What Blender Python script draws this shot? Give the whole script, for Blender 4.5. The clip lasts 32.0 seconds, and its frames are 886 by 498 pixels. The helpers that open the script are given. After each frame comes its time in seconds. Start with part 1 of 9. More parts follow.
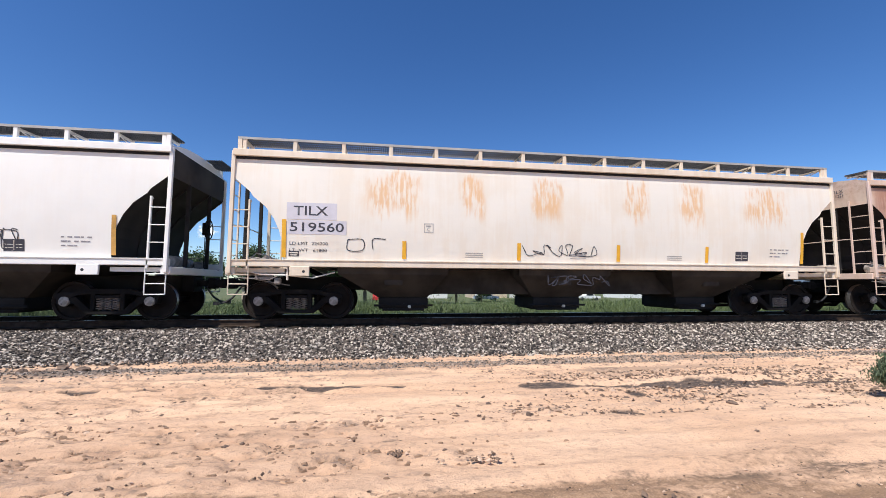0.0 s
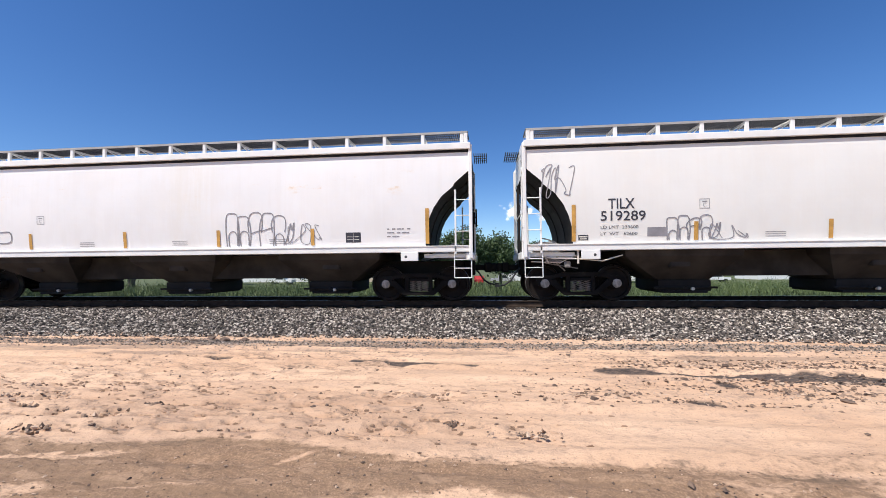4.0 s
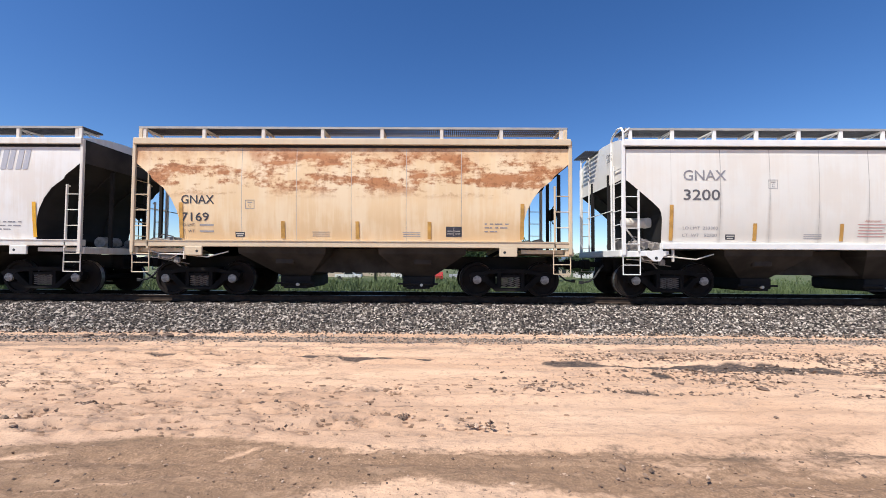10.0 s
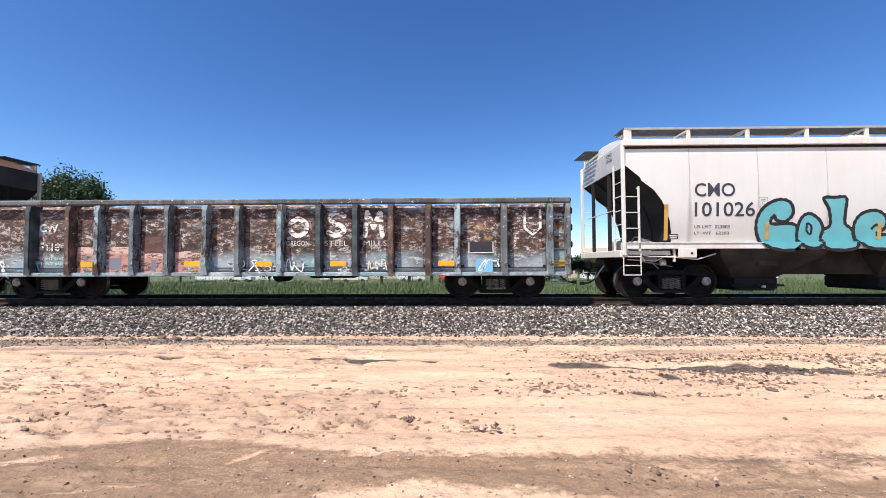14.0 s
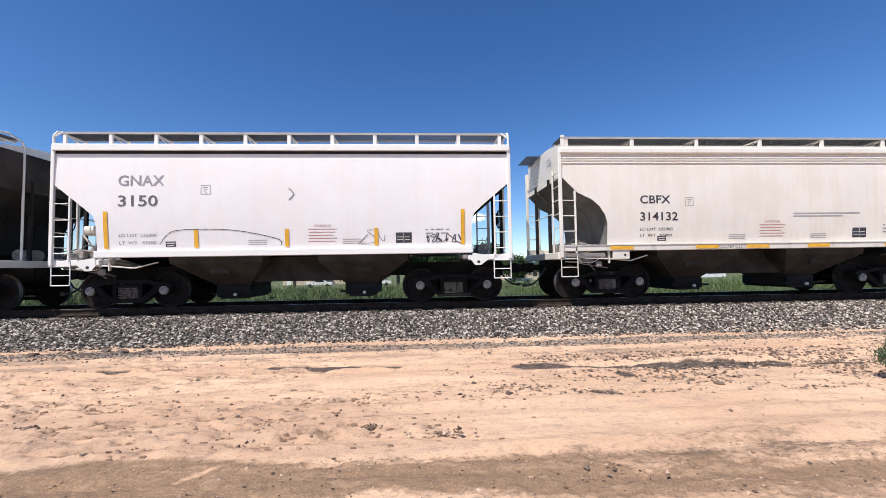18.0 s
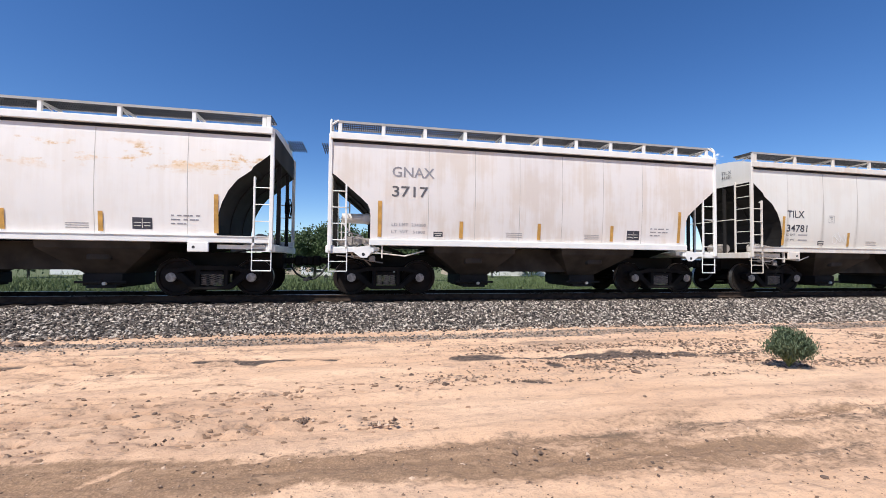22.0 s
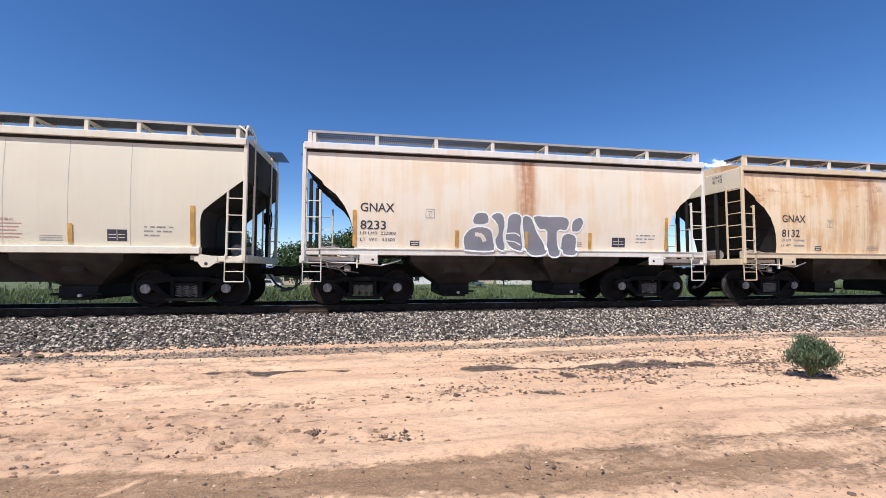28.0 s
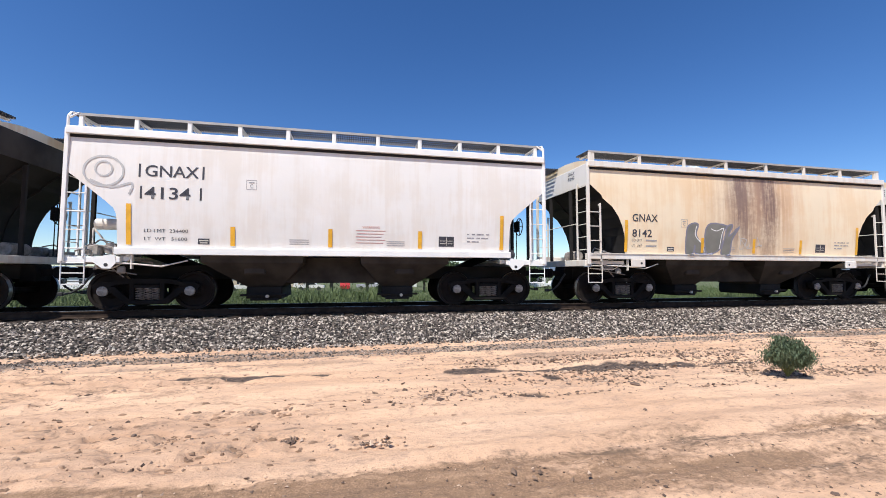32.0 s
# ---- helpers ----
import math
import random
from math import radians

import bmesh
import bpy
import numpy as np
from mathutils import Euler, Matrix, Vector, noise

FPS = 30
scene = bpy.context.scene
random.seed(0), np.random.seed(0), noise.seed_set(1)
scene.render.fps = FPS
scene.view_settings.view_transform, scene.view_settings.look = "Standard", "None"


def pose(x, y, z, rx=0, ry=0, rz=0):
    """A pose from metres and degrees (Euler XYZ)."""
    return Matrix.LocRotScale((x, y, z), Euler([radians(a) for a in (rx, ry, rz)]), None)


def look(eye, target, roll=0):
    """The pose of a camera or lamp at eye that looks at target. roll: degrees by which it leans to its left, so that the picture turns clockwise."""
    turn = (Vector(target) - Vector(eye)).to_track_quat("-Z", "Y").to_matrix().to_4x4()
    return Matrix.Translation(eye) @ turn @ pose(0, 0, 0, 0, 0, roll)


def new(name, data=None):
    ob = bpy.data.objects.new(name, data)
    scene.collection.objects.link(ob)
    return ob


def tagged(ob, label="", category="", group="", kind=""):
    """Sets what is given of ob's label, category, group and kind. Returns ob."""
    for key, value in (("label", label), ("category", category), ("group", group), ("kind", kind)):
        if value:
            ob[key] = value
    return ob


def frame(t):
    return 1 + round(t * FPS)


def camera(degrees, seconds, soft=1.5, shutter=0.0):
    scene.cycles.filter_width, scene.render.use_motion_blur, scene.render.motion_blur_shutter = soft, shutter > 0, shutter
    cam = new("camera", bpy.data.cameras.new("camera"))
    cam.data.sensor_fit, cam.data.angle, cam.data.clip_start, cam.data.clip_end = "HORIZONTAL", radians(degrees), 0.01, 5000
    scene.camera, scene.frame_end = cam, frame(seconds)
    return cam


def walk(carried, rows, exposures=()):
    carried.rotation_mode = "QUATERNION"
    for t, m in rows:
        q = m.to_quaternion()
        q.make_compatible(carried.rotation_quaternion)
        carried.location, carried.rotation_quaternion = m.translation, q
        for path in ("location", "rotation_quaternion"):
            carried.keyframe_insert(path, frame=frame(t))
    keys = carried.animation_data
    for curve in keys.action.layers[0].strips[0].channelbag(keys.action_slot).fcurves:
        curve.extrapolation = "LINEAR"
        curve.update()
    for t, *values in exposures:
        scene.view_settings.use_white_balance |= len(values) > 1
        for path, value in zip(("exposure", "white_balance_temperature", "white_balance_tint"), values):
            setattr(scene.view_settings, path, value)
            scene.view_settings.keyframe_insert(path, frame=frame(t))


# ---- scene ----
cam = camera(94.9, 32.0, soft=0.8)
walk(cam, [(t, pose(x, y, z, tilt, lean, heading)) for t, x, y, z, tilt, lean, heading in (
    (0.0, -0.569, 0.271, 1.474, 94.91, -0.23, -8.45),
    (0.5, -0.295, 0.199, 1.476, 94.78, 0.42, -5.43),
    (1.0, -0.216, 0.069, 1.492, 94.08, 0.58, -2.04),
    (1.5, -0.150, -0.027, 1.507, 93.34, 0.90, 1.88),
    (2.0, -0.074, -0.071, 1.509, 93.10, 0.89, 4.55),
    (2.5, -0.002, -0.051, 1.502, 92.91, 0.88, 6.37),
    (3.0, -0.004, -0.022, 1.506, 92.76, 0.67, 6.82),
    (3.5, -0.025, 0.026, 1.499, 92.67, 0.74, 6.55),
    (4.0, -0.087, 0.044, 1.499, 92.47, 0.50, 6.02),
    (4.5, -0.090, 0.032, 1.485, 92.47, 0.31, 6.23),
    (6.5, -0.096, 0.011, 1.478, 90.64, -1.02, 5.80),
    (7.0, -0.091, -0.002, 1.456, 90.64, -1.07, 5.25),
    (7.5, -0.080, 0.017, 1.480, 90.42, -0.86, 4.21),
    (8.0, -0.066, 0.008, 1.488, 90.81, -0.72, 2.74),
    (8.5, -0.048, -0.008, 1.488, 91.40, -0.64, 1.32),
    (9.0, -0.038, -0.007, 1.485, 91.85, -0.63, 0.27),
    (9.5, -0.034, 0.001, 1.498, 91.81, -0.45, -0.02),
    (10.0, -0.024, -0.012, 1.496, 91.89, -0.33, 0.37),
    (10.5, -0.017, -0.019, 1.494, 91.97, -0.10, 0.97),
    (11.0, -0.005, -0.018, 1.492, 91.97, 0.05, 1.50),
    (11.5, 0.006, -0.014, 1.490, 91.98, 0.11, 1.99),
    (12.0, 0.001, -0.015, 1.498, 91.83, 0.06, 2.16),
    (12.5, -0.007, -0.017, 1.489, 91.88, 0.03, 2.17),
    (13.0, 0.000, -0.019, 1.498, 91.89, -0.05, 2.16),
    (13.5, 0.001, -0.023, 1.492, 92.10, 0.14, 1.78),
    (14.0, -0.005, -0.018, 1.498, 92.15, 0.16, 1.20),
    (14.5, 0.007, -0.018, 1.500, 92.10, 0.27, 0.63),
    (15.0, 0.012, -0.013, 1.502, 92.08, 0.26, -0.15),
    (15.5, 0.014, -0.017, 1.505, 91.95, 0.33, -1.29),
    (17.5, 0.057, -0.018, 1.509, 92.42, 0.99, -3.44),
    (18.0, 0.050, -0.001, 1.503, 92.60, 0.92, -3.45),
    (18.5, 0.056, -0.005, 1.495, 92.75, 0.70, -3.60),
    (19.0, 0.056, -0.010, 1.497, 92.66, 0.41, -4.11),
    (19.5, 0.047, -0.016, 1.500, 92.45, 0.11, -5.02),
    (20.0, 0.052, -0.017, 1.493, 92.24, -0.06, -6.03),
    (20.5, 0.055, -0.018, 1.495, 91.95, -0.18, -7.29),
    (21.0, 0.073, -0.013, 1.492, 91.77, -0.30, -8.71),
    (21.5, 0.071, -0.009, 1.490, 91.62, -0.43, -10.18),
    (22.0, 0.071, -0.013, 1.488, 91.70, -0.56, -11.48),
    (22.5, 0.074, -0.007, 1.502, 91.68, -0.69, -12.16),
    (23.0, 0.087, -0.031, 1.474, 92.28, -0.32, -12.08),
    (23.5, 0.072, -0.031, 1.494, 92.40, -0.37, -11.55),
    (24.0, 0.067, -0.015, 1.493, 92.77, -0.13, -10.75),
    (24.5, 0.069, -0.012, 1.490, 93.14, 0.13, -10.21),
    (25.0, 0.078, -0.013, 1.497, 93.26, 0.33, -10.15),
    (25.5, 0.090, -0.013, 1.506, 93.18, 0.49, -10.45),
    (27.5, 0.076, 0.004, 1.497, 92.89, -0.07, -10.22),
    (28.0, 0.089, -0.012, 1.501, 92.94, -0.09, -9.88),
    (28.5, 0.068, -0.012, 1.503, 93.04, -0.17, -9.78),
    (29.0, 0.071, -0.011, 1.504, 93.13, -0.02, -9.66),
    (29.5, 0.070, -0.031, 1.506, 93.25, 0.11, -9.92),
    (30.0, 0.092, -0.029, 1.503, 93.27, 0.20, -10.34),
    (30.5, 0.091, -0.020, 1.501, 93.34, 0.12, -11.13),
    (31.0, 0.090, -0.010, 1.494, 93.34, 0.06, -11.82),
    (31.5, 0.118, -0.006, 1.491, 93.42, -0.02, -12.20),
    (32.0, 0.090, 0.094, 1.486, 93.28, -0.11, -12.40),
)], exposures=((0.0, 0.30), (1.0, 0.38), (2.0, 0.48), (3.0, 0.38), (4.0, 0.24), (7.0, 0.28), (12.0, 0.28), (13.0, 0.36), (14.0, 0.54), (15.0, 0.31), (18.0, 0.28), (20.0, 0.22), (22.0, 0.24), (24.0, 0.36), (25.0, 0.32), (28.0, 0.29), (29.0, 0.27), (30.0, 0.20), (31.0, 0.28), (32.0, 0.30)))
TRAVEL = [-0.0, 16.4, 33.11, 49.81, 66.48, 83.05, 99.72, 116.2, 133.15, 149.84, 166.25, 182.95, 199.92, 216.41, 233.14, 249.89, 266.51, 283.2, 300.0, 316.43, 333.48, 350.2, 366.62, 383.41, 400.0, 416.84, 433.56, 450.28, 467.02, 483.78, 500.41, 516.92, 533.63]  # metres run at each second
START = -4.11  # left corner of the first whole car at 0 s
GAP, SHORT, LONG, GONDOLA, MEDIUM = 1.26, 11.18, 16.60, 15.73, 15.26

# ---- light ----
TRACK_Y, RAIL_Z = 11.84, 0.584
SUN_UP, SUN_TURN = 56.0, 226.0
world = bpy.data.worlds.new("sky")
scene.world = world
world.use_nodes = True
wn = world.node_tree.nodes
sky = wn.new("ShaderNodeTexSky")
sky.sky_type, sky.sun_disc = "NISHITA", False
sky.sun_elevation, sky.sun_rotation = radians(SUN_UP), radians(SUN_TURN)
sky.altitude, sky.air_density, sky.dust_density, sky.ozone_density = 1500, 1.0, 1.0, 3.0
wn["Background"].inputs["Strength"].default_value = 0.112
deep, rich = wn.new("ShaderNodeGamma"), wn.new("ShaderNodeHueSaturation")
deep.inputs["Gamma"].default_value, rich.inputs["Saturation"].default_value = 1.06, 1.22
rich.inputs["Hue"].default_value = 0.507
world.node_tree.links.new(sky.outputs[0], deep.inputs["Color"])
world.node_tree.links.new(deep.outputs[0], rich.inputs["Color"])
world.node_tree.links.new(rich.outputs[0], wn["Background"].inputs["Color"])
sun = new("sun", bpy.data.lights.new("sun", "SUN"))
sun.data.energy, sun.data.angle, sun.data.color = 4.9, radians(0.53), (1.0, 0.96, 0.90)
flat = math.cos(radians(SUN_UP))
sun.matrix_world = look((flat * math.sin(radians(SUN_TURN)) * 90, flat * math.cos(radians(SUN_TURN)) * 90,
                         math.sin(radians(SUN_UP)) * 90), (0, 0, 0))

# ---- materials ----


class Nodes:
    """A node material and short calls to wire it."""

    def __init__(self, name, rough=0.6, metal=0.0):
        self.m = bpy.data.materials.new(name)
        self.m.use_nodes = True
        self.t = self.m.node_tree
        self.b = self.t.nodes["Principled BSDF"]
        self.b.inputs["Roughness"].default_value = rough
        self.b.inputs["Metallic"].default_value = metal

    def put(self, node, socket, value):
        s = node.inputs[socket]
        if isinstance(value, bpy.types.NodeSocket):
            self.t.links.new(value, s)
        elif isinstance(value, (tuple, list)) and len(value) == 3 and s.type == "RGBA":
            s.default_value = (*value, 1)
        else:
            s.default_value = value

    def coords(self, scale=(1, 1, 1), kind="Object"):
        tc = self.t.nodes.new("ShaderNodeTexCoord")
        mp = self.t.nodes.new("ShaderNodeMapping")
        self.put(mp, "Vector", tc.outputs[kind])
        self.put(mp, "Scale", scale)
        return mp.outputs[0]

    def noise(self, scale, detail=4.0, stretch=(1, 1, 1), rough=0.55):
        n = self.t.nodes.new("ShaderNodeTexNoise")
        self.put(n, "Vector", self.coords(stretch))
        self.put(n, "Scale", scale)
        self.put(n, "Detail", detail)
        self.put(n, "Roughness", rough)
        return n.outputs["Fac"]

    def math(self, op, a, b=0.0, clamp=False):
        n = self.t.nodes.new("ShaderNodeMath")
        n.operation, n.use_clamp = op, clamp
        self.put(n, 0, a)
        self.put(n, 1, b)
        return n.outputs[0]

    def ramp(self, value, lo, hi, out0=0.0, out1=1.0):
        n = self.t.nodes.new("ShaderNodeMapRange")
        n.interpolation_type = "SMOOTHSTEP"
        for k, v in (("Value", value), ("From Min", lo), ("From Max", hi), ("To Min", out0), ("To Max", out1)):
            self.put(n, k, v)
        return n.outputs[0]

    def mix(self, fac, a, b):
        n = self.t.nodes.new("ShaderNodeMix")
        n.data_type = "RGBA"
        self.put(n, "Factor", fac)
        self.put(n, 6, a)
        self.put(n, 7, b)
        return n.outputs[2]

    def axis(self, k):
        n = self.t.nodes.new("ShaderNodeSeparateXYZ")
        self.put(n, 0, self.coords())
        return n.outputs[k]

    def attr(self, name):
        n = self.t.nodes.new("ShaderNodeAttribute")
        n.attribute_name = name
        return n.outputs["Fac"]

    def bump(self, height, strength=0.3, distance=0.01):
        n = self.t.nodes.new("ShaderNodeBump")
        self.put(n, "Height", height)
        self.put(n, "Strength", strength)
        self.put(n, "Distance", distance)
        self.put(self.b, "Normal", n.outputs[0])

    def done(self, color, rough=None):
        self.put(self.b, "Base Color", color)
        if rough is not None:
            self.put(self.b, "Roughness", rough)
        return self.m


def plain(name, color, rough=0.6, metal=0.0, vary=0.25, scale=6.0, random_tint=0.0, shine=0.5):
    n = Nodes(name, rough, metal)
    n.b.inputs["Specular IOR Level"].default_value = shine
    dark = tuple(c * (1 - vary) for c in color)
    f = n.ramp(n.noise(scale, 5), 0.3, 0.7)
    col = n.mix(f, dark, color)
    if random_tint:
        info = n.t.nodes.new("ShaderNodeObjectInfo")
        col = n.mix(n.math("MULTIPLY", info.outputs["Random"], random_tint), col, tuple(c * 0.55 for c in color))
    n.bump(n.noise(scale * 9, 3), 0.15, 0.004)
    return n.done(col, n.ramp(n.noise(scale * 2, 3), 0.2, 0.8, rough - 0.08, rough + 0.1))


def paint(name, base, rust=(0.36, 0.17, 0.07), amount=0.0, top=0.0, streaks=(), wash=(0.5, 0.36, 0.22), washing=0.1,
          patch=None, patches=0.0, band=None, rough=0.42, panels=None, eaves=None, blots=None, runs=None, weld=None, grime=None):
    """Weathered car paint: dust runs, stained panels between the ribs, rust from the eaves, blots, stained columns."""
    n = Nodes(name, rough)
    z, x = n.axis(2), n.axis(0)
    fine = n.noise(1.0, 5, (16.0, 16.0, 0.8), 0.6)
    drip = n.noise(1.0, 5, (6.0, 6.0, 0.22), 0.6)
    blob = n.noise(0.8, 4, (1, 1, 0.9), 0.6)
    gritty = n.noise(9.0, 5, (0.8, 0.8, 1.0), 0.7)
    col = n.mix(n.ramp(n.noise(0.45, 3), 0.3, 0.7), tuple(c * 0.93 for c in base), base)
    if band:
        lo, hi, tone, strength = band
        inside = n.math("MULTIPLY", n.ramp(z, lo - 0.03, lo + 0.03), n.ramp(z, hi + 0.03, hi - 0.03))
        col = n.mix(n.math("MULTIPLY", inside, strength), col, tone)
    soft = n.math("ADD", n.math("MULTIPLY", drip, 0.5), n.math("MULTIPLY", blob, 0.6))
    col = n.mix(n.math("MULTIPLY", n.ramp(soft, 0.48, 0.64), washing, True), col, wash)
    if patch:
        spot = n.ramp(n.math("ADD", n.noise(0.55, 3, (0.7, 0.7, 1.0)), n.math("MULTIPLY", n.math("SUBTRACT", fine, 0.5), 0.10)), 0.60 - 0.25 * patches, 0.72 - 0.2 * patches)
        spot = n.math("MULTIPLY", spot, n.ramp(z, 2.2, 2.8))
        col = n.mix(n.math("MULTIPLY", spot, 0.85), col, patch)
    if panels:
        pitch, tone, strength, zlo, zhi = panels[:5]
        cell = n.math("DIVIDE", n.math("ADD", x, 40 * pitch), pitch)
        across = n.math("MULTIPLY", n.math("ABSOLUTE", n.math("SUBTRACT", n.math("FRACT", cell), 0.5)), 2.0)
        pick = n.t.nodes.new("ShaderNodeTexWhiteNoise")
        pick.noise_dimensions = "1D"
        n.put(pick, "W", n.math("FLOOR", cell))
        m = n.ramp(n.math("ADD", across, n.math("MULTIPLY", n.math("SUBTRACT", blob, 0.5), 1.1)), 1.0, 0.45)
        m = n.math("MULTIPLY", m, n.ramp(n.math("ADD", z, n.math("MULTIPLY", n.math("SUBTRACT", blob, 0.5), 2.2)), zlo, zhi))
        m = n.math("MULTIPLY", m, n.math("ADD", 0.6, n.math("MULTIPLY", pick.outputs["Value"], 0.5)))
        m = n.math("MULTIPLY", m, n.ramp(n.math("ADD", n.math("MULTIPLY", fine, 0.6), n.math("MULTIPLY", blob, 0.5)), 0.36, 0.62, 0.65, 1.15))
        col = n.mix(n.math("MULTIPLY", m, 1.3 * strength, True), col, tone)
        deep = n.math("MULTIPLY", m, n.ramp(n.math("ADD", n.math("MULTIPLY", fine, 0.7), n.math("MULTIPLY", gritty, 0.4)), 0.52, 0.74))
        col = n.mix(n.math("MULTIPLY", deep, 0.6 * strength, True), col, tuple(c * 0.55 for c in tone))
        for pale, amount_pale in panels[5:]:
            m = n.math("MULTIPLY", n.ramp(n.math("ADD", across, n.math("MULTIPLY", n.math("SUBTRACT", fine, 0.5), 0.3)), 0.66, 0.96), n.ramp(n.math("ADD", drip, n.math("MULTIPLY", blob, 0.5)), 0.5, 0.85, 0.25, 1.0))
            col = n.mix(n.math("MULTIPLY", m, amount_pale, True), col, pale)
    if eaves:
        drop, tone, strength = eaves
        hang = n.ramp(n.noise(0.85, 4, (1, 1, 0.02), 0.6), 0.30, 0.72, 0.05, drop)
        zz = n.math("ADD", n.math("ADD", z, hang), n.math("ADD", n.math("MULTIPLY", n.math("SUBTRACT", drip, 0.5), 0.5), n.math("MULTIPLY", n.math("SUBTRACT", blob, 0.5), 0.5)))
        m = n.math("MULTIPLY", n.ramp(zz, 3.62, 4.05), n.ramp(n.math("ADD", n.math("MULTIPLY", blob, 0.6), n.math("MULTIPLY", gritty, 0.45)), 0.40, 0.62, 0.3, 1.0))
        col = n.mix(n.math("MULTIPLY", m, strength, True), col, tone)
        m = n.math("MULTIPLY", n.ramp(zz, 3.9, 4.3), n.ramp(n.math("ADD", gritty, blob), 0.95, 1.25))
        col = n.mix(n.math("MULTIPLY", m, 0.4 * strength, True), col, tuple(c * 0.6 for c in tone))
    if blots:
        tone, strength, zlo, zhi, reach = blots
        m = n.ramp(n.math("ADD", n.noise(1.0, 4, (0.8, 0.8, 2.6), 0.6), n.math("MULTIPLY", n.math("SUBTRACT", gritty, 0.5), 0.35)), 0.64 - 0.25 * reach, 0.78 - 0.25 * reach)
        m = n.math("MULTIPLY", m, n.math("MULTIPLY", n.ramp(z, zlo - 0.2, zlo + 0.25), n.ramp(z, zhi + 0.15, zhi - 0.15)))
        col = n.mix(n.math("MULTIPLY", m, strength), col, tone)
        m = n.math("MULTIPLY", m, n.ramp(gritty, 0.48, 0.62))
        col = n.mix(n.math("MULTIPLY", m, 0.7 * strength), col, tuple(c * 0.5 for c in tone))
    if runs:
        tone, strength, zlo, zhi, spots = runs
        m = 0.0
        for centre, width in spots:
            d = n.math("ABSOLUTE", n.math("SUBTRACT", n.math("ADD", x, n.math("MULTIPLY", n.math("SUBTRACT", blob, 0.5), 0.5)), centre))
            m = n.math("ADD", m, n.ramp(d, width, width * 0.5))
        m = n.math("MULTIPLY", m, n.ramp(n.math("ADD", n.math("MULTIPLY", n.noise(1.0, 5, (13, 13, 2.2), 0.6), 0.8), n.math("MULTIPLY", blob, 0.35)), 0.50, 0.66, 0.12, 1.0))
        zz = n.math("ADD", z, n.math("MULTIPLY", n.math("SUBTRACT", drip, 0.5), 0.9))
        m = n.math("MULTIPLY", m, n.math("MULTIPLY", n.ramp(zz, zlo, zlo + 0.45), n.ramp(zz, zhi + 0.1, zhi - 0.1)))
        col = n.mix(n.math("MULTIPLY", m, strength), col, tone)
    if amount or top:
        v = n.math("ADD", n.math("ADD", n.math("MULTIPLY", drip, 0.40), n.math("MULTIPLY", blob, 0.62)), n.math("MULTIPLY", gritty, 0.22))
        v = n.math("ADD", v, n.math("MULTIPLY", n.ramp(z, 2.3, 4.0), top))
        col = n.mix(n.math("MULTIPLY", n.ramp(v, 0.80 - 0.4 * amount, 1.0 - 0.4 * amount), 0.8), col, rust)
        col = n.mix(n.math("MULTIPLY", n.ramp(v, 0.93 - 0.4 * amount, 1.15 - 0.4 * amount), 0.6), col, tuple(c * 0.55 for c in rust))
    for centre, width, strength, tone in streaks:
        d = n.math("ABSOLUTE", n.math("SUBTRACT", n.math("ADD", x, n.math("MULTIPLY", n.math("SUBTRACT", n.noise(1.2, 3), 0.5), 0.6 * width)), centre))
        near = n.ramp(d, width, width * 0.15)
        near = n.math("MULTIPLY", near, n.ramp(n.math("ADD", n.math("MULTIPLY", drip, 0.55), n.math("ADD", n.math("MULTIPLY", fine, 0.3), n.math("MULTIPLY", gritty, 0.25))), 0.40, 0.62, 0.25, 1.0))
        near = n.math("MULTIPLY", near, n.ramp(n.math("ADD", z, n.math("MULTIPLY", blob, 0.8)), 1.5, 3.4, 0.4, 1.0))
        col = n.mix(n.math("MULTIPLY", near, strength, True), col, tone)
    if grime:
        tone, strength, reach = grime
        zz = n.math("ADD", z, n.math("ADD", n.math("MULTIPLY", n.math("SUBTRACT", drip, 0.5), 1.4), n.math("MULTIPLY", n.math("SUBTRACT", blob, 0.5), 1.2)))
        col = n.mix(n.math("MULTIPLY", n.ramp(zz, reach, 1.35), strength), col, tone)
    if weld:
        length, count, strength = weld
        cell = n.math("DIVIDE", n.math("ADD", x, length / 2), length / count)
        d = n.math("MULTIPLY", n.math("ABSOLUTE", n.math("SUBTRACT", n.math("FRACT", n.math("ADD", cell, 0.5)), 0.5)), length / count)
        reach = n.ramp(n.math("ADD", z, n.math("MULTIPLY", n.math("SUBTRACT", blob, 0.5), 2.0)), 3.2, 1.6, 0.02, 0.12)
        m = n.math("MULTIPLY", n.ramp(n.math("DIVIDE", d, reach), 1.0, 0.0), n.ramp(n.math("ADD", drip, n.math("MULTIPLY", gritty, 0.5)), 0.5, 0.95, 0.25, 1.0))
        col = n.mix(n.math("MULTIPLY", m, strength), col, (0.26, 0.225, 0.19))
    n.bump(n.noise(2.2, 3), 0.25, 0.02)
    return n.done(col, n.ramp(blob, 0.3, 0.7, rough - 0.05, rough + 0.12))


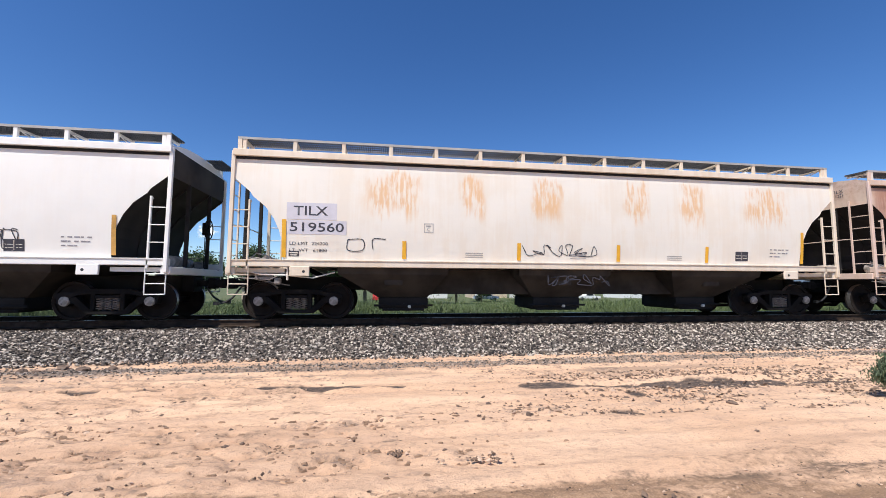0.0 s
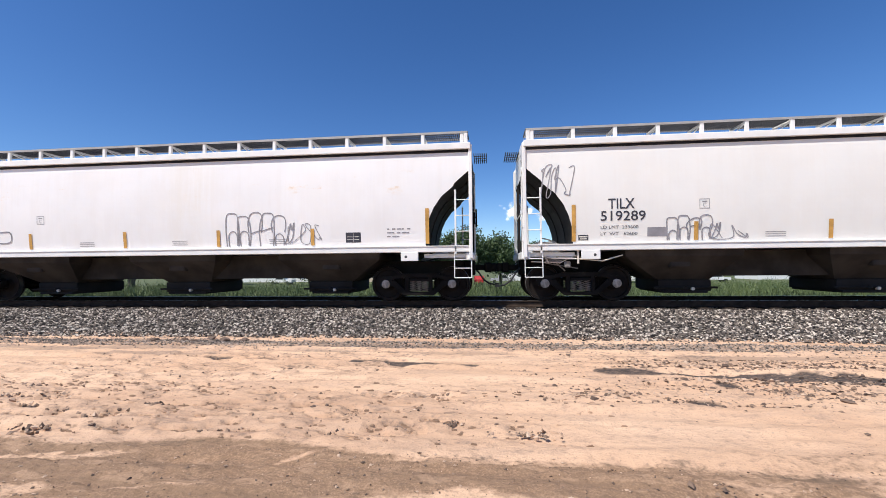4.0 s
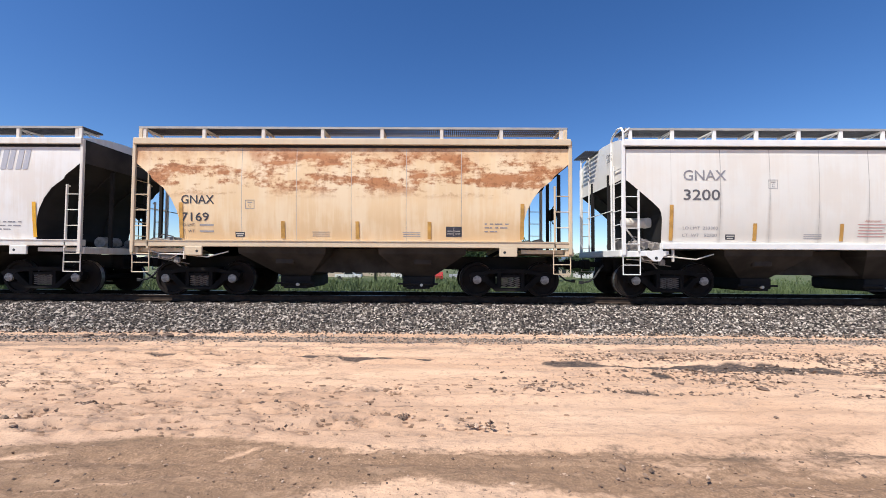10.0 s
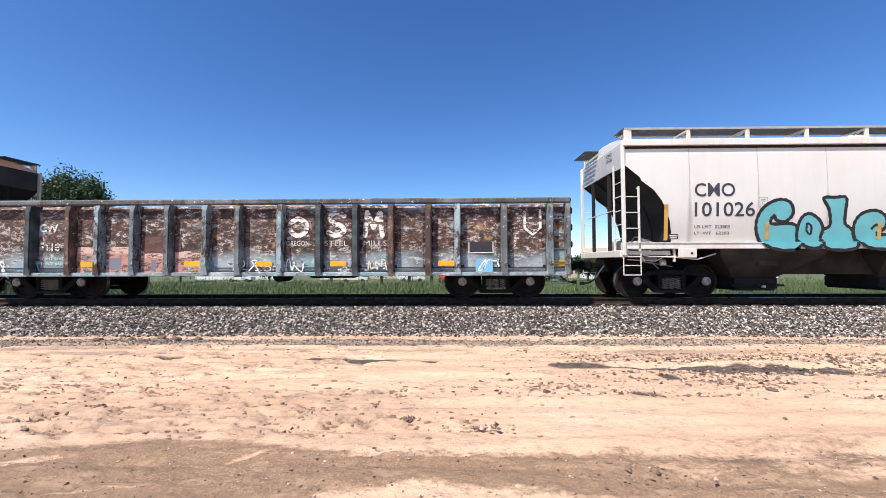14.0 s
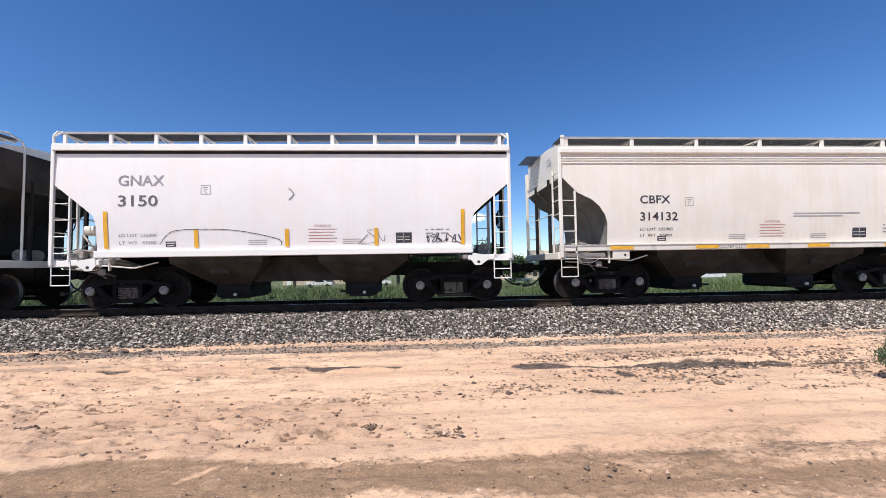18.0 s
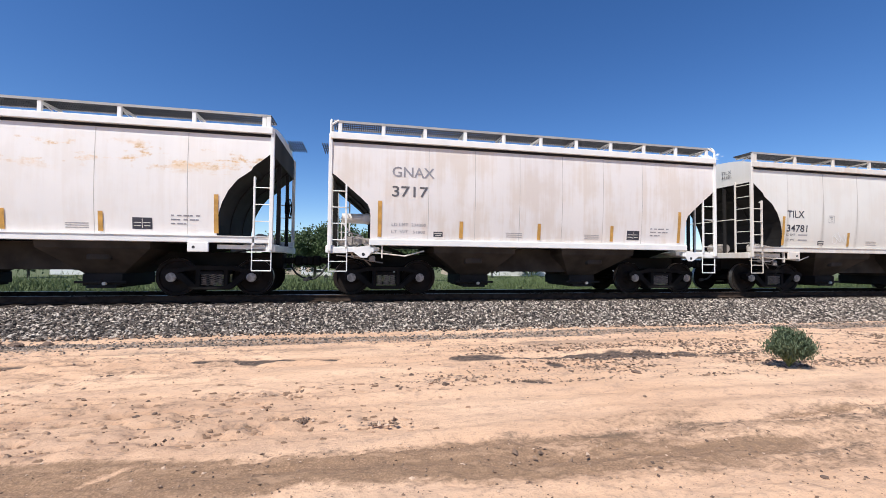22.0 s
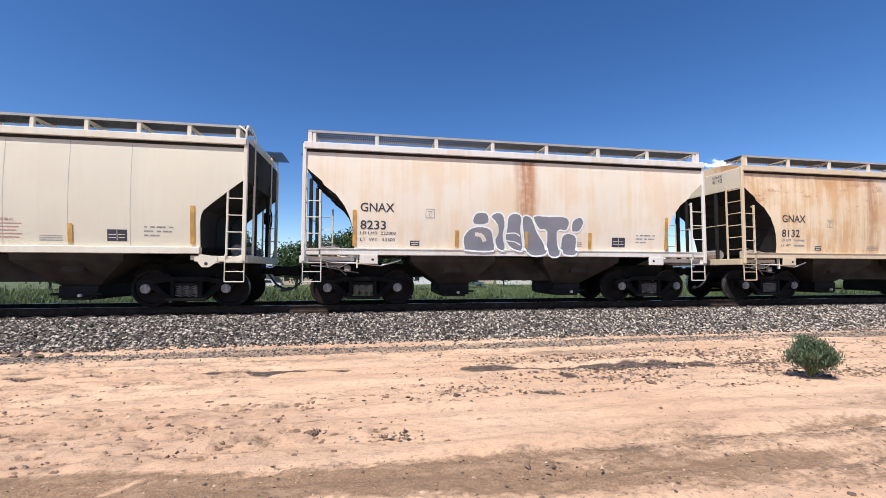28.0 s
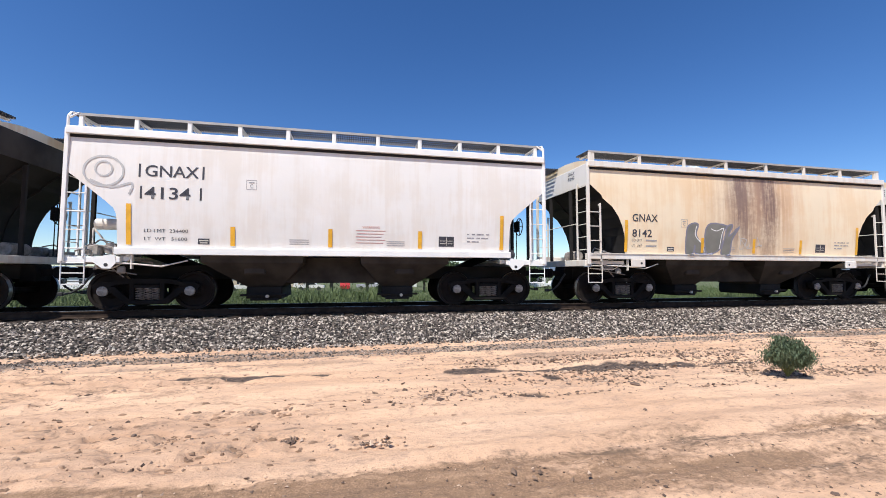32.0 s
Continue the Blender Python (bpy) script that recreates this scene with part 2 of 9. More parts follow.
WHITE, BLACK = plain("white paint", (0.80, 0.79, 0.76), 0.45, vary=0.1, scale=2), plain("black paint", (0.03, 0.03, 0.033), 0.5, vary=0.3)
STENCIL = plain("stencil black", (0.045, 0.045, 0.06), 0.6, vary=0.3, scale=4)
STENCIL_FADED = plain("faded stencil", (0.30, 0.29, 0.31), 0.6, vary=0.3, scale=4)
STENCIL_MID = plain("worn grey stencil", (0.13, 0.125, 0.135), 0.6, vary=0.3, scale=4)
STENCIL_RED = plain("red stencil", (0.55, 0.25, 0.22), 0.6)
STENCIL_WHITE = plain("chalky lettering", (0.74, 0.70, 0.62), 0.7, vary=0.35, scale=5)
GREY_BARS = plain("faint stencil", (0.36, 0.35, 0.35), 0.6)
REFLECT = plain("yellow reflective tape", (0.80, 0.42, 0.03), 0.4, vary=0.2)
REFLECT_OLD = plain("weathered yellow tape", (0.62, 0.34, 0.08), 0.5, vary=0.35)
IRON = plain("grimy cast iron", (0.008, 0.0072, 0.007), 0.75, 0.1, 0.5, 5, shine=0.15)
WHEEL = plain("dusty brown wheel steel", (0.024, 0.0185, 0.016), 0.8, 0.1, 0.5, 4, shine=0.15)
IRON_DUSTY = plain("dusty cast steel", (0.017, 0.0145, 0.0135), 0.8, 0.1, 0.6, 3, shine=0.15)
STEEL = plain("worn bright steel", (0.42, 0.40, 0.38), 0.35, 0.9, 0.3, 8)
CAP = plain("greasy bearing cap", (0.42, 0.38, 0.34), 0.5, 0.2, 0.5, 14)
RUSTED = plain("brown rusted rail", (0.058, 0.040, 0.030), 0.9, 0, 0.5, 7, shine=0.1)
RAILHEAD = plain("polished rail head", (0.30, 0.285, 0.27), 0.3, 1.0, 0.2, 4)
RUBBER = plain("black rubber hose", (0.025, 0.025, 0.025), 0.6)
BOARD_EDGE = plain("grey white board edge", (0.38, 0.37, 0.36), 0.6, vary=0.2, scale=3)
GRATE = plain("dark walkway grating", (0.075, 0.075, 0.08), 0.6, 0.3, 0.3, 4)
# grime plus the deep shade under the cars, both put into these colours
UNDER = plain("shade and grime hopper tone", (0.062, 0.052, 0.044), 0.85, 0, 0.55, 1.6, shine=0.15)
UNDER_DARK = plain("deep shade and grime hopper tone", (0.027, 0.025, 0.0245), 0.75, 0, 0.5, 1.6, shine=0.15)
TIE = plain("creosoted tie", (0.05, 0.037, 0.03), 0.9, 0, 0.5, 9, 0.5, shine=0.15)
SPRAY = {k: plain("spray paint " + k, v, 0.5, vary=0.12, scale=3) for k, v in dict(
    black=(0.009, 0.009, 0.010), white=(0.82, 0.82, 0.80), teal=(0.10, 0.50, 0.42), aqua=(0.13, 0.42, 0.45), pink=(0.62, 0.36, 0.42),
    magenta=(0.30, 0.10, 0.21), red=(0.50, 0.03, 0.04), lime=(0.52, 0.68, 0.18), mint=(0.40, 0.66, 0.42), silver=(0.42, 0.42, 0.46),
    lilac=(0.46, 0.42, 0.56), slate=(0.20, 0.20, 0.26), blue=(0.20, 0.46, 0.62), rose=(0.60, 0.16, 0.26), cream=(0.72, 0.66, 0.56),
    faded=(0.48, 0.47, 0.46), deepteal=(0.045, 0.27, 0.24), orchid=(0.60, 0.24, 0.40), mauve=(0.36, 0.24, 0.28), snow=(0.80, 0.80, 0.82), grey=(0.22, 0.22, 0.25), orange=(0.68, 0.30, 0.10), cherry=(0.42, 0.05, 0.18), purple=(0.20, 0.12, 0.30)).items()}


def soil():
    """Pinkish sand: drifts and wheel streaks along the road, crumbs, dents shaded by colour, darker brown dirt, spilled
    oil, gravel fines.
    """
    n = Nodes("sandy dirt", 0.95)
    drift, streak = n.noise(0.5, 4, (0.5, 1.4, 1)), n.noise(1.0, 4, (0.4, 3.6, 1), 0.55)
    mid, fine, speck = n.noise(4.2, 5, (0.6, 1.5, 1), 0.6), n.noise(24, 5, (0.7, 1, 1), 0.65), n.noise(60, 3)
    col = n.mix(n.ramp(drift, 0.3, 0.7), (0.53, 0.332, 0.208), (0.655, 0.436, 0.288))
    col = n.mix(n.math("MULTIPLY", n.ramp(streak, 0.48, 0.70), 0.40), col, (0.43, 0.29, 0.205))
    col = n.mix(n.math("MULTIPLY", n.ramp(mid, 0.53, 0.70), 0.30), col, (0.40, 0.275, 0.20))
    # trodden soil tone, which also darkens the footprints like shade
    col = n.mix(n.math("MULTIPLY", n.attr("worn"), n.ramp(mid, 0.35, 0.6, 0.35, 1.0)), col, (0.35, 0.212, 0.134))
    grit_shade = n.attr("grit_shade")
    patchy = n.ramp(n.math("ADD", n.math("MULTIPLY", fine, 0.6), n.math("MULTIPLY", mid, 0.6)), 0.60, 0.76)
    col = n.mix(n.math("MULTIPLY", grit_shade, patchy, True), col, (0.15, 0.11, 0.085))
    col = n.mix(n.math("MULTIPLY", n.ramp(fine, 0.54, 0.72), 0.35), col, (0.30, 0.205, 0.15))
    col = n.mix(n.math("MULTIPLY", n.ramp(speck, 0.60, 0.70), 0.5), col, (0.20, 0.14, 0.10))
    torn = n.math("ADD", n.math("MULTIPLY", n.math("SUBTRACT", mid, 0.5), 1.1), n.math("MULTIPLY", n.math("SUBTRACT", fine, 0.5), 1.0))
    dark_dirt = n.math("MULTIPLY", n.ramp(n.math("ADD", n.attr("dark_dirt"), n.math("ADD", torn, n.math("MULTIPLY", n.math("SUBTRACT", streak, 0.5), 0.5))), 0.18, 0.80), 0.90)
    brown_mix = n.mix(n.ramp(speck, 0.45, 0.65), (0.20, 0.119, 0.067), (0.31, 0.192, 0.115))
    brown_mix = n.mix(n.math("MULTIPLY", n.ramp(streak, 0.45, 0.65), 0.8), brown_mix, (0.185, 0.112, 0.064))
    brown_mix = n.mix(n.math("MULTIPLY", n.ramp(fine, 0.50, 0.66), 0.55), brown_mix, (0.13, 0.08, 0.048))
    brown_mix = n.mix(n.math("MULTIPLY", n.ramp(mid, 0.54, 0.66), 0.5), brown_mix, (0.43, 0.275, 0.17))
    col = n.mix(dark_dirt, col, brown_mix)
    col = n.mix(n.ramp(n.math("ADD", n.attr("rut"), torn), 0.25, 0.8, 0.0, 0.8), col, (0.11, 0.075, 0.05))
    oil = n.math("MULTIPLY", n.attr("oil"), n.ramp(fine, 0.3, 0.6, 0.75, 1.0), True)
    col = n.mix(oil, col, (0.048, 0.036, 0.031))
    col = n.mix(n.attr("stone"), col, n.mix(n.ramp(speck, 0.4, 0.6), (0.045, 0.038, 0.034), (0.14, 0.12, 0.105)))
    col = n.mix(n.attr("green"), col, n.mix(n.ramp(n.noise(0.5, 3), 0.35, 0.65), (0.06, 0.09, 0.026), (0.12, 0.125, 0.055)))
    rough = n.math("ADD", n.math("ADD", fine, n.math("MULTIPLY", speck, 0.35)), n.math("MULTIPLY", mid, 1.2))
    n.bump(rough, 0.8, 0.02)
    return n.done(col)


def gravel(name, tones, rough=0.85):
    n = Nodes(name, rough)
    g = n.t.nodes.new("ShaderNodeNewGeometry")
    r = g.outputs["Random Per Island"]
    col = n.mix(n.ramp(r, 0.15, 0.5), tones[0], tones[1])
    col = n.mix(n.ramp(r, 0.6, 0.95), col, tones[2])
    return n.done(col)


# ---- meshes ----


class Build:
    """Collects boxes, bars and rings as plain vertices and faces."""

    def __init__(self):
        self.v, self.f, self.k, self.slot = [], [], [], 0

    def add(self, v, f):
        o = len(self.v)
        self.v += [tuple(p) for p in v]
        self.f += [tuple(o + i for i in q) for q in f]
        self.k += [self.slot] * len(f)
        return self

    def box(self, x0, x1, y0, y1, z0, z1, c=0.0):
        if c <= 0:
            v = [(x, y, z) for x in (x0, x1) for y in (y0, y1) for z in (z0, z1)]
            return self.add(v, [(0, 1, 3, 2), (4, 6, 7, 5), (0, 4, 5, 1), (2, 3, 7, 6), (0, 2, 6, 4), (1, 5, 7, 3)])
        c = min(c, 0.45 * (x1 - x0), 0.45 * (y1 - y0), 0.45 * (z1 - z0))
        v, ix = [], {}
        lo, hi = (x0, y0, z0), (x1, y1, z1)
        for s in [(a, b, d) for a in (0, 1) for b in (0, 1) for d in (0, 1)]:
            for ax in range(3):
                ix[s, ax] = len(v)
                p = [hi[i] if s[i] else lo[i] for i in range(3)]
                for i in range(3):
                    if i != ax:
                        p[i] += -c if s[i] else c
                v.append(tuple(p))
        f = []
        for ax in range(3):
            b, d = (ax + 1) % 3, (ax + 2) % 3
            for side in (0, 1):
                q = []
                for sb, sd in ((0, 0), (1, 0), (1, 1), (0, 1)):
                    s = [0, 0, 0]
                    s[ax], s[b], s[d] = side, sb, sd
                    q.append(ix[tuple(s), ax])
                f.append(q if side else q[::-1])
            for sb in (0, 1):
                for sd in (0, 1):
                    q = []
                    for side in (0, 1):
                        s = [0, 0, 0]
                        s[ax], s[b], s[d] = side, sb, sd
                        q.append(ix[tuple(s), b]), q.append(ix[tuple(s), d])
                    f.append((q[0], q[1], q[3], q[2]) if sb == sd else (q[1], q[0], q[2], q[3]))
        for s in [(a, b, d) for a in (0, 1) for b in (0, 1) for d in (0, 1)]:
            q = [ix[s, 0], ix[s, 1], ix[s, 2]]
            f.append(q if sum(s) % 2 else q[::-1])
        return self.add(v, f)

    def bar(self, p, q, r, n=6):
        """A round bar from p to q."""
        p, q = Vector(p), Vector(q)
        d = (q - p).normalized()
        a = d.orthogonal().normalized()
        b = d.cross(a)
        v = [e + r * (math.cos(6.28318 * i / n) * a + math.sin(6.28318 * i / n) * b) for e in (p, q) for i in range(n)]
        f = [(i, (i + 1) % n, n + (i + 1) % n, n + i) for i in range(n)] + [tuple(range(n))[::-1], tuple(range(n, 2 * n))]
        return self.add(v, f)

    def tube(self, pts, r, n=6):
        for p, q in zip(pts, pts[1:]):
            self.bar(p, q, r, n)
        return self

    def lathe(self, prof, cx, cy, cz, n=24):
        """Turns (along y, radius) pairs about the y axis."""
        v = [(cx + r * math.cos(6.28318 * i / n), cy + y, cz + r * math.sin(6.28318 * i / n)) for y, r in prof for i in range(n)]
        f = [(j * n + i, (j + 1) * n + i, (j + 1) * n + (i + 1) % n, j * n + (i + 1) % n) for j in range(len(prof) - 1) for i in range(n)]
        return self.add(v, f)

    def prism(self, outline, y0, y1):
        """An (x, z) outline with a thickness along y."""
        n = len(outline)
        v = [(x, y, z) for y in (y0, y1) for x, z in outline]
        f = [(i, (i + 1) % n, n + (i + 1) % n, n + i) for i in range(n)] + [tuple(range(n))[::-1], tuple(range(n, 2 * n))]
        return self.add(v, f)

    def sheet(self, rows, close=False):
        """A skin over rows of points."""
        w = len(rows[0])
        f = [(j * w + i, j * w + i + 1, (j + 1) * w + i + 1, (j + 1) * w + i) for j in range(len(rows) - 1) for i in range(w - 1)]
        return self.add([p for r in rows for p in r], f)

    def mesh(self, name, mats, smooth=False):
        me = bpy.data.meshes.new(name)
        me.from_pydata(self.v, [], self.f)
        for m in mats if isinstance(mats, (list, tuple)) else [mats]:
            me.materials.append(m)
        if max(self.k, default=0) > 0:
            me.polygons.foreach_set("material_index", self.k)
        if smooth:
            me.polygons.foreach_set("use_smooth", [True] * len(self.f))
        bm = bmesh.new()
        bm.from_mesh(me)
        bmesh.ops.recalc_face_normals(bm, faces=bm.faces)
        bm.to_mesh(me)
        bm.free()
        me.update()
        return me


MESHES = {}


def part(name, me, parent, label="", at=None, skin=None):
    """Links a mesh as one part under a thing or a part; skin paints this object alone."""
    ob = new(name, me)
    ob.parent = parent
    if at is not None:
        ob.matrix_local = at
    if skin is not None:
        ob.material_slots[0].link = "OBJECT"
        ob.material_slots[0].material = skin
    if label:
        tagged(ob, label)
    return ob


def kept(key, make):
    if key not in MESHES:
        MESHES[key] = make()
    return MESHES[key]


def thing(name, label, category, m=None, group="", kind=""):
    ob = new(name)
    ob.empty_display_size = 0.3
    if m is not None:
        ob.matrix_world = m
    return tagged(ob, label, category, group, kind)


rng = np.random.default_rng(7)


def value_noise(x, y, seed):
    """Smooth lattice noise from 0 to 1."""
    r = np.random.default_rng(seed).random((256, 256))
    xi, yi = np.floor(x).astype(int), np.floor(y).astype(int)
    fx, fy = x - xi, y - yi
    fx, fy = fx * fx * (3 - 2 * fx), fy * fy * (3 - 2 * fy)
    g = lambda i, j: r[i % 256, j % 256]
    return (g(xi, yi) * (1 - fx) + g(xi + 1, yi) * fx) * (1 - fy) + (g(xi, yi + 1) * (1 - fx) + g(xi + 1, yi + 1) * fx) * fy


def step(v, lo, hi):
    t = np.clip((v - lo) / (hi - lo), 0, 1)
    return t * t * (3 - 2 * t)


# ---- ground ----


def bank(x, y):
    """Height of the land without its small relief: road, ballast bank, ditch and field."""
    foot = 8.55 - 0.0035 * (x * x) * 0.5
    foot = np.clip(foot, 8.05, 8.7)
    z = 0.37 * step(y, foot - 0.15, 10.45) + 0.0 * x
    z = np.where(y > 13.3, 0.37 - 0.85 * step(y, 13.3, 15.6), z)
    return z - 1.75 * step(y, 15.6, 80.0)


def trodden(x, y):
    """Where the sand is trampled into footprints and lumps."""
    m = step(y, 3.4, 3.7) * step(y, 5.1, 4.7) * step(x, 0.4, -1.2) * step(value_noise(x * 0.9 + 3, y * 2.2, 17), 0.15, 0.5)
    return np.maximum(m, 0.6 * step(value_noise(x * 0.6 + 31, y * 1.5, 18), 0.62, 0.8))


def rubble(x, y):
    """Where dark crumbs and stones are strewn: the far half of the road towards the bush."""
    m = step(x, -0.2, 1.6) * step(y, 4.4, 4.9) * step(y, 7.6, 6.6)
    return m * (0.25 + 0.75 * step(value_noise(x * 0.8 + 6, y * 2.4, 19), 0.3, 0.65))


def prints(x, y):
    return value_noise(x * 5.0 + 1.5 * y, y * 10, 5)


def ground_relief(x, y):
    near = step(y, 8.6, 7.9) * step(y, -0.6, 1.2)
    r = 0.040 * (value_noise(x * 0.5, y * 1.1, 1) - 0.5) + 0.034 * (value_noise(x * 1.1, y * 5.5, 2) - 0.5) + 0.016 * (value_noise(x * 4, y * 9, 3) - 0.5)
    dents = step(prints(x, y), 0.30, 0.62)
    r += (0.006 + 0.046 * trodden(x, y) + 0.014 * rubble(x, y)) * (dents - 0.5)
    r += (0.010 + 0.012 * step(y, 3.5, 3.2)) * (value_noise(x * 15, y * 22, 6) - 0.5) + 0.016 * step(y, 3.45, 3.15) * (value_noise(x * 7, y * 12, 7) - 0.5)
    for off, slope, wide, deep in ((3.36, 0.0, 0.12, 0.028), (2.98, -0.03, 0.14, 0.022), (3.75, 0.01, 0.10, 0.018), (4.35, 0.01, 0.12, 0.016), (6.16, -0.04, 0.10, 0.03), (5.35, 0.015, 0.10, 0.016), (7.25, 0.0, 0.10, 0.024), (7.7, 0.01, 0.1, 0.025)):
        line = off + slope * x + 0.10 * np.sin(0.45 * x + off * 5)
        r += -deep * np.exp(-((y - line) / wide) ** 2) + 0.8 * deep * np.exp(-((y - line - 1.6 * wide) / wide) ** 2)
    return r * near


PALE_SWEEPS = ((-3.75, 3.02, -2.95, 3.2, 0.045), (-4.6, 2.7, -3.6, 3.15, 0.10), (-4.2, 2.3, -3.1, 2.62, 0.09), (-2.7, 2.62, -1.9, 2.72, 0.035), (-1.75, 3.12, -1.45, 3.3, 0.05), (-1.6, 2.5, -1.15, 2.62, 0.04))  # pale sand drawn across the darker brown dirt


def make_ground():
    xs = np.concatenate([[-2600, -1200, -600, -300, -160, -90, -55, -38, -28, -21], np.arange(-16, -8, 0.14), np.arange(-8, 10, 0.034), np.arange(10, 20, 0.14), [24, 30, 40, 57, 90, 160, 300, 600, 1200, 2600]])
    ys = np.concatenate([[-400, -150, -60, -25, -12, -7, -4, -2, -0.5, 0.5, 1.0, 1.4, 1.7], np.arange(1.9, 8.9, 0.024), np.arange(8.9, 10.6, 0.2), [11, 12, 13, 13.3, 14, 14.8, 15.6, 17, 20, 25, 32, 42, 60, 80, 110, 170, 300, 700, 1500, 3200]])
    X, Y = np.meshgrid(xs, ys)
    Z = bank(X, Y) + ground_relief(X, Y)
    wob = 0.6 * (value_noise(X * 1.3, Y * 3.2, 11) - 0.5) + 0.4 * (value_noise(X * 4.3, Y * 8, 16) - 0.5)
    edge = 0.10 * wob + np.interp(X, (-6, -4.5, -3.57, -3.2, -2.35, -1.59, -0.87, 0, 1.9, 2.4, 3.0, 3.6, 4.9, 8), (3.1, 3.3, 3.27, 3.36, 3.47, 3.38, 3.28, 3.26, 3.28, 3.25, 3.38, 3.3, 3.4, 3.3))
    low = 0.16 * wob + np.interp(X, (-6, -3, -1.73, -1.09, -0.36, 0, 0.57, 1.1, 2.85, 4, 6), (1.7, 1.8, 2.28, 2.58, 2.77, 2.73, 2.66, 2.6, 2.45, 2.3, 2.0))
    # darker brown band between the two edges, with looser patches beyond it
    dark_dirt = step(Y, edge + 0.10, edge - 0.08) * step(Y, low - 0.12, low + 0.14)
    dark_dirt *= 0.86 + 0.14 * step(value_noise(X * 0.9 + 5, Y * 4, 12), 0.18, 0.5)
    for x0, y0, x1, y1, h in PALE_SWEEPS:
        t = np.clip((X - x0) / (x1 - x0), -0.2, 1.2)
        wide = h * np.clip(1 - (2 * t - 1) ** 2, 0, 1) ** 0.5 * (0.5 + value_noise(X * 5, Y * 0, 27))
        dark_dirt *= 1 - 0.6 * step(wide - np.abs(Y - y0 - (y1 - y0) * t - 0.06 * wob), -0.02, 0.03)
    dark_dirt *= 1 - 0.50 * step(X, 0.8, 2.2) * (1 - step(value_noise(X * 0.9 + 2, Y * 3.2, 28), 0.42, 0.70))
    dark_dirt = np.maximum(dark_dirt, 0.42 * step(Y, edge + 0.55, edge + 0.1) * step(Y, edge - 0.1, edge) * step(X, 0.2, 1.0) * step(value_noise(X * 0.8, Y * 2.5, 29), 0.25, 0.6))
    dark_dirt = np.maximum(dark_dirt, 0.28 * step(value_noise(X * 0.5 + 3, Y * 3.4, 14), 0.60, 0.82) * step(Y, 7.8, 7.0) * step(Y, 3.4, 3.8))
    rut = np.zeros_like(X)
    for x0, y0, x1, y1, h in ((-0.75, 3.33, 0.2, 3.29, 0.05), (1.1, 3.34, 2.0, 3.27, 0.045), (1.8, 3.24, 2.7, 3.19, 0.06), (2.75, 3.26, 3.75, 3.24, 0.085), (4.1, 3.1, 5.6, 3.2, 0.12), (-2.9, 4.62, -2.4, 4.55, 0.06),
                              (3.4, 2.62, 4.6, 2.7, 0.08), (-2.3, 3.9, -2.0, 3.88, 0.05), (-4.4, 4.3, -3.2, 4.26, 0.04), (-3.4, 3.3, -2.2, 3.42, 0.06)):
        t = np.clip((X - x0) / (x1 - x0), -0.2, 1.2)
        thick = h * np.clip(1 - (2 * t - 1) ** 2, 0, 1) ** 0.5 * (0.4 + 1.2 * value_noise(X * 4, Y * 0, 23))
        rut = np.maximum(rut, 0.5 * step(thick - np.abs(Y - y0 - (y1 - y0) * t - 0.08 * wob), -0.06, 0.08))
    tyre = (np.sin(X * 55 + Y * 30) > 0.2) * step(Y, 2.25, 2.32) * step(Y, 2.62, 2.52) * step(X, -1.2, -1.8)
    dark_dirt = np.maximum(dark_dirt, 0.6 * tyre)
    oil = np.zeros_like(X)
    for x0, y0, x1, y1, h in ((-2.75, 6.50, -0.74, 6.30, 0.098), (-0.65, 6.33, -0.2, 6.28, 0.08), (1.42, 6.17, 2.3, 6.12, 0.085), (2.05, 6.09, 2.6, 6.06, 0.05), (2.5, 5.98, 3.2, 5.93, 0.12),
                              (3.2, 5.93, 5.6, 5.86, 0.19), (3.7, 6.02, 4.6, 6.0, 0.13), (2.75, 5.62, 3.0, 5.48, 0.10), (0.84, 4.64, 1.3, 4.62, 0.06), (-4.8, 6.48, -4.2, 6.46, 0.05), (-3.85, 6.46, -3.45, 6.46, 0.05), (2.0, 4.76, 2.4, 4.74, 0.06), (5.8, 5.8, 6.9, 5.75, 0.06), (0.05, 4.6, 0.3, 4.6, 0.02), (1.45, 4.65, 1.75, 4.64, 0.025), (2.7, 4.7, 3.1, 4.68, 0.03), (-1.3, 6.43, -0.9, 6.40, 0.04)):
        t = np.clip((X - x0) / (x1 - x0), -0.2, 1.2)
        mid = y0 + (y1 - y0) * t
        thick = 1.35 * h * np.clip(1 - (2 * t - 1) ** 2, 0, 1) ** 0.5 * (0.5 + value_noise(X * 4, Y * 0, 21))
        oil = np.maximum(oil, step(thick - np.abs(Y - mid - 0.05 * (value_noise(X * 5, Y * 5, 22) - 0.5)), -0.005, 0.03))
    Z -= oil * (0.012 + 0.7 * ground_relief(X, Y))
    strip = step(Y, 7.45, 7.65) * step(Y, 8.25, 8.0) * (0.35 + 0.65 * step(value_noise(X * 0.9, Y * 7, 15), 0.3, 0.6))
    stone = step(Y, 8.6, 8.8) * step(Y, 15.0, 14.0) + (0.55 + 0.25 * step(X, 1.0, -1.5)) * strip + 0.4 * step(value_noise(X * 0.6, Y * 6, 24), 0.62, 0.8) * step(Y, 6.4, 6.9) * step(Y, 7.7, 7.4)
    # crumbs of the rubble, plus shade painted into the dent bottoms
    grit_shade = np.clip(0.22 + 0.75 * rubble(X, Y) + 0.30 * trodden(X, Y) + 0.9 * trodden(X, Y) * step(prints(X, Y), 0.46, 0.30) + 0.5 * step(Y, 6.6, 7.2), 0, 1)
    green = step(Y, 14.2, 15.6)
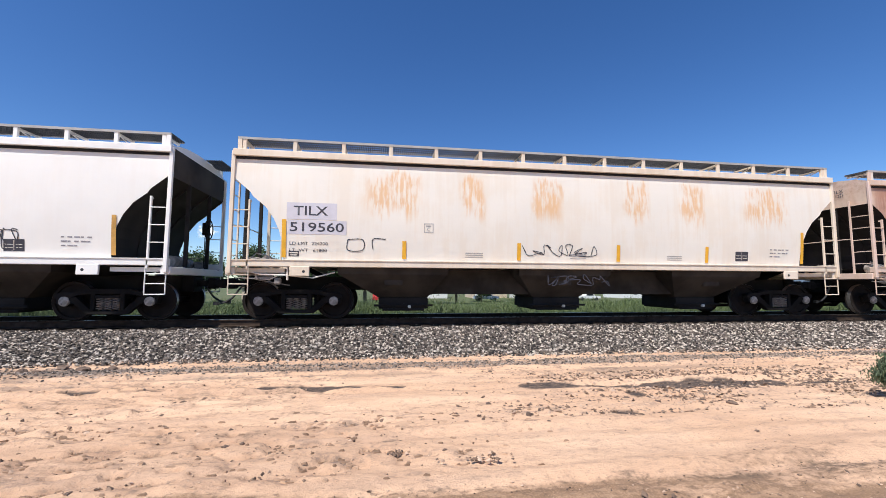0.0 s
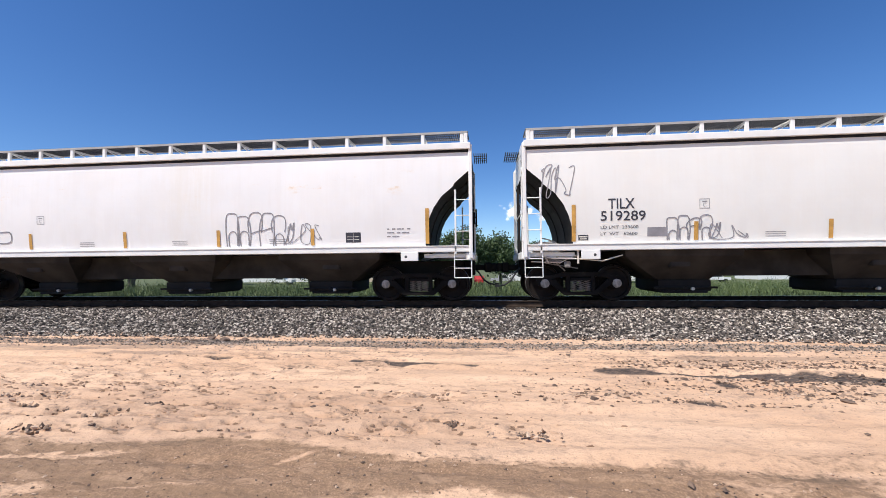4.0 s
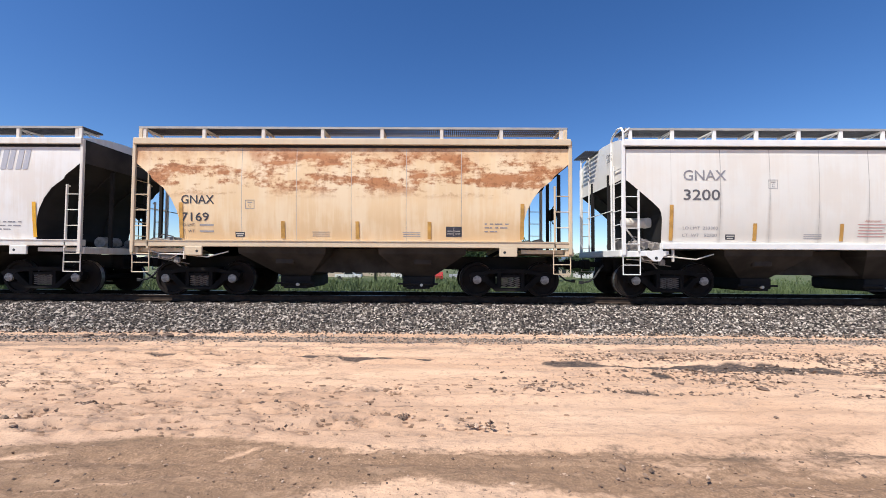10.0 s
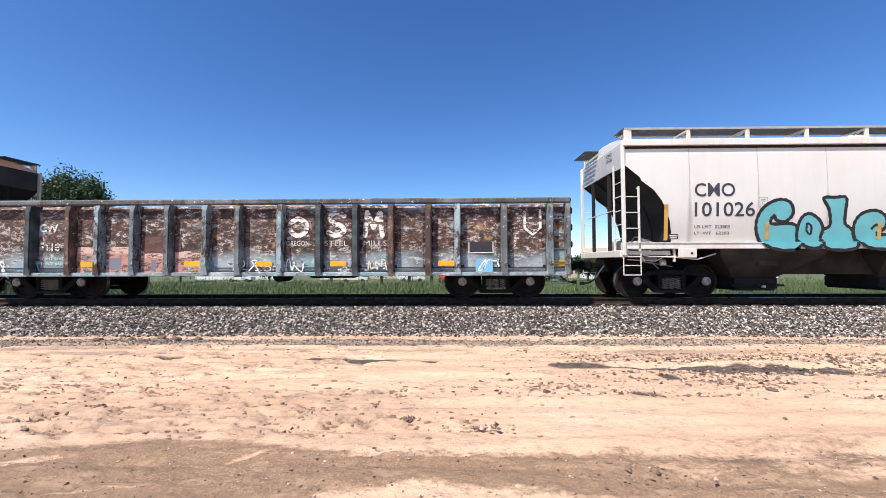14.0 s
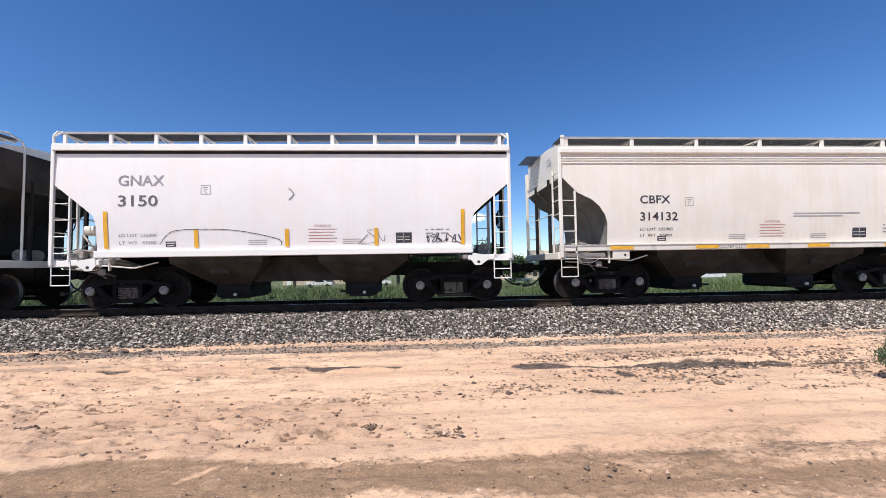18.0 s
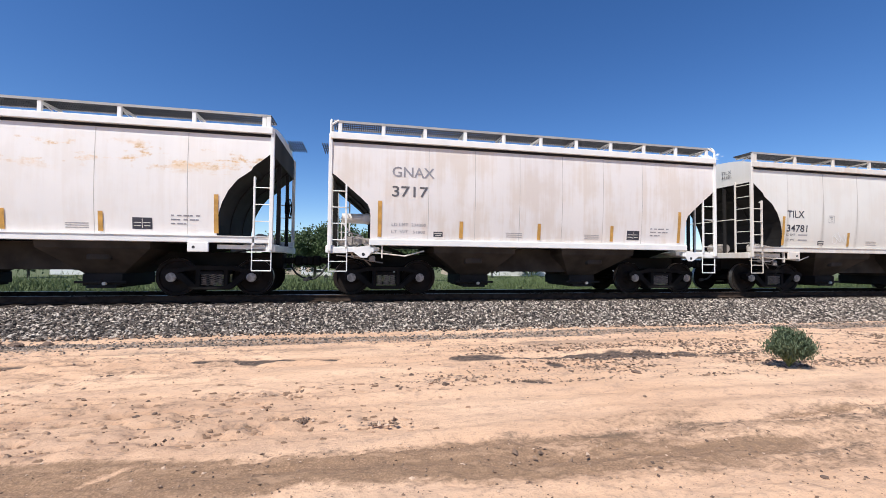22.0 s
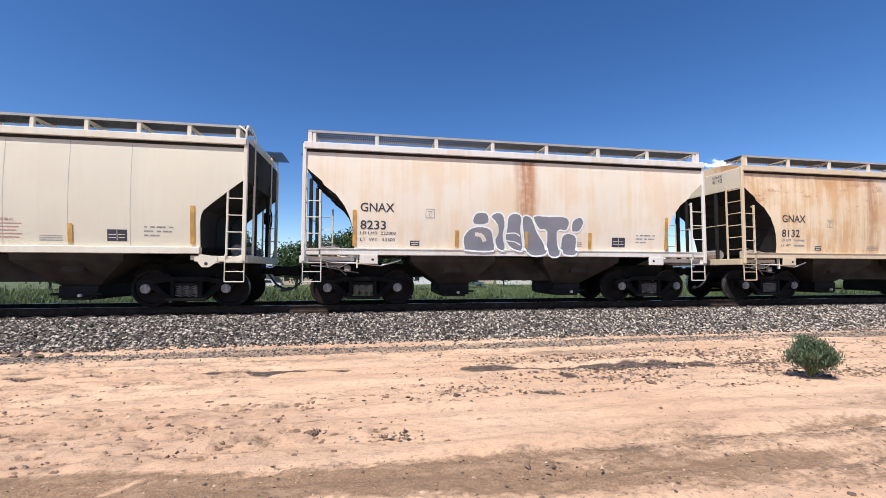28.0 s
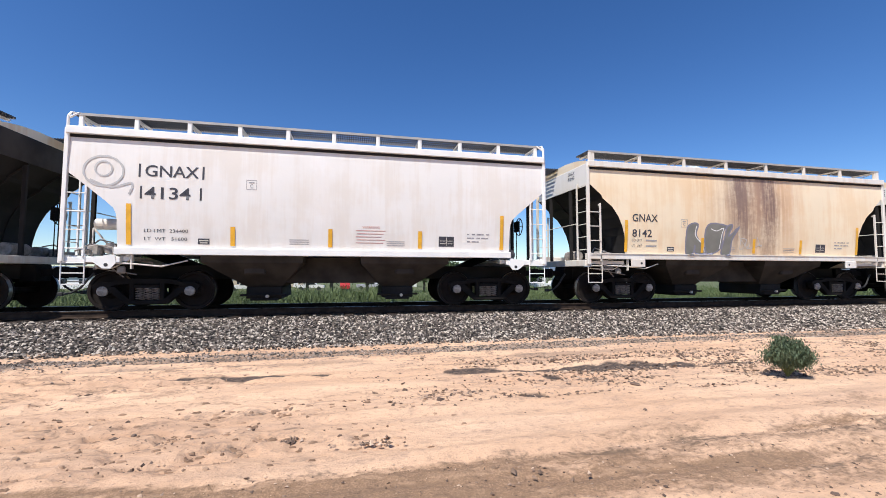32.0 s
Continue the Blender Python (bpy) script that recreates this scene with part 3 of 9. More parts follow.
    # brown trodden soil; its first term colours shade into the footprints
    worn = 0.5 * trodden(X, Y) * step(prints(X, Y), 0.46, 0.30) + 0.58 * step(Y, 3.2, 3.5) * step(Y, 5.0, 4.5) * step(X, 1.2, -2.0) * (0.5 + 0.5 * step(value_noise(X * 0.7 + 4, Y * 2.6, 33), 0.25, 0.6)) + 0.35 * step(Y, 3.2, 3.4) * step(Y, 4.3, 3.6) * step(X, -1.0, 1.0) * step(value_noise(X * 0.5 + 9, Y * 3.0, 34), 0.3, 0.65)
    me = bpy.data.meshes.new("ground")
    w = len(xs)
    idx = np.arange(len(ys) * w).reshape(len(ys), w)
    quads = np.stack([idx[:-1, :-1], idx[:-1, 1:], idx[1:, 1:], idx[1:, :-1]], -1).reshape(-1, 4)
    me.from_pydata(np.stack([X, Y, Z], -1).reshape(-1, 3).tolist(), [], quads.tolist())
    for name, val in (("dark_dirt", dark_dirt), ("rut", rut), ("oil", oil), ("stone", np.clip(stone, 0, 1)), ("grit_shade", grit_shade), ("green", green), ("worn", worn)):
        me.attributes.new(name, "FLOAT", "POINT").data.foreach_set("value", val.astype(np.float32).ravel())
    me.polygons.foreach_set("use_smooth", [True] * len(me.polygons))
    me.materials.append(soil())
    return tagged(new("ground", me), "sandy tan dirt road with ruts and darker brown patches", "dirt", kind="structure")


def pebbles(name, centres, sizes, material, label, category, squash=0.7, seed=3):
    """Many little angular stones as one sheet of loose pieces."""
    r = np.random.default_rng(seed)
    n = len(centres)
    base = np.array([(1, 0, 0), (-0.9, 0.1, 0), (0, 1, 0.1), (0.1, -1, 0), (0, 0, 1), (0.1, 0, -1)], float)
    face = np.array([(0, 2, 4), (2, 1, 4), (1, 3, 4), (3, 0, 4), (2, 0, 5), (1, 2, 5), (3, 1, 5), (0, 3, 5)])
    v = base[None] * (1 + 0.35 * r.standard_normal((n, 6, 3))) * sizes[:, None, None]
    v[:, :, 2] *= squash
    a = r.random(n) * 6.283
    c, s = np.cos(a)[:, None], np.sin(a)[:, None]
    v = np.stack([v[:, :, 0] * c - v[:, :, 1] * s, v[:, :, 0] * s + v[:, :, 1] * c, v[:, :, 2]], -1)
    tilt = r.standard_normal((n, 1)) * 0.5
    v = np.stack([v[:, :, 0], v[:, :, 1] * np.cos(tilt) - v[:, :, 2] * np.sin(tilt), v[:, :, 1] * np.sin(tilt) + v[:, :, 2] * np.cos(tilt)], -1)
    v += centres[:, None, :]
    f = (face[None] + 6 * np.arange(n)[:, None, None]).reshape(-1, 3)
    me = bpy.data.meshes.new(name)
    me.from_pydata(v.reshape(-1, 3).tolist(), [], f.tolist())
    me.materials.append(material)
    return tagged(new(name, me), label, category, kind="stuff")


def make_ballast():
    crushed = gravel("crushed grey ballast", ((0.020, 0.016, 0.014), (0.135, 0.106, 0.086), (0.59, 0.51, 0.43)))
    n = 84000
    x = rng.uniform(-19, 24, n)
    y = rng.uniform(8.3, 10.75, n)
    foot = np.clip(8.55 - 0.0018 * x * x, 8.05, 8.7)
    keep = y > foot - 0.1 + 0.4 * rng.random(n) * rng.random(n)
    x, y = x[keep], y[keep]
    pebbles("ballast", np.stack([x, y, bank(x, y) + rng.uniform(-0.004, 0.022, len(x))], 1), rng.uniform(0.014, 0.041, len(x)), crushed, "crushed grey ballast stones on the track bank", "ballast")
    n = 9000
    x = rng.uniform(-14, 20, n)
    y = rng.choice([11.55, 12.0, 13.0], n) + rng.uniform(-0.35, 0.35, n)
    pebbles("bed_ballast", np.stack([x, y, np.full(n, 0.375)], 1), rng.uniform(0.018, 0.04, n), crushed, "crushed ballast stones between the rails", "ballast", seed=5)
    n = 12000
    x, y = rng.uniform(-14, 18, n), 7.84 + 0.19 * rng.standard_normal(n)
    pebbles("spilled_gravel", np.stack([x, y, bank(x, y) + ground_relief(x, y) + 0.004], 1), rng.uniform(0.008, 0.026, n), gravel("spilled gravel", ((0.05, 0.042, 0.036), (0.2, 0.16, 0.13), (0.42, 0.34, 0.28))), "grey gravel spilled at the foot of the bank", "gravel", seed=6)
    n = 64000
    x = rng.uniform(-7, 11, n)
    y = rng.uniform(2.0, 7.6, n)
    dense = 0.12 * value_noise(x * 0.7 + 20, y * 1.6, 31) ** 3 + 0.85 * rubble(x, y) ** 1.5 + 0.09 * trodden(x, y) + 0.20 * (y < 3.35)
    dense *= 1 - 0.8 * (np.abs(y - 6.03) < 0.28) * (x > 1.3) * (x < 5.6)
    keep = dense > rng.random(n)
    x, y = x[keep], y[keep]
    size = 0.005 + np.where(y < 4.2, 0.013, 0.024) * rng.random(len(x)) ** 4 + 0.03 * rubble(x, y) * rng.random(len(x)) ** 3
    pebbles("dirt_clods", np.stack([x, y, ground_relief(x, y) + 0.003], 1), size, gravel("dry clods", ((0.10, 0.065, 0.047), (0.22, 0.145, 0.098), (0.52, 0.37, 0.265))), "small dark clods and pebbles on the dirt", "pebbles", 0.5, seed=8)


def make_crusts():
    """Flat crusts of trodden mud, drawn out along the road where it was walked and driven on."""
    r = np.random.default_rng(21)
    n = 9000
    x, y = r.uniform(-7.0, 1.2, n), r.uniform(3.45, 5.2, n)
    keep = (0.36 * trodden(x, y) * step(prints(x, y), 0.50, 0.30) + 0.02) > r.random(n)
    x, y = x[keep], y[keep]
    m = len(x)
    a = np.linspace(0, 6.28318, 7)[:-1]
    long, deep = r.uniform(0.014, 0.056, m), r.uniform(0.008, 0.021, m)
    ring = np.stack([np.cos(a)[None] * long[:, None] * r.uniform(0.6, 1.2, (m, 6)), np.sin(a)[None] * deep[:, None] * r.uniform(0.6, 1.2, (m, 6))], -1)
    base = ground_relief(x, y)
    low = np.concatenate([ring + np.stack([x, y], -1)[:, None], np.broadcast_to((base - 0.004)[:, None, None], (m, 6, 1))], -1)
    top = np.concatenate([ring * 0.62 + np.stack([x, y], -1)[:, None], (base[:, None, None] + r.uniform(0.006, 0.017, (m, 6, 1)))], -1)
    v = np.concatenate([low, top], 1)
    face = [(i, (i + 1) % 6, 6 + (i + 1) % 6, 6 + i) for i in range(6)]
    o = 12 * np.arange(m)[:, None, None]
    me = bpy.data.meshes.new("mud_crusts")
    me.from_pydata(v.reshape(-1, 3).tolist(), [], (o + np.array(face)[None]).reshape(-1, 4).tolist() + (o[:, 0] + np.arange(6, 12)[None]).tolist())
    me.materials.append(gravel("dried mud crusts", ((0.20, 0.125, 0.08), (0.31, 0.20, 0.13), (0.46, 0.305, 0.20)), 0.95))
    tagged(new("mud_crusts", me), "thin brown crusts of trodden mud on the sand", "mud", kind="stuff")


ROCK = plain("dull brown stone", (0.20, 0.135, 0.10), 0.95, 0, 0.45, 20, 0.4)


def make_rock(x, y, size, flatness, seed):
    r = random.Random(seed)
    bm = bmesh.new()
    bmesh.ops.create_icosphere(bm, subdivisions=2, radius=1)
    for v in bm.verts:
        v.co *= 0.75 + 0.5 * noise.noise(v.co * 1.3 + Vector((seed * 3.1, 0, 0)))
        v.co = Vector((v.co.x * size * r.uniform(0.98, 1.02), v.co.y * size * 0.8, v.co.z * size * flatness))
    me = bpy.data.meshes.new("rock")
    bm.to_mesh(me)
    bm.free()
    me.materials.append(ROCK)
    ob = new("rock", me)
    ob.matrix_world = pose(x, y, float(ground_relief(np.array([x]), np.array([y]))[0]) + size * flatness * 0.3, 0, 0, r.uniform(0, 360))
    tagged(ob, "dull brown stone lying on the dirt road", "rock", "stones on the road")


def make_rocks():
    for i, (x, y, s) in enumerate(((-3.72, 4.24, 0.05), (-1.92, 4.24, 0.05), (-1.8, 4.3, 0.045), (-4.26, 4.96, 0.05), (3.43, 5.01, 0.06), (3.7, 4.83, 0.09), (3.15, 3.96, 0.035),
                                   (1.47, 7.58, 0.06), (1.27, 7.17, 0.05), (-5.47, 8.0, 0.15), (-5.91, 8.2, 0.13), (-6.37, 8.0, 0.12), (-5.1, 8.1, 0.11), (-6.1, 7.9, 0.09), (-2.67, 3.52, 0.035),
                                   (-2.08, 4.29, 0.04), (-0.01, 3.91, 0.03), (0.42, 3.87, 0.03), (1.91, 4.66, 0.045), (-5.55, 5.6, 0.06), (-3.83, 3.6, 0.04), (2.6, 5.3, 0.05), (2.9, 5.1, 0.06), (3.9, 4.6, 0.05),
                                   (6.4, 5.2, 0.06), (5.1, 4.1, 0.035), (4.6, 5.3, 0.05), (0.35, 4.7, 0.035), (1.2, 4.5, 0.03), (-7.1, 8.05, 0.1), (3.3, 2.3, 0.04))):
        make_rock(x, y, s * (0.85 if y < 7 else 1.0), 0.36 if y < 7 else 0.5, i)
    for j, (cx, cy, n, wide) in enumerate(((-0.42, 3.94, 26, 0.10), (0.28, 3.76, 18, 0.12), (-1.85, 4.26, 14, 0.12), (-4.3, 3.95, 40, 0.5), (-4.25, 3.77, 34, 0.30), (-4.4, 3.47, 22, 0.22), (-5.24, 4.08, 30, 0.35), (-5.9, 4.5, 36, 0.5), (-5.86, 4.78, 16, 0.2), (-2.48, 3.64, 10, 0.12), (-2.71, 3.54, 12, 0.12), (-1.57, 3.67, 16, 0.2), (-3.71, 4.22, 14, 0.13), (0.2, 3.73, 16, 0.3), (1.5, 2.94, 9, 0.45))):
        r = np.random.default_rng(50 + j)
        pts = np.stack([cx + r.normal(0, wide * 0.5, n), cy + r.normal(0, wide * 0.22, n), np.full(n, 0.012)], 1)
        pebbles("clod_heap", pts, r.uniform(0.008, 0.034 if cx < -3.5 else 0.026, n), bpy.data.materials["dry clods"], "little heap of dried mud clods", "clods", 0.7, 60 + j)


# ---- plants ----


def leaf_mat(name, a, b):
    n = Nodes(name, 0.7)
    g = n.t.nodes.new("ShaderNodeNewGeometry")
    return n.done(n.mix(g.outputs["Random Per Island"], a, b))


def blades(n, base, height, lean, width, r):
    """Single bent blades, two triangles each."""
    a = r.random(n) * 6.283
    d = np.stack([np.cos(a), np.sin(a), np.zeros(n)], 1)
    side = np.stack([-d[:, 1], d[:, 0], np.zeros(n)], 1) * width[:, None]
    up = np.zeros((n, 3))
    up[:, 2] = height
    mid = base + 0.55 * up + d * (0.3 * lean)[:, None]
    top = base + up + d * lean[:, None]
    v = np.stack([base - side, base + side, mid + side * 1.3, mid - side * 1.3, top], 1)
    o = 5 * np.arange(n)[:, None]
    quads = (o + np.array([[0, 1, 2, 3]])).tolist()
    tris = (o + np.array([[3, 2, 4]])).tolist()
    return v.reshape(-1, 3).tolist(), quads + tris


def make_weeds():
    """Bushy weeds beyond the track: low domes of small leaves with a few taller stalks."""
    r = np.random.default_rng(12)
    m = 5200
    cy = 15.2 + 40 * r.random(m) ** 2.0
    cx = (r.random(m) * 2 - 1) * (13 + 1.25 * cy) + 2
    keep = value_noise(cx * 0.35, cy * 0.35, 41) > r.uniform(0.05, 0.5, m)
    cx, cy = cx[keep], cy[keep]
    m = len(cx)
    tall = (0.75 + 0.85 * value_noise(cx * 0.3 + 9, cy * 0.3, 42)) * r.uniform(0.7, 1.2, m)
    wide = r.uniform(0.4, 1.0, m)
    k = r.integers(0, m, 300000)
    n = len(k)
    d = r.standard_normal((n, 3))
    d /= np.linalg.norm(d, axis=1)[:, None]
    d *= r.random((n, 1)) ** 0.4
    c = np.stack([cx[k] + d[:, 0] * wide[k], cy[k] + d[:, 1] * wide[k], bank(cx[k], cy[k]) + np.abs(d[:, 2]) * tall[k] * 0.9], 1)
    a, long = r.random(n) * 6.283, r.uniform(0.06, 0.26, n)
    side = np.stack([np.cos(a), np.sin(a), r.uniform(-0.5, 0.5, n)], 1) * (r.uniform(0.005, 0.013, n) * (1 + cy[k] / 40))[:, None]
    tip = c + np.stack([r.normal(0, 0.35, n), r.normal(0, 0.35, n), np.ones(n)], 1) * long[:, None]
    v = np.stack([c - side, c + side, tip], 1).reshape(-1, 3)
    me = bpy.data.meshes.new("weeds")
    me.from_pydata(v.tolist(), [], np.arange(3 * n).reshape(-1, 3).tolist())
    me.materials.append(leaf_mat("bushy green weeds", (0.062, 0.095, 0.03), (0.12, 0.158, 0.055)))
    tagged(new("weeds", me), "bushy green weeds and grass beyond the track", "weeds", kind="stuff")


def leaf_cloud(n, radius, r, size, shape):
    """Loose leaves, one quad each, in clumps over a rough crown."""
    clumps = r.standard_normal((max(10, n // (60 if n < 20000 else 420)), 3))
    clumps /= np.linalg.norm(clumps, axis=1)[:, None]
    clumps *= (0.25 + 0.70 * r.random((len(clumps), 1)) ** 0.6)
    c = clumps[r.integers(0, len(clumps), n)] + 0.15 * r.standard_normal((n, 3))
    c = c * np.array(shape)[None] * radius
    d1 = r.standard_normal((n, 3))
    d1 /= np.linalg.norm(d1, axis=1)[:, None]
    d2 = np.cross(d1, r.standard_normal((n, 3)))
    d2 /= np.linalg.norm(d2, axis=1)[:, None]
    s = size * r.uniform(0.5, 1.3, (n, 1))
    v = np.stack([c - d1 * s, c + d2 * s * 0.6, c + d1 * s, c - d2 * s * 0.6], 1)
    return v, (4 * np.arange(n)[:, None] + np.array([[0, 1, 2, 3]])).tolist()


BARK = plain("grey brown bark", (0.13, 0.10, 0.075), 0.9, 0, 0.4, 4)


def make_tree(x, y, height, width, seed):
    r = np.random.default_rng(seed)
    z = float(bank(np.array([x]), np.array([y]))[0])
    tree = thing("tree", "broad green leafy tree behind the weeds", "tree", pose(x, y, z - 0.1, 0, 0, seed * 40), "trees beyond the field")
    b = Build()
    pts = [Vector((0, 0, 0)), Vector((0.1, 0, height * 0.22)), Vector((0.0, 0.1, height * 0.45)), Vector((0.15, 0, height * 0.75))]
    for i, (p, q) in enumerate(zip(pts, pts[1:])):
        b.bar(p, q, height * (0.028, 0.02, 0.012)[i], 8)
    for i in range(7):
        a = i * 2.4 + seed
        s = pts[1].lerp(pts[3], i / 8)
        b.bar(s, s + Vector((math.cos(a) * width * 0.3, math.sin(a) * width * 0.3, height * 0.18)), height * 0.007, 5)
    part("trunk", b.mesh("trunk", BARK), tree)
    v, f = leaf_cloud(9000 if height < 12 else 60000, 1.0, r, (0.028 if height < 12 else 0.02) * width, (width * 0.5, width * 0.5, height * 0.36))
    v = v + np.array([0, 0, height * 0.60])
    me = bpy.data.meshes.new("crown")
    me.from_pydata(v.reshape(-1, 3).tolist(), [], f)
    me.materials.append(kept("leaf mat", lambda: leaf_mat("cottonwood leaves", (0.022, 0.045, 0.014), (0.07, 0.11, 0.032))))
    part("crown", me, tree)


def make_bush(x, y, width, height):
    r = np.random.default_rng(77)
    bush = thing("bush", "rounded green tumbleweed bush growing in the sand", "bush", pose(x, y, 0))
    b = Build()
    ends = []
    for i in range(46):
        a, u = r.random() * 6.283, r.random()
        e = Vector((math.cos(a) * width * 0.5 * u ** 0.5, math.sin(a) * width * 0.5 * u ** 0.5, height * (0.45 + 0.55 * (1 - u) * r.random() + 0.1)))
        m = e * 0.5 + Vector((0, 0, 0.06))
        b.bar((0, 0, 0), m, 0.006, 4).bar(m, e, 0.004, 4)
        ends += [m, e, e.lerp(m, 0.4)]
    part("stems", b.mesh("stems", plain("green stems", (0.13, 0.16, 0.05), 0.8)), bush)
    n = 13000
    c = np.array([tuple(ends[i]) for i in r.integers(0, len(ends), n)]) + r.standard_normal((n, 3)) * np.array([0.045, 0.045, 0.05])
    c[:, 2] = np.clip(c[:, 2], 0.02, height * 1.08)
    v, f = blades(n, c, r.uniform(0.015, 0.045, n), r.uniform(0.01, 0.04, n), r.uniform(0.002, 0.006, n), r)
    me = bpy.data.meshes.new("foliage")
    me.from_pydata(v, [], f)
    me.materials.append(leaf_mat("fresh bush leaves", (0.04, 0.068, 0.034), (0.13, 0.165, 0.085)))
    part("foliage", me, bush)


# ---- distance ----


def make_mountains():
    b = Build()
    for k, (dist, h, tone) in enumerate(((4200, 150, (0.10, 0.16, 0.26)), (3600, 85, (0.09, 0.14, 0.21)))):
        rows = [[], []]
        for i in range(140):
            a = radians(-62 + 124 * i / 139)
            s = h * (0.35 + 0.75 * step(np.array(a), -0.3, 0.45)) * (0.55 + 0.5 * noise.noise((a * 6 + k * 7, k, 0)) + 0.22 * noise.noise((a * 23, k, 4)))
            x, y = dist * math.sin(a), dist * math.cos(a)
            rows[0].append((x, y, -40)), rows[1].append((x, y + 60, max(6.0, float(s))))
        b.slot = k
        b.sheet(rows)
    tagged(new("mountains", b.mesh("mountains", [plain("far blue ridge", (0.13, 0.19, 0.29), 1.0), plain("near blue ridge", (0.11, 0.15, 0.20), 1.0)])), "low hazy blue mountain ridge on the horizon", "mountains", kind="structure")


def make_cloud(bearing, up, wide, tall, seed):
    """A far, thin sheet of vapour with a torn edge."""
    d = 3000
    a, e = radians(bearing), radians(up)
    w, h = 0.62 * wide * d, 0.75 * tall * d
    n = Nodes("cloud vapour", 1.0)
    p = n.coords((1 / w, 0, 1 / h))
    far = n.t.nodes.new("ShaderNodeVectorMath")
    far.operation = "LENGTH"
    n.put(far, 0, p)
    puff = n.t.nodes.new("ShaderNodeTexNoise")
    n.put(puff, "Vector", n.coords((1.4 / w, 0, 1.1 / h)))
    n.put(puff, "Scale", 1.7)
    n.put(puff, "Detail", 6.0)
    puff.noise_dimensions = "4D"
    n.put(puff, "W", float(seed))
    thick = n.math("ADD", n.math("SUBTRACT", 1.0, far.outputs["Value"]), n.math("MULTIPLY", n.math("SUBTRACT", puff.outputs["Fac"], 0.5), 2.6))
    n.put(n.b, "Alpha", n.ramp(thick, 0.25, 0.95, 0.0, 0.92))
    # own glow stands in for the sunlight scattered by the cloud
    n.put(n.b, "Emission Color", (0.93, 0.96, 1.0))
    n.put(n.b, "Emission Strength", 0.55)
    n.done((0.9, 0.9, 0.9))
    b = Build()
    b.sheet([[(w * x, 14 * math.cos(3 * x + z), h * z) for x in np.linspace(-1, 1, 13)] for z in np.linspace(-1, 1, 9)])
    ob = new("cloud", b.mesh("cloud", n.m))
    ob.matrix_world = pose(d * math.sin(a), d * math.cos(a), d * math.tan(e), 0, 0, -bearing)
    ob.visible_shadow = False
    tagged(ob, "small white fair-weather cloud in a blue sky", "cloud", "clouds", "structure")


GLASS = plain("dark window glass", (0.03, 0.035, 0.04), 0.1)
METAL_WHITE = plain("white sheet metal", (0.75, 0.75, 0.73), 0.4, vary=0.08)


def field_z(x, y):
    return float(bank(np.array([float(x)]), np.array([float(y)]))[0])


def make_pickup(x, y, turn, color, label):
    car = thing("pickup_truck", label, "pickup truck", pose(x, y, field_z(x, y), 0, 0, turn), "vehicles beyond the field")
    b = Build().prism([(-2.75, 0.5), (2.7, 0.5), (2.75, 0.85), (2.65, 1.02), (1.35, 1.1), (0.75, 1.75), (-0.75, 1.78), (-0.95, 1.12), (-2.75, 1.1)], -0.95, 0.95)
    part("body", b.mesh("body", color), car)
    part("window", Build().prism([(1.12, 1.14), (0.68, 1.66), (-0.66, 1.68), (-0.78, 1.14)], -0.965, 0.965).mesh("window", GLASS), car)
    for wx in (-1.75, 1.7):
        part("wheel", Build().lathe([(-0.98, 0.0), (-0.98, 0.2), (-0.99, 0.38), (-0.75, 0.38), (0.75, 0.38), (0.99, 0.38), (0.98, 0.2), (0.98, 0.0)], wx, 0, 0.38, 18).mesh("wheel", RUBBER), car)


def make_shed(x, y, wide, deep, tall, wall, roof, label):
    s = thing("shed", label, "building", pose(x, y, field_z(x, y)), "buildings beyond the field")
    part("wall", Build().box(-wide / 2, wide / 2, 0, deep, -0.1, tall).mesh("wall", wall), s)
    part("roof", Build().add([(-wide / 2 - 0.3, -0.4, tall), (wide / 2 + 0.3, -0.4, tall), (wide / 2 + 0.3, deep + 0.4, tall), (-wide / 2 - 0.3, deep + 0.4, tall), (-wide / 2 - 0.3, deep / 2, tall + 0.18 * deep), (wide / 2 + 0.3, deep / 2, tall + 0.18 * deep)], [(0, 1, 5, 4), (2, 3, 4, 5), (0, 4, 3), (1, 2, 5), (0, 3, 2, 1)]).mesh("roof", roof), s)
    k = max(2, int(wide / 3))
    for i in range(k):
        u = -wide / 2 + wide * (i + 0.5) / k
        part("window" if i % 3 else "door", Build().box(u - 0.55, u + 0.55, -0.04, 0.02, 0.05 if i % 3 == 0 else 1.0, 2.1).mesh("opening", GLASS if i % 3 else METAL_WHITE), s)


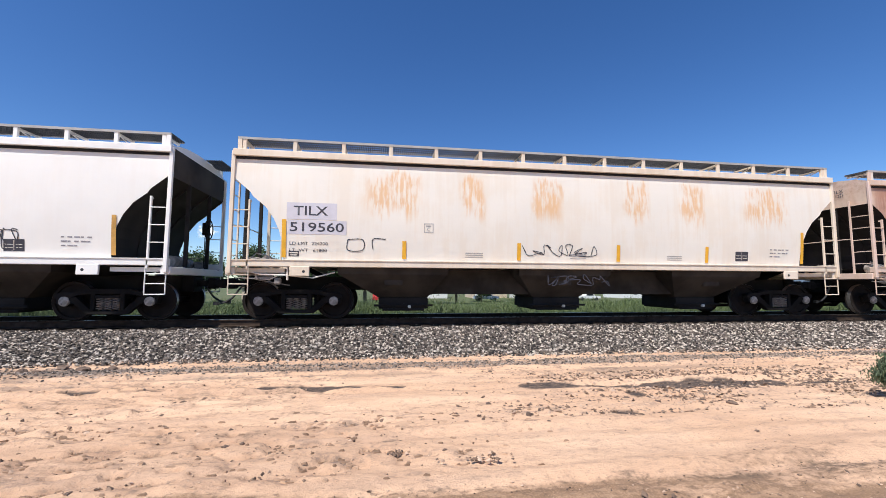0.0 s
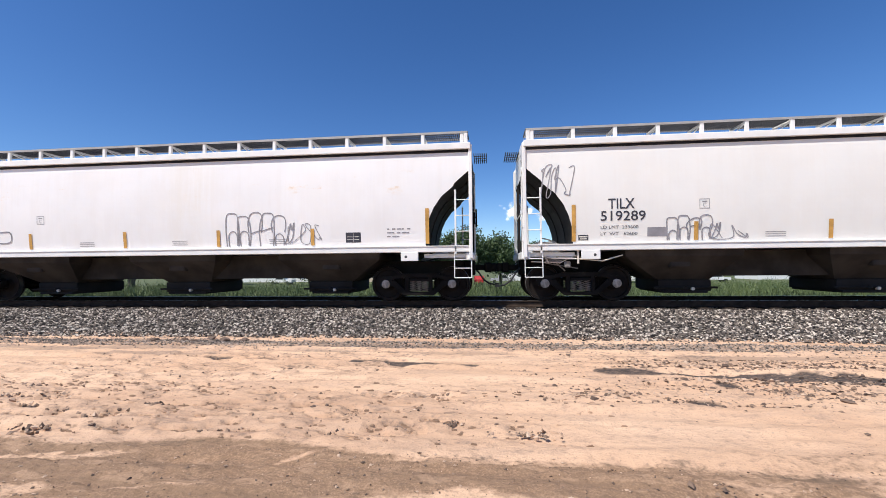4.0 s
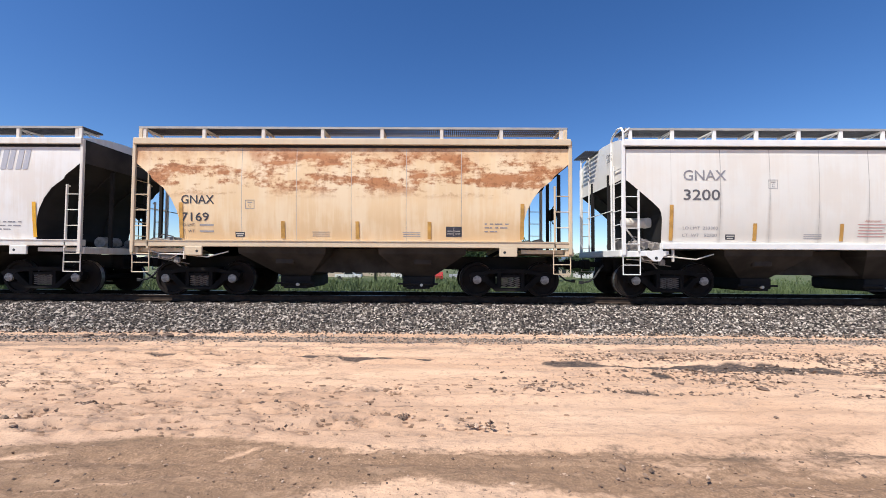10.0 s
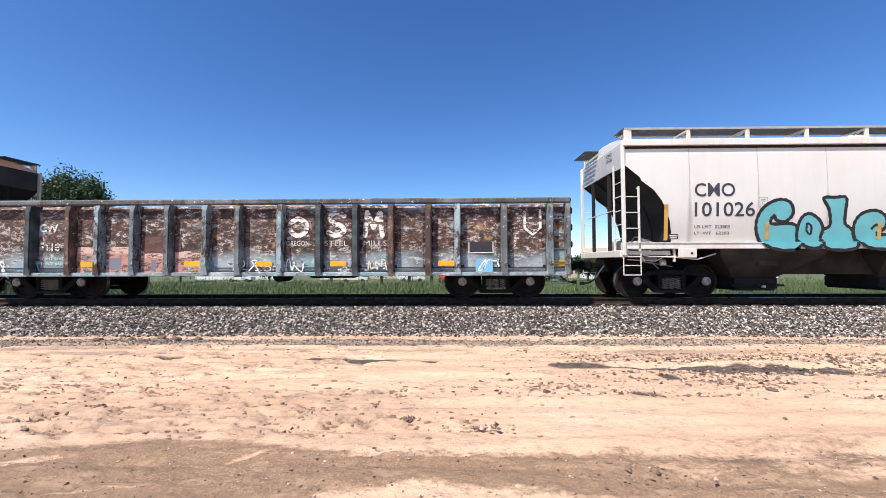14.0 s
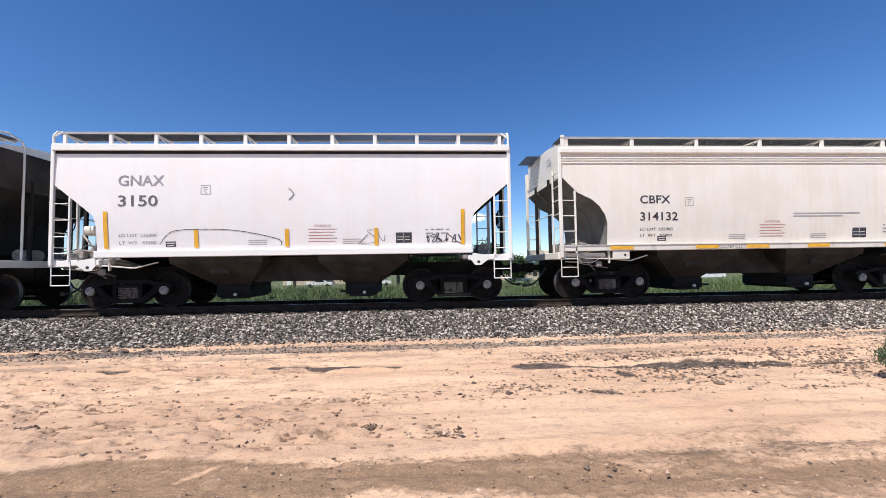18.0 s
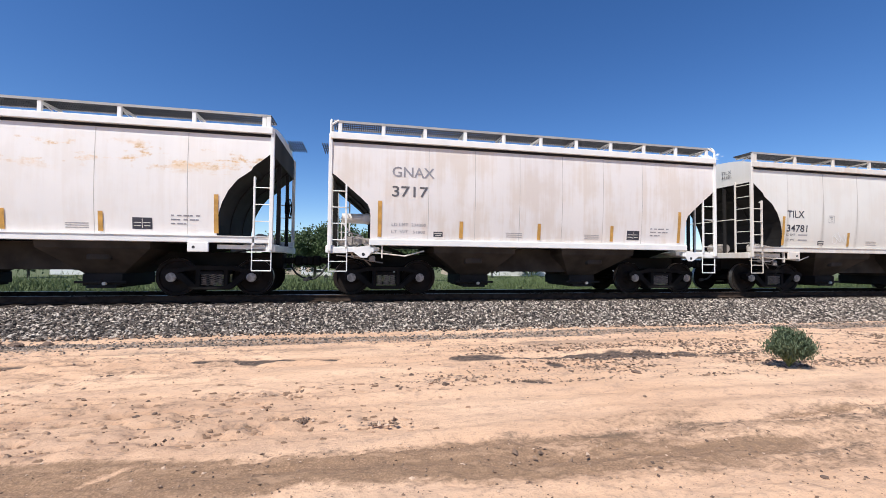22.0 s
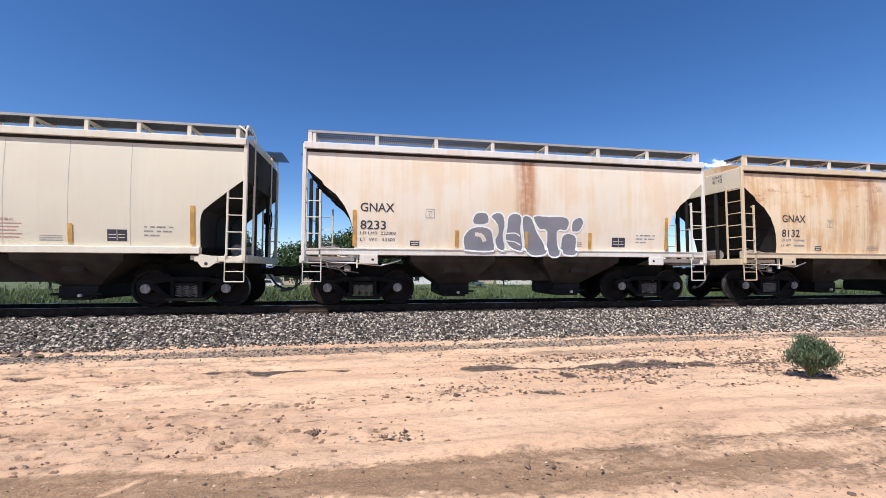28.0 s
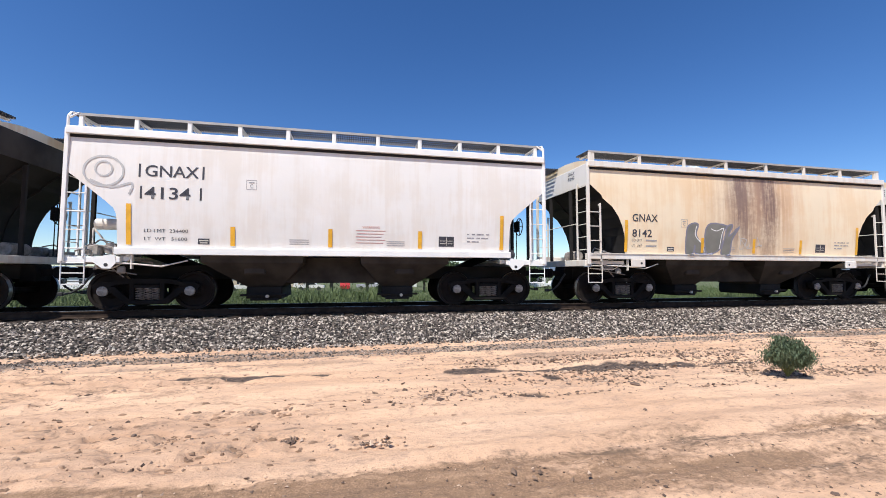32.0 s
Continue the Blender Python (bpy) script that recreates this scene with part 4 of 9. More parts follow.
def make_distance():
    make_mountains()
    for i, (a, e, w, t) in enumerate(((4.5, 7.6, 0.075, 0.042), (8.6, 7.0, 0.05, 0.03), (44.5, 12.3, 0.06, 0.02), (40.5, 11.2, 0.025, 0.016), (31.5, 8.0, 0.06, 0.024), (36, 8.6, 0.012, 0.008), (-22, 6.5, 0.05, 0.03), (22.5, 11.8, 0.014, 0.010), (-24.5, 7.8, 0.03, 0.02))):
        make_cloud(a, e, w, t, i + 1)
    for i, (x, y, h, w) in enumerate(((-12.5, 72, 8.8, 7), (-7.8, 75, 10.0, 8), (-3.4, 70, 11.0, 7.5), (2.5, 72, 9.6, 8), (7.5, 76, 8.6, 7), (12.5, 72, 8.4, 6.5), (-29, 70, 9.4, 7), (-22, 74, 10.4, 6.5), (-47.4, 50, 15.0, 7.9),
                                      (20, 84, 6.5, 7), (-37, 82, 6.8, 8), (-58, 86, 7.5, 8), (30, 90, 6.2, 8), (42, 95, 6.0, 9))):
        make_tree(x, y, h, w, i + 1)
    for x, y, turn, c, l in ((22, 88, 3, METAL_WHITE, "white pickup truck parked beyond the field"), (-8.5, 88, 0, METAL_WHITE, "white pickup truck parked beyond the field"), (-46, 88, 178, METAL_WHITE, "white pickup truck parked beyond the field"),
                             (-20.5, 86, 5, METAL_WHITE, "white pickup truck parked beyond the field"), (-1.5, 84, 90, SPRAY["red"], "red pickup truck seen end-on beyond the field"), (3.5, 90, 0, SPRAY["silver"], "grey pickup truck parked beyond the field"), (47, 90, 0, METAL_WHITE, "white pickup truck parked beyond the field")):
        make_pickup(x, y, turn, c, l)
    tan = plain("beige siding", (0.55, 0.45, 0.34), 0.7, vary=0.1)
    roof = plain("brown shingles", (0.16, 0.11, 0.09), 0.9)
    for x, y, w, d, h, c, l in ((10, 104, 12, 8, 2.8, METAL_WHITE, "long white metal shed beyond the field"), (42, 100, 16, 9, 3.0, METAL_WHITE, "long white metal shed beyond the field"), (-19, 106, 14, 8, 2.7, tan, "low beige house with a brown roof"),
                                (-55, 102, 20, 9, 2.8, METAL_WHITE, "long white metal shed beyond the field"), (-28, 100, 9, 8, 2.6, tan, "low beige house with a brown roof"), (73, 104, 18, 9, 3.0, METAL_WHITE, "long white metal shed beyond the field"), (28, 108, 10, 8, 2.8, tan, "low beige house with a brown roof")):
        make_shed(x, y, w, d, h, c, roof, l)


# ---- track ----


def make_track():
    track = thing("railway_track", "single railway track on a ballast bank with dark wooden ties", "railway track", pose(0, TRACK_Y, RAIL_Z), kind="structure")
    prof = [(-0.07, -0.172), (0.07, -0.172), (0.07, -0.158), (0.012, -0.135), (0.010, -0.045), (0.036, -0.036), (0.036, -0.006), (0.028, 0.0), (-0.028, 0.0), (-0.036, -0.006), (-0.036, -0.036), (-0.010, -0.045), (-0.012, -0.135), (-0.07, -0.158)]
    for s in (-1, 1):
        b = Build()
        n = len(prof)
        b.add([(x, s * 0.7535 + a, z) for x in (-500, 500) for a, z in prof], [(i, (i + 1) % n, n + (i + 1) % n, n + i) for i in range(n)])
        me = b.mesh("rail", [RUSTED, RAILHEAD])
        for p in me.polygons:
            if all(me.vertices[i].co.z > -0.02 for i in p.vertices) and len(p.vertices) == 4:
                p.material_index = 1
        part("rail", me, track, "brown rail with a bright worn head")
    tie = Build().box(-0.115, 0.115, -1.3, 1.3, -0.36, -0.176, 0.012).mesh("tie", TIE)
    plate = Build().box(-0.09, 0.09, -0.17, 0.17, -0.1758, -0.168).box(-0.02, 0.02, 0.075, 0.10, -0.17, -0.145).box(-0.02, 0.02, -0.10, -0.075, -0.17, -0.145).mesh("tie_plate", RUSTED)
    r = random.Random(4)
    for i in range(-34, 46):
        t = part("tie", tie, track, at=pose(i * 0.535 + r.uniform(-0.02, 0.02), r.uniform(-0.03, 0.03), r.uniform(-0.006, 0.004), 0, 0, r.uniform(-0.8, 0.8)))
        part("tie_plate", plate, t, at=pose(0, -0.7535, 0))
    far = Build()
    for i in list(range(-330, -34)) + list(range(46, 330)):
        far.box(i * 0.535 - 0.115, i * 0.535 + 0.115, -1.3, 1.3, -0.36, -0.176)
    part("far_ties", far.mesh("far_ties", TIE), track)
    tagged(track.children[-1], kind="stuff")


# ---- freight cars: shared pieces ----


def half_width(z):
    """The side bulges slightly; half the body's width at a height over the rail."""
    return 1.603 - 0.10 * (max(0.0, 2.95 - z) / 1.5) ** 2 - 0.022 * (max(0.0, z - 2.95) / 0.85) ** 2


CUTS = dict(
    round=((0.06, 3.43), (0.46, 3.09), (0.50, 3.0), (0.80, 2.77), (1.0, 2.5), (1.13, 2.22), (1.2, 1.98), (1.24, 1.7), (1.245, 1.44)),
    straight=((0.06, 3.06), (0.25, 2.91), (0.77, 2.47), (0.95, 2.30), (1.0, 2.18), (1.02, 2.03), (1.02, 1.44)),
    flow=((0.08, 3.22), (0.50, 2.80), (0.88, 2.62), (1.08, 2.44), (1.22, 2.22), (1.30, 1.95), (1.31, 1.7), (1.28, 1.37)),
    long=((0.06, 3.36), (0.44, 3.03), (0.50, 2.93), (0.78, 2.70), (0.98, 2.42), (1.10, 2.15), (1.17, 1.9), (1.2, 1.7), (1.205, 1.44)))


def body_mesh(L, cut, seams, steps):
    """Side sheets, end walls and roof of a covered hopper, with its ends cut back along the slope sheets."""
    pts = CUTS[cut]
    us = [p[0] for p in pts]
    left = [u for u in us]
    xs = left + [us[-1] + (L - 2 * us[-1]) * i / 14 for i in range(1, 14)] + [L - u for u in reversed(us)]
    zb = [p[1] for p in pts] + [pts[-1][1]] * 13 + [p[1] for p in reversed(pts)]
    top = 3.83
    b = Build()
    for s in (-1, 1):
        rows = []
        for k in range(17):
            rows.append([(x - L / 2, s * half_width(z0 + (top - z0) * k / 16), z0 + (top - z0) * k / 16) for x, z0 in zip(xs, zb)])
        b.sheet(rows)
        for u in seams:
            z0 = float(np.interp(min(u, L - u), us, [p[1] for p in pts]))
            for k in range(6):
                za, zc = z0 + (top - z0) * k / 6, z0 + (top - z0) * (k + 1) / 6
                ya, yc = s * half_width(za), s * half_width(zc)
                x = u - L / 2
                b.add([(x - 0.014, ya, za), (x, ya + s * 0.002, za), (x + 0.014, ya, za), (x - 0.014, yc, zc), (x, yc + s * 0.002, zc), (x + 0.014, yc, zc)], [(0, 1, 4, 3), (1, 2, 5, 4)])
    arc = [(-1.585, 3.83), (-1.585, 4.03), (-1.25, 4.14), (-0.8, 4.21), (-0.3, 4.245), (0.3, 4.245), (0.8, 4.21), (1.25, 4.14), (1.585, 4.03), (1.585, 3.83)]
    u0 = us[0]
    b.sheet([[(x, y, z) for y, z in arc] for x in (u0 - L / 2, 0.0, L / 2 - u0)])
    z0 = pts[0][1]
    for x in (u0 - L / 2, L / 2 - u0):
        n = len(arc)
        ring = [(x, y, z) for y, z in arc] + [(x, half_width(3.5), 3.5), (x, half_width(z0), z0), (x, -half_width(z0), z0), (x, -half_width(3.5), 3.5)]
        b.add(ring, [tuple(range(len(ring)))])
    me = b.mesh("body", WHITE)
    return me


def slope_mesh(L, cut, side):
    """The inclined sheet under one end, running on down into the first hopper."""
    pts = list(CUTS[cut]) + [(2.0, 1.05)]
    rows = []
    for w in (-1, 0, 1):
        rows.append([((u - L / 2) * side, w * (half_width(z) - 0.006) if z > 1.2 else w * 1.2, z) for u, z in pts])
    b = Build().sheet(rows)
    for w in (-0.55, 0.55):
        rib = [((u - L / 2) * side, z) for u, z in CUTS[cut]]
        for (xa, za), (xb, zb) in zip(rib, rib[1:]):
            b.bar((xa, w, za - 0.03), (xb, w, zb - 0.03), 0.03, 4)
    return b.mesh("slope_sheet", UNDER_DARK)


def chord_mesh(L, s, stepped):
    b = Build()
    y0, y1 = sorted((s * 1.57, s * 1.665))
    if stepped:
        b.box(-L / 2 + 0.03, L / 2 - 0.03, y0, y1, 3.815, 3.97, 0.03)
    else:
        b.box(-L / 2 + 0.03, L / 2 - 0.03, y0, y1, 3.88, 4.045, 0.012)
    return b.mesh("top_chord", WHITE)


def ledge_mesh(L, s):
    return Build().box(-L / 2 + 0.08, L / 2 - 0.08, *sorted((s * 1.585, s * 1.618)), 3.60, 3.63, 0.008).mesh("side_ledge", WHITE)


def seam_mesh(L, seams, low):
    """Thin grimy weld lines down the near and far side sheets."""
    b = Build()
    for s in (-1, 1):
        for u in seams:
            if not 1.5 < u < L - 1.5:
                continue
            zs = [low + (3.8 - low) * k / 6 for k in range(7)]
            b.sheet([[(u + d - L / 2, s * (half_width(z) + 0.003), z) for z in zs] for d in (-0.006 * s, 0.006 * s)])
    return b.mesh("weld_seam", SEAM)


SEAM = plain("grimy weld line", (0.54, 0.50, 0.46), 0.7, 0, 0.4, 2.0)


def sill_mesh(L, s, kind):
    b = Build()
    if kind == "deep":
        b.box(-L / 2 + 0.02, L / 2 - 0.02, *sorted((s * 1.52, s * 1.60)), 0.92, 1.39, 0.015)
        for x in (-L / 2 + 0.5, L / 2 - 0.95):
            b.box(x, x + 0.42, *sorted((s * 1.60, s * 1.606)), 1.02, 1.3)
    elif kind == "cut":
        b.box(-L / 2 + 1.0, L / 2 - 1.0, *sorted((s * 1.46, s * 1.60)), 1.28, 1.44, 0.012)
        for e in (-1, 1):
            x0, x1 = sorted((e * (L / 2), e * (L / 2 - 1.12)))
            b.box(x0, x1, *sorted((s * 1.45, s * 1.57)), 1.10, 1.22, 0.01)
            b.prism([(e * (L / 2 - 1.02), 1.28), (e * (L / 2 - 0.62), 1.22), (e * (L / 2 - 0.62), 1.10), (e * (L / 2 - 0.80), 0.97), (e * (L / 2 - 0.95), 0.97), (e * (L / 2 - 1.05), 1.10)], s * 1.56, s * 1.58)
    else:
        b.box(-L / 2, L / 2, *sorted((s * 1.46, s * 1.60)), 1.28, 1.44, 0.012)
        b.box(-L / 2, L / 2, *sorted((s * 1.60, s * 1.62)), 1.425, 1.443)
    return b.mesh("side_sill", WHITE)


def bay_mesh(x0, x1, b0, b1, top=1.3, low=0.52):
    """An inverted pyramid that empties through a gate between the rails."""
    xs0, xs1 = (x0, x1), (b0, b1)
    v = []
    for (a, c), y, z in (((x0, x1), 1.46, top), ((x0 + 0.02, x1 - 0.02), 1.42, 1.12), ((b0, b1), 0.72, low)):
        v += [(a, -y, z), (c, -y, z), (c, y, z), (a, y, z)]
    f = [(k * 4 + i, k * 4 + (i + 1) % 4, k * 4 + 4 + (i + 1) % 4, k * 4 + 4 + i) for k in range(2) for i in range(4)] + [(8, 9, 10, 11)]
    b = Build().add(v, f)
    m = (x0 + x1) / 2
    b.box(m - 0.24, m + 0.24, -1.26, -1.10, 0.84, 1.06, 0.03)
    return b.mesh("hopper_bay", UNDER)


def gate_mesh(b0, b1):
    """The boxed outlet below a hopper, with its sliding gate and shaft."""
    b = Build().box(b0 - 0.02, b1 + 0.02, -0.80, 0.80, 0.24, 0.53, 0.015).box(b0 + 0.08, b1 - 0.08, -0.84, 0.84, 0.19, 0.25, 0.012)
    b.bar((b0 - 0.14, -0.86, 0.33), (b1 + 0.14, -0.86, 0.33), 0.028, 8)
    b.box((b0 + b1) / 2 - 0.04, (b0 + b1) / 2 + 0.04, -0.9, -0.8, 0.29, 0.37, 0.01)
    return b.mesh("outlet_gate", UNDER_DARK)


def grating_mesh(x0, x1, y0, y1, z, bar=0.012):
    b = Build()
    n = int((x1 - x0) / 0.055)
    for i in range(n + 1):
        x = x0 + (x1 - x0) * i / n
        b.box(x - bar, x + bar, y0, y1, z - 0.03, z)
    for k in range(1, 4):
        y = y0 + (y1 - y0) * k / 4
        b.box(x0, x1, y - 0.006, y + 0.006, z - 0.026, z - 0.004)
    return b.mesh("running_board", GRATE)


def board_edge_mesh(x0, x1, y, z):
    return Build().box(x0, x1, y - 0.012, y + 0.012, z - 0.045, z + 0.008).mesh("board_edge", BOARD_EDGE)


def ladder_mesh(s, lift, low, wide=0.43):
    """Stiles and rungs on the side of a car, at the left end."""
    b = Build()
    y = s * 1.60
    b.box(wide - 0.025, wide + 0.02, *sorted((y, y - s * 0.05)), low, lift, 0.006)
    for k in range(4):
        z = low + 0.18 + k * (lift - low - 0.2) / 3.6
        b.bar((0.0, y - s * 0.0, z), (wide, y - s * 0.0, z), 0.013, 6)
    b.box(wide - 0.02, wide + 0.02, *sorted((y - s * 0.04, s * 1.50)), lift - 0.06, lift - 0.02)
    return b.mesh("ladder", WHITE)


def stirrup_mesh(s, low):
    b = Build()
    y = s * 1.57
    b.tube([(0.03, y, 1.28), (0.03, y, low), (0.46, y, low), (0.46, y, 1.28)], 0.014)
    b.bar((0.03, y, low + 0.24), (0.46, y, low + 0.24), 0.012).bar((0.03, y, low + 0.46), (0.46, y, low + 0.46), 0.012)
    return b.mesh("sill_step", WHITE)


def post_mesh(s, bent):
    b = Build()
    y0, y1 = sorted((s * 1.56, s * 1.63))
    b.box(-0.005, 0.085, y0, y1, 1.12, 4.0, 0.01)
    if bent:
        b.tube([(0.04, s * 1.6, 3.98), (0.04, s * 1.6, 4.26), (0.04, s * 1.50, 4.38), (0.04, s * 1.30, 4.42), (0.04, s * 0.92, 4.30), (0.04, s * 0.86, 4.18), (0.04, s * 0.86, 1.24)], 0.028, 8)
        b.bar((0.04, s * 1.6, 4.22), (0.22, s * 1.56, 4.36), 0.022)
    else:
        b.box(0.1, 0.2, *sorted((s * 1.52, s * 1.57)), 4.04, 4.33, 0.008)
    return b.mesh("corner_post", WHITE)


def support_mesh(s):
    b = Build().box(-0.045, 0.045, *sorted((s * 1.50, s * 1.56)), 4.03, 4.34, 0.008)
    b.box(-0.03, 0.03, *sorted((s * 0.9, s * 1.5)), 4.27, 4.31)
    b.bar((0, s * 1.52, 4.29), (0.0, s * 0.95, 4.15), 0.014, 5)
    return b.mesh("board_support", WHITE)


def hatch_mesh():
    b = Build()
    n = 20
    for (r0, z0), (r1, z1) in (((0.46, 4.2), (0.46, 4.31)), ((0.46, 4.31), (0.40, 4.36)), ((0.40, 4.36), (0.0, 4.38))):
        v = [(r * math.cos(6.28318 * i / n), r * math.sin(6.28318 * i / n), z) for r, z in ((r0, z0), (max(r1, 0.01), z1)) for i in range(n)]
        b.add(v, [(i, (i + 1) % n, n + (i + 1) % n, n + i) for i in range(n)])
    b.bar((-0.5, 0, 4.33), (0.5, 0, 4.40), 0.02)
    return b.mesh("roof_hatch", WHITE)


# near-black that carries the shade of the ends turned from the sun, with grime
END_SHADE = plain("grimy shade-dark end paint", (0.06, 0.052, 0.046), 0.8, 0, 0.6, 1.3, shine=0.2)


def platform_mesh():
    """End sill, floor grating and uprights, drawn for the left end at x = 0."""
    b = Build().box(-0.05, 0.16, -1.56, 1.56, 1.08, 1.26, 0.012).box(0.16, 1.25, -1.45, -1.2, 1.14, 1.24).box(0.16, 1.25, 1.2, 1.45, 1.14, 1.24)
    b.box(0.16, 1.2, -1.2, 1.2, 1.20, 1.235)
    return b.mesh("end_platform", WHITE)


def upright_mesh():
    b = Build().box(0.02, 0.11, -0.035, 0.035, 1.24, 3.35, 0.008)
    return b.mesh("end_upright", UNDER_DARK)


def end_ladder_mesh():
    b = Build().box(0.0, 0.04, -1.08, -1.03, 1.2, 3.5, 0.006)
    for k in range(6):
        b.bar((0.02, -1.05, 1.55 + 0.36 * k), (0.02, -1.58, 1.55 + 0.36 * k), 0.012)
    b.bar((0.02, -1.05, 2.32), (0.02, 1.0, 2.32), 0.014)
    return b.mesh("end_ladder", WHITE)


def brake_wheel_mesh():
    b = Build()
    c = Vector((-0.06, -0.35, 2.35))
    pts = [c + Vector((0, 0.27 * math.cos(a * 0.3927), 0.27 * math.sin(a * 0.3927))) for a in range(17)]
    b.tube(pts, 0.016, 5)
    for a in range(5):
        b.bar(c, c + Vector((0.02, 0.27 * math.cos(a * 1.2566), 0.27 * math.sin(a * 1.2566))), 0.011, 5)
    b.box(-0.03, 0.06, -0.50, -0.20, 2.18, 2.52, 0.02)
    b.bar((0.03, -0.35, 2.2), (0.03, -0.35, 1.3), 0.012)
    return b.mesh("brake_wheel", IRON)


GEAR = plain("dusty brake gear", (0.36, 0.32, 0.285), 0.7, 0, 0.5, 9)


def cylinder_mesh():
    return Build().lathe([(-0.18, 0.0), (-0.18, 0.13), (0.18, 0.13), (0.18, 0.0)], 0.75, -1.05, 1.42, 14).mesh("brake_cylinder", GEAR)


def reservoir_mesh():
    return Build().lathe([(-0.3, 0.0), (-0.3, 0.16), (0.3, 0.16), (0.3, 0.0)], 0.55, 0.1, 1.42, 14).mesh("air_reservoir", GEAR)


def valve_mesh():
    b = Build().box(0.35, 0.6, -1.35, -1.1, 1.26, 1.50, 0.03).bar((0.3, -1.2, 1.35), (1.6, -1.2, 1.1), 0.02)
    return b.tube([(0.4, -1.2, 1.5), (0.5, -1.15, 1.62), (0.75, -1.1, 1.56)], 0.016).mesh("brake_valve", GEAR)


def upper_reservoir_mesh():
    b = Build().lathe([(-0.14, 0.0), (-0.14, 0.10), (-0.10, 0.14), (0.10, 0.14), (0.14, 0.10), (0.14, 0.0)], 0.95, -0.9, 2.0, 14)
    for i in range(14):
        a0, a1 = 6.28318 * i / 14, 6.28318 * (i + 1) / 14
        b.add([(x, -0.9 + 0.13 * math.cos(a), 2.0 + 0.13 * math.sin(a)) for x in (0.3, 0.95) for a in (a0, a1)], [(0, 1, 3, 2)])
    return b.mesh("air_reservoir", GEAR)


def brace_mesh():
    return Build().bar((0.3, -1.02, 1.9), (0.8, -1.0, 1.26), 0.022).bar((0.3, -1.02, 1.9), (0.3, -1.02, 1.26), 0.02).mesh("reservoir_brace", WHITE)


def rigging_mesh():
    """Levers, rods and small pipes of the brake, over and under the platform."""
    b = Build().box(0.24, 0.46, -1.42, -1.22, 1.26, 1.40, 0.03).box(0.86, 1.10, -1.40, -1.18, 1.27, 1.46, 0.04).box(1.0, 1.16, -1.46, -1.36, 0.86, 1.02, 0.03)
    b.tube([(0.2, -1.46, 1.34), (0.5, -1.48, 1.50), (0.9, -1.44, 1.44), (1.1, -1.46, 1.30)], 0.016, 6)
    b.bar((0.55, -1.30, 0.98), (1.35, -1.34, 0.84), 0.014).bar((0.7, -1.32, 1.10), (1.05, -1.24, 0.78), 0.016).bar((0.35, -1.30, 1.10), (0.95, -1.36, 1.06), 0.018)
    b.box(0.55, 0.95, -1.40, -1.30, 0.98, 1.05, 0.01)
    return b.mesh("brake_rigging", GEAR)


def train_pipe_mesh():
    return Build().tube([(0.3, -1.42, 1.20), (0.7, -1.50, 1.10), (1.3, -1.52, 1.08), (1.9, -1.50, 1.02), (2.4, -1.42, 1.16)], 0.018, 6).mesh("train_pipe", WHITE)


def retainer_pipe_mesh():
    return Build().tube([(0.2, -1.36, 1.02), (0.9, -1.40, 0.98), (1.25, -1.45, 1.16)], 0.014, 6).mesh("retainer_pipe", WHITE)


def release_rod_mesh():
    return Build().bar((0.5, -1.3, 1.22), (0.62, -1.44, 0.98), 0.02).mesh("release_rod", WHITE)


def pipe_bracket_mesh():
    return Build().box(1.30, 1.34, -1.54, -1.46, 0.96, 1.28, 0.008).mesh("pipe_bracket", WHITE)


def coupler_mesh():
    """Shank and knuckle, pointing to -x from the end of the car."""
    b = Build().box(-0.34, 0.5, -0.09, 0.09, 0.80, 0.96, 0.02).box(-0.5, -0.28, -0.16, 0.15, 0.74, 1.02, 0.04)
    b.box(-0.66, -0.46, 0.03, 0.15, 0.78, 0.98, 0.03).box(-0.64, -0.48, -0.19, -0.1, 0.76, 1.0, 0.03)
    b.bar((-0.1, -0.05, 0.98), (-0.1, -0.55, 1.02), 0.014).box(-0.02, 0.3, -0.28, 0.28, 0.66, 1.08, 0.03)
    return b.mesh("coupler", IRON)


def hose_mesh():
    pts = [(0.0, -0.35, 0.86), (-0.12, -0.36, 0.72), (-0.25, -0.38, 0.52), (-0.42, -0.40, 0.40), (-0.62, -0.40, 0.36)]
    return Build().tube(pts, 0.026, 8).box(-0.70, -0.58, -0.44, -0.36, 0.33, 0.42, 0.01).mesh("air_hose", RUBBER)


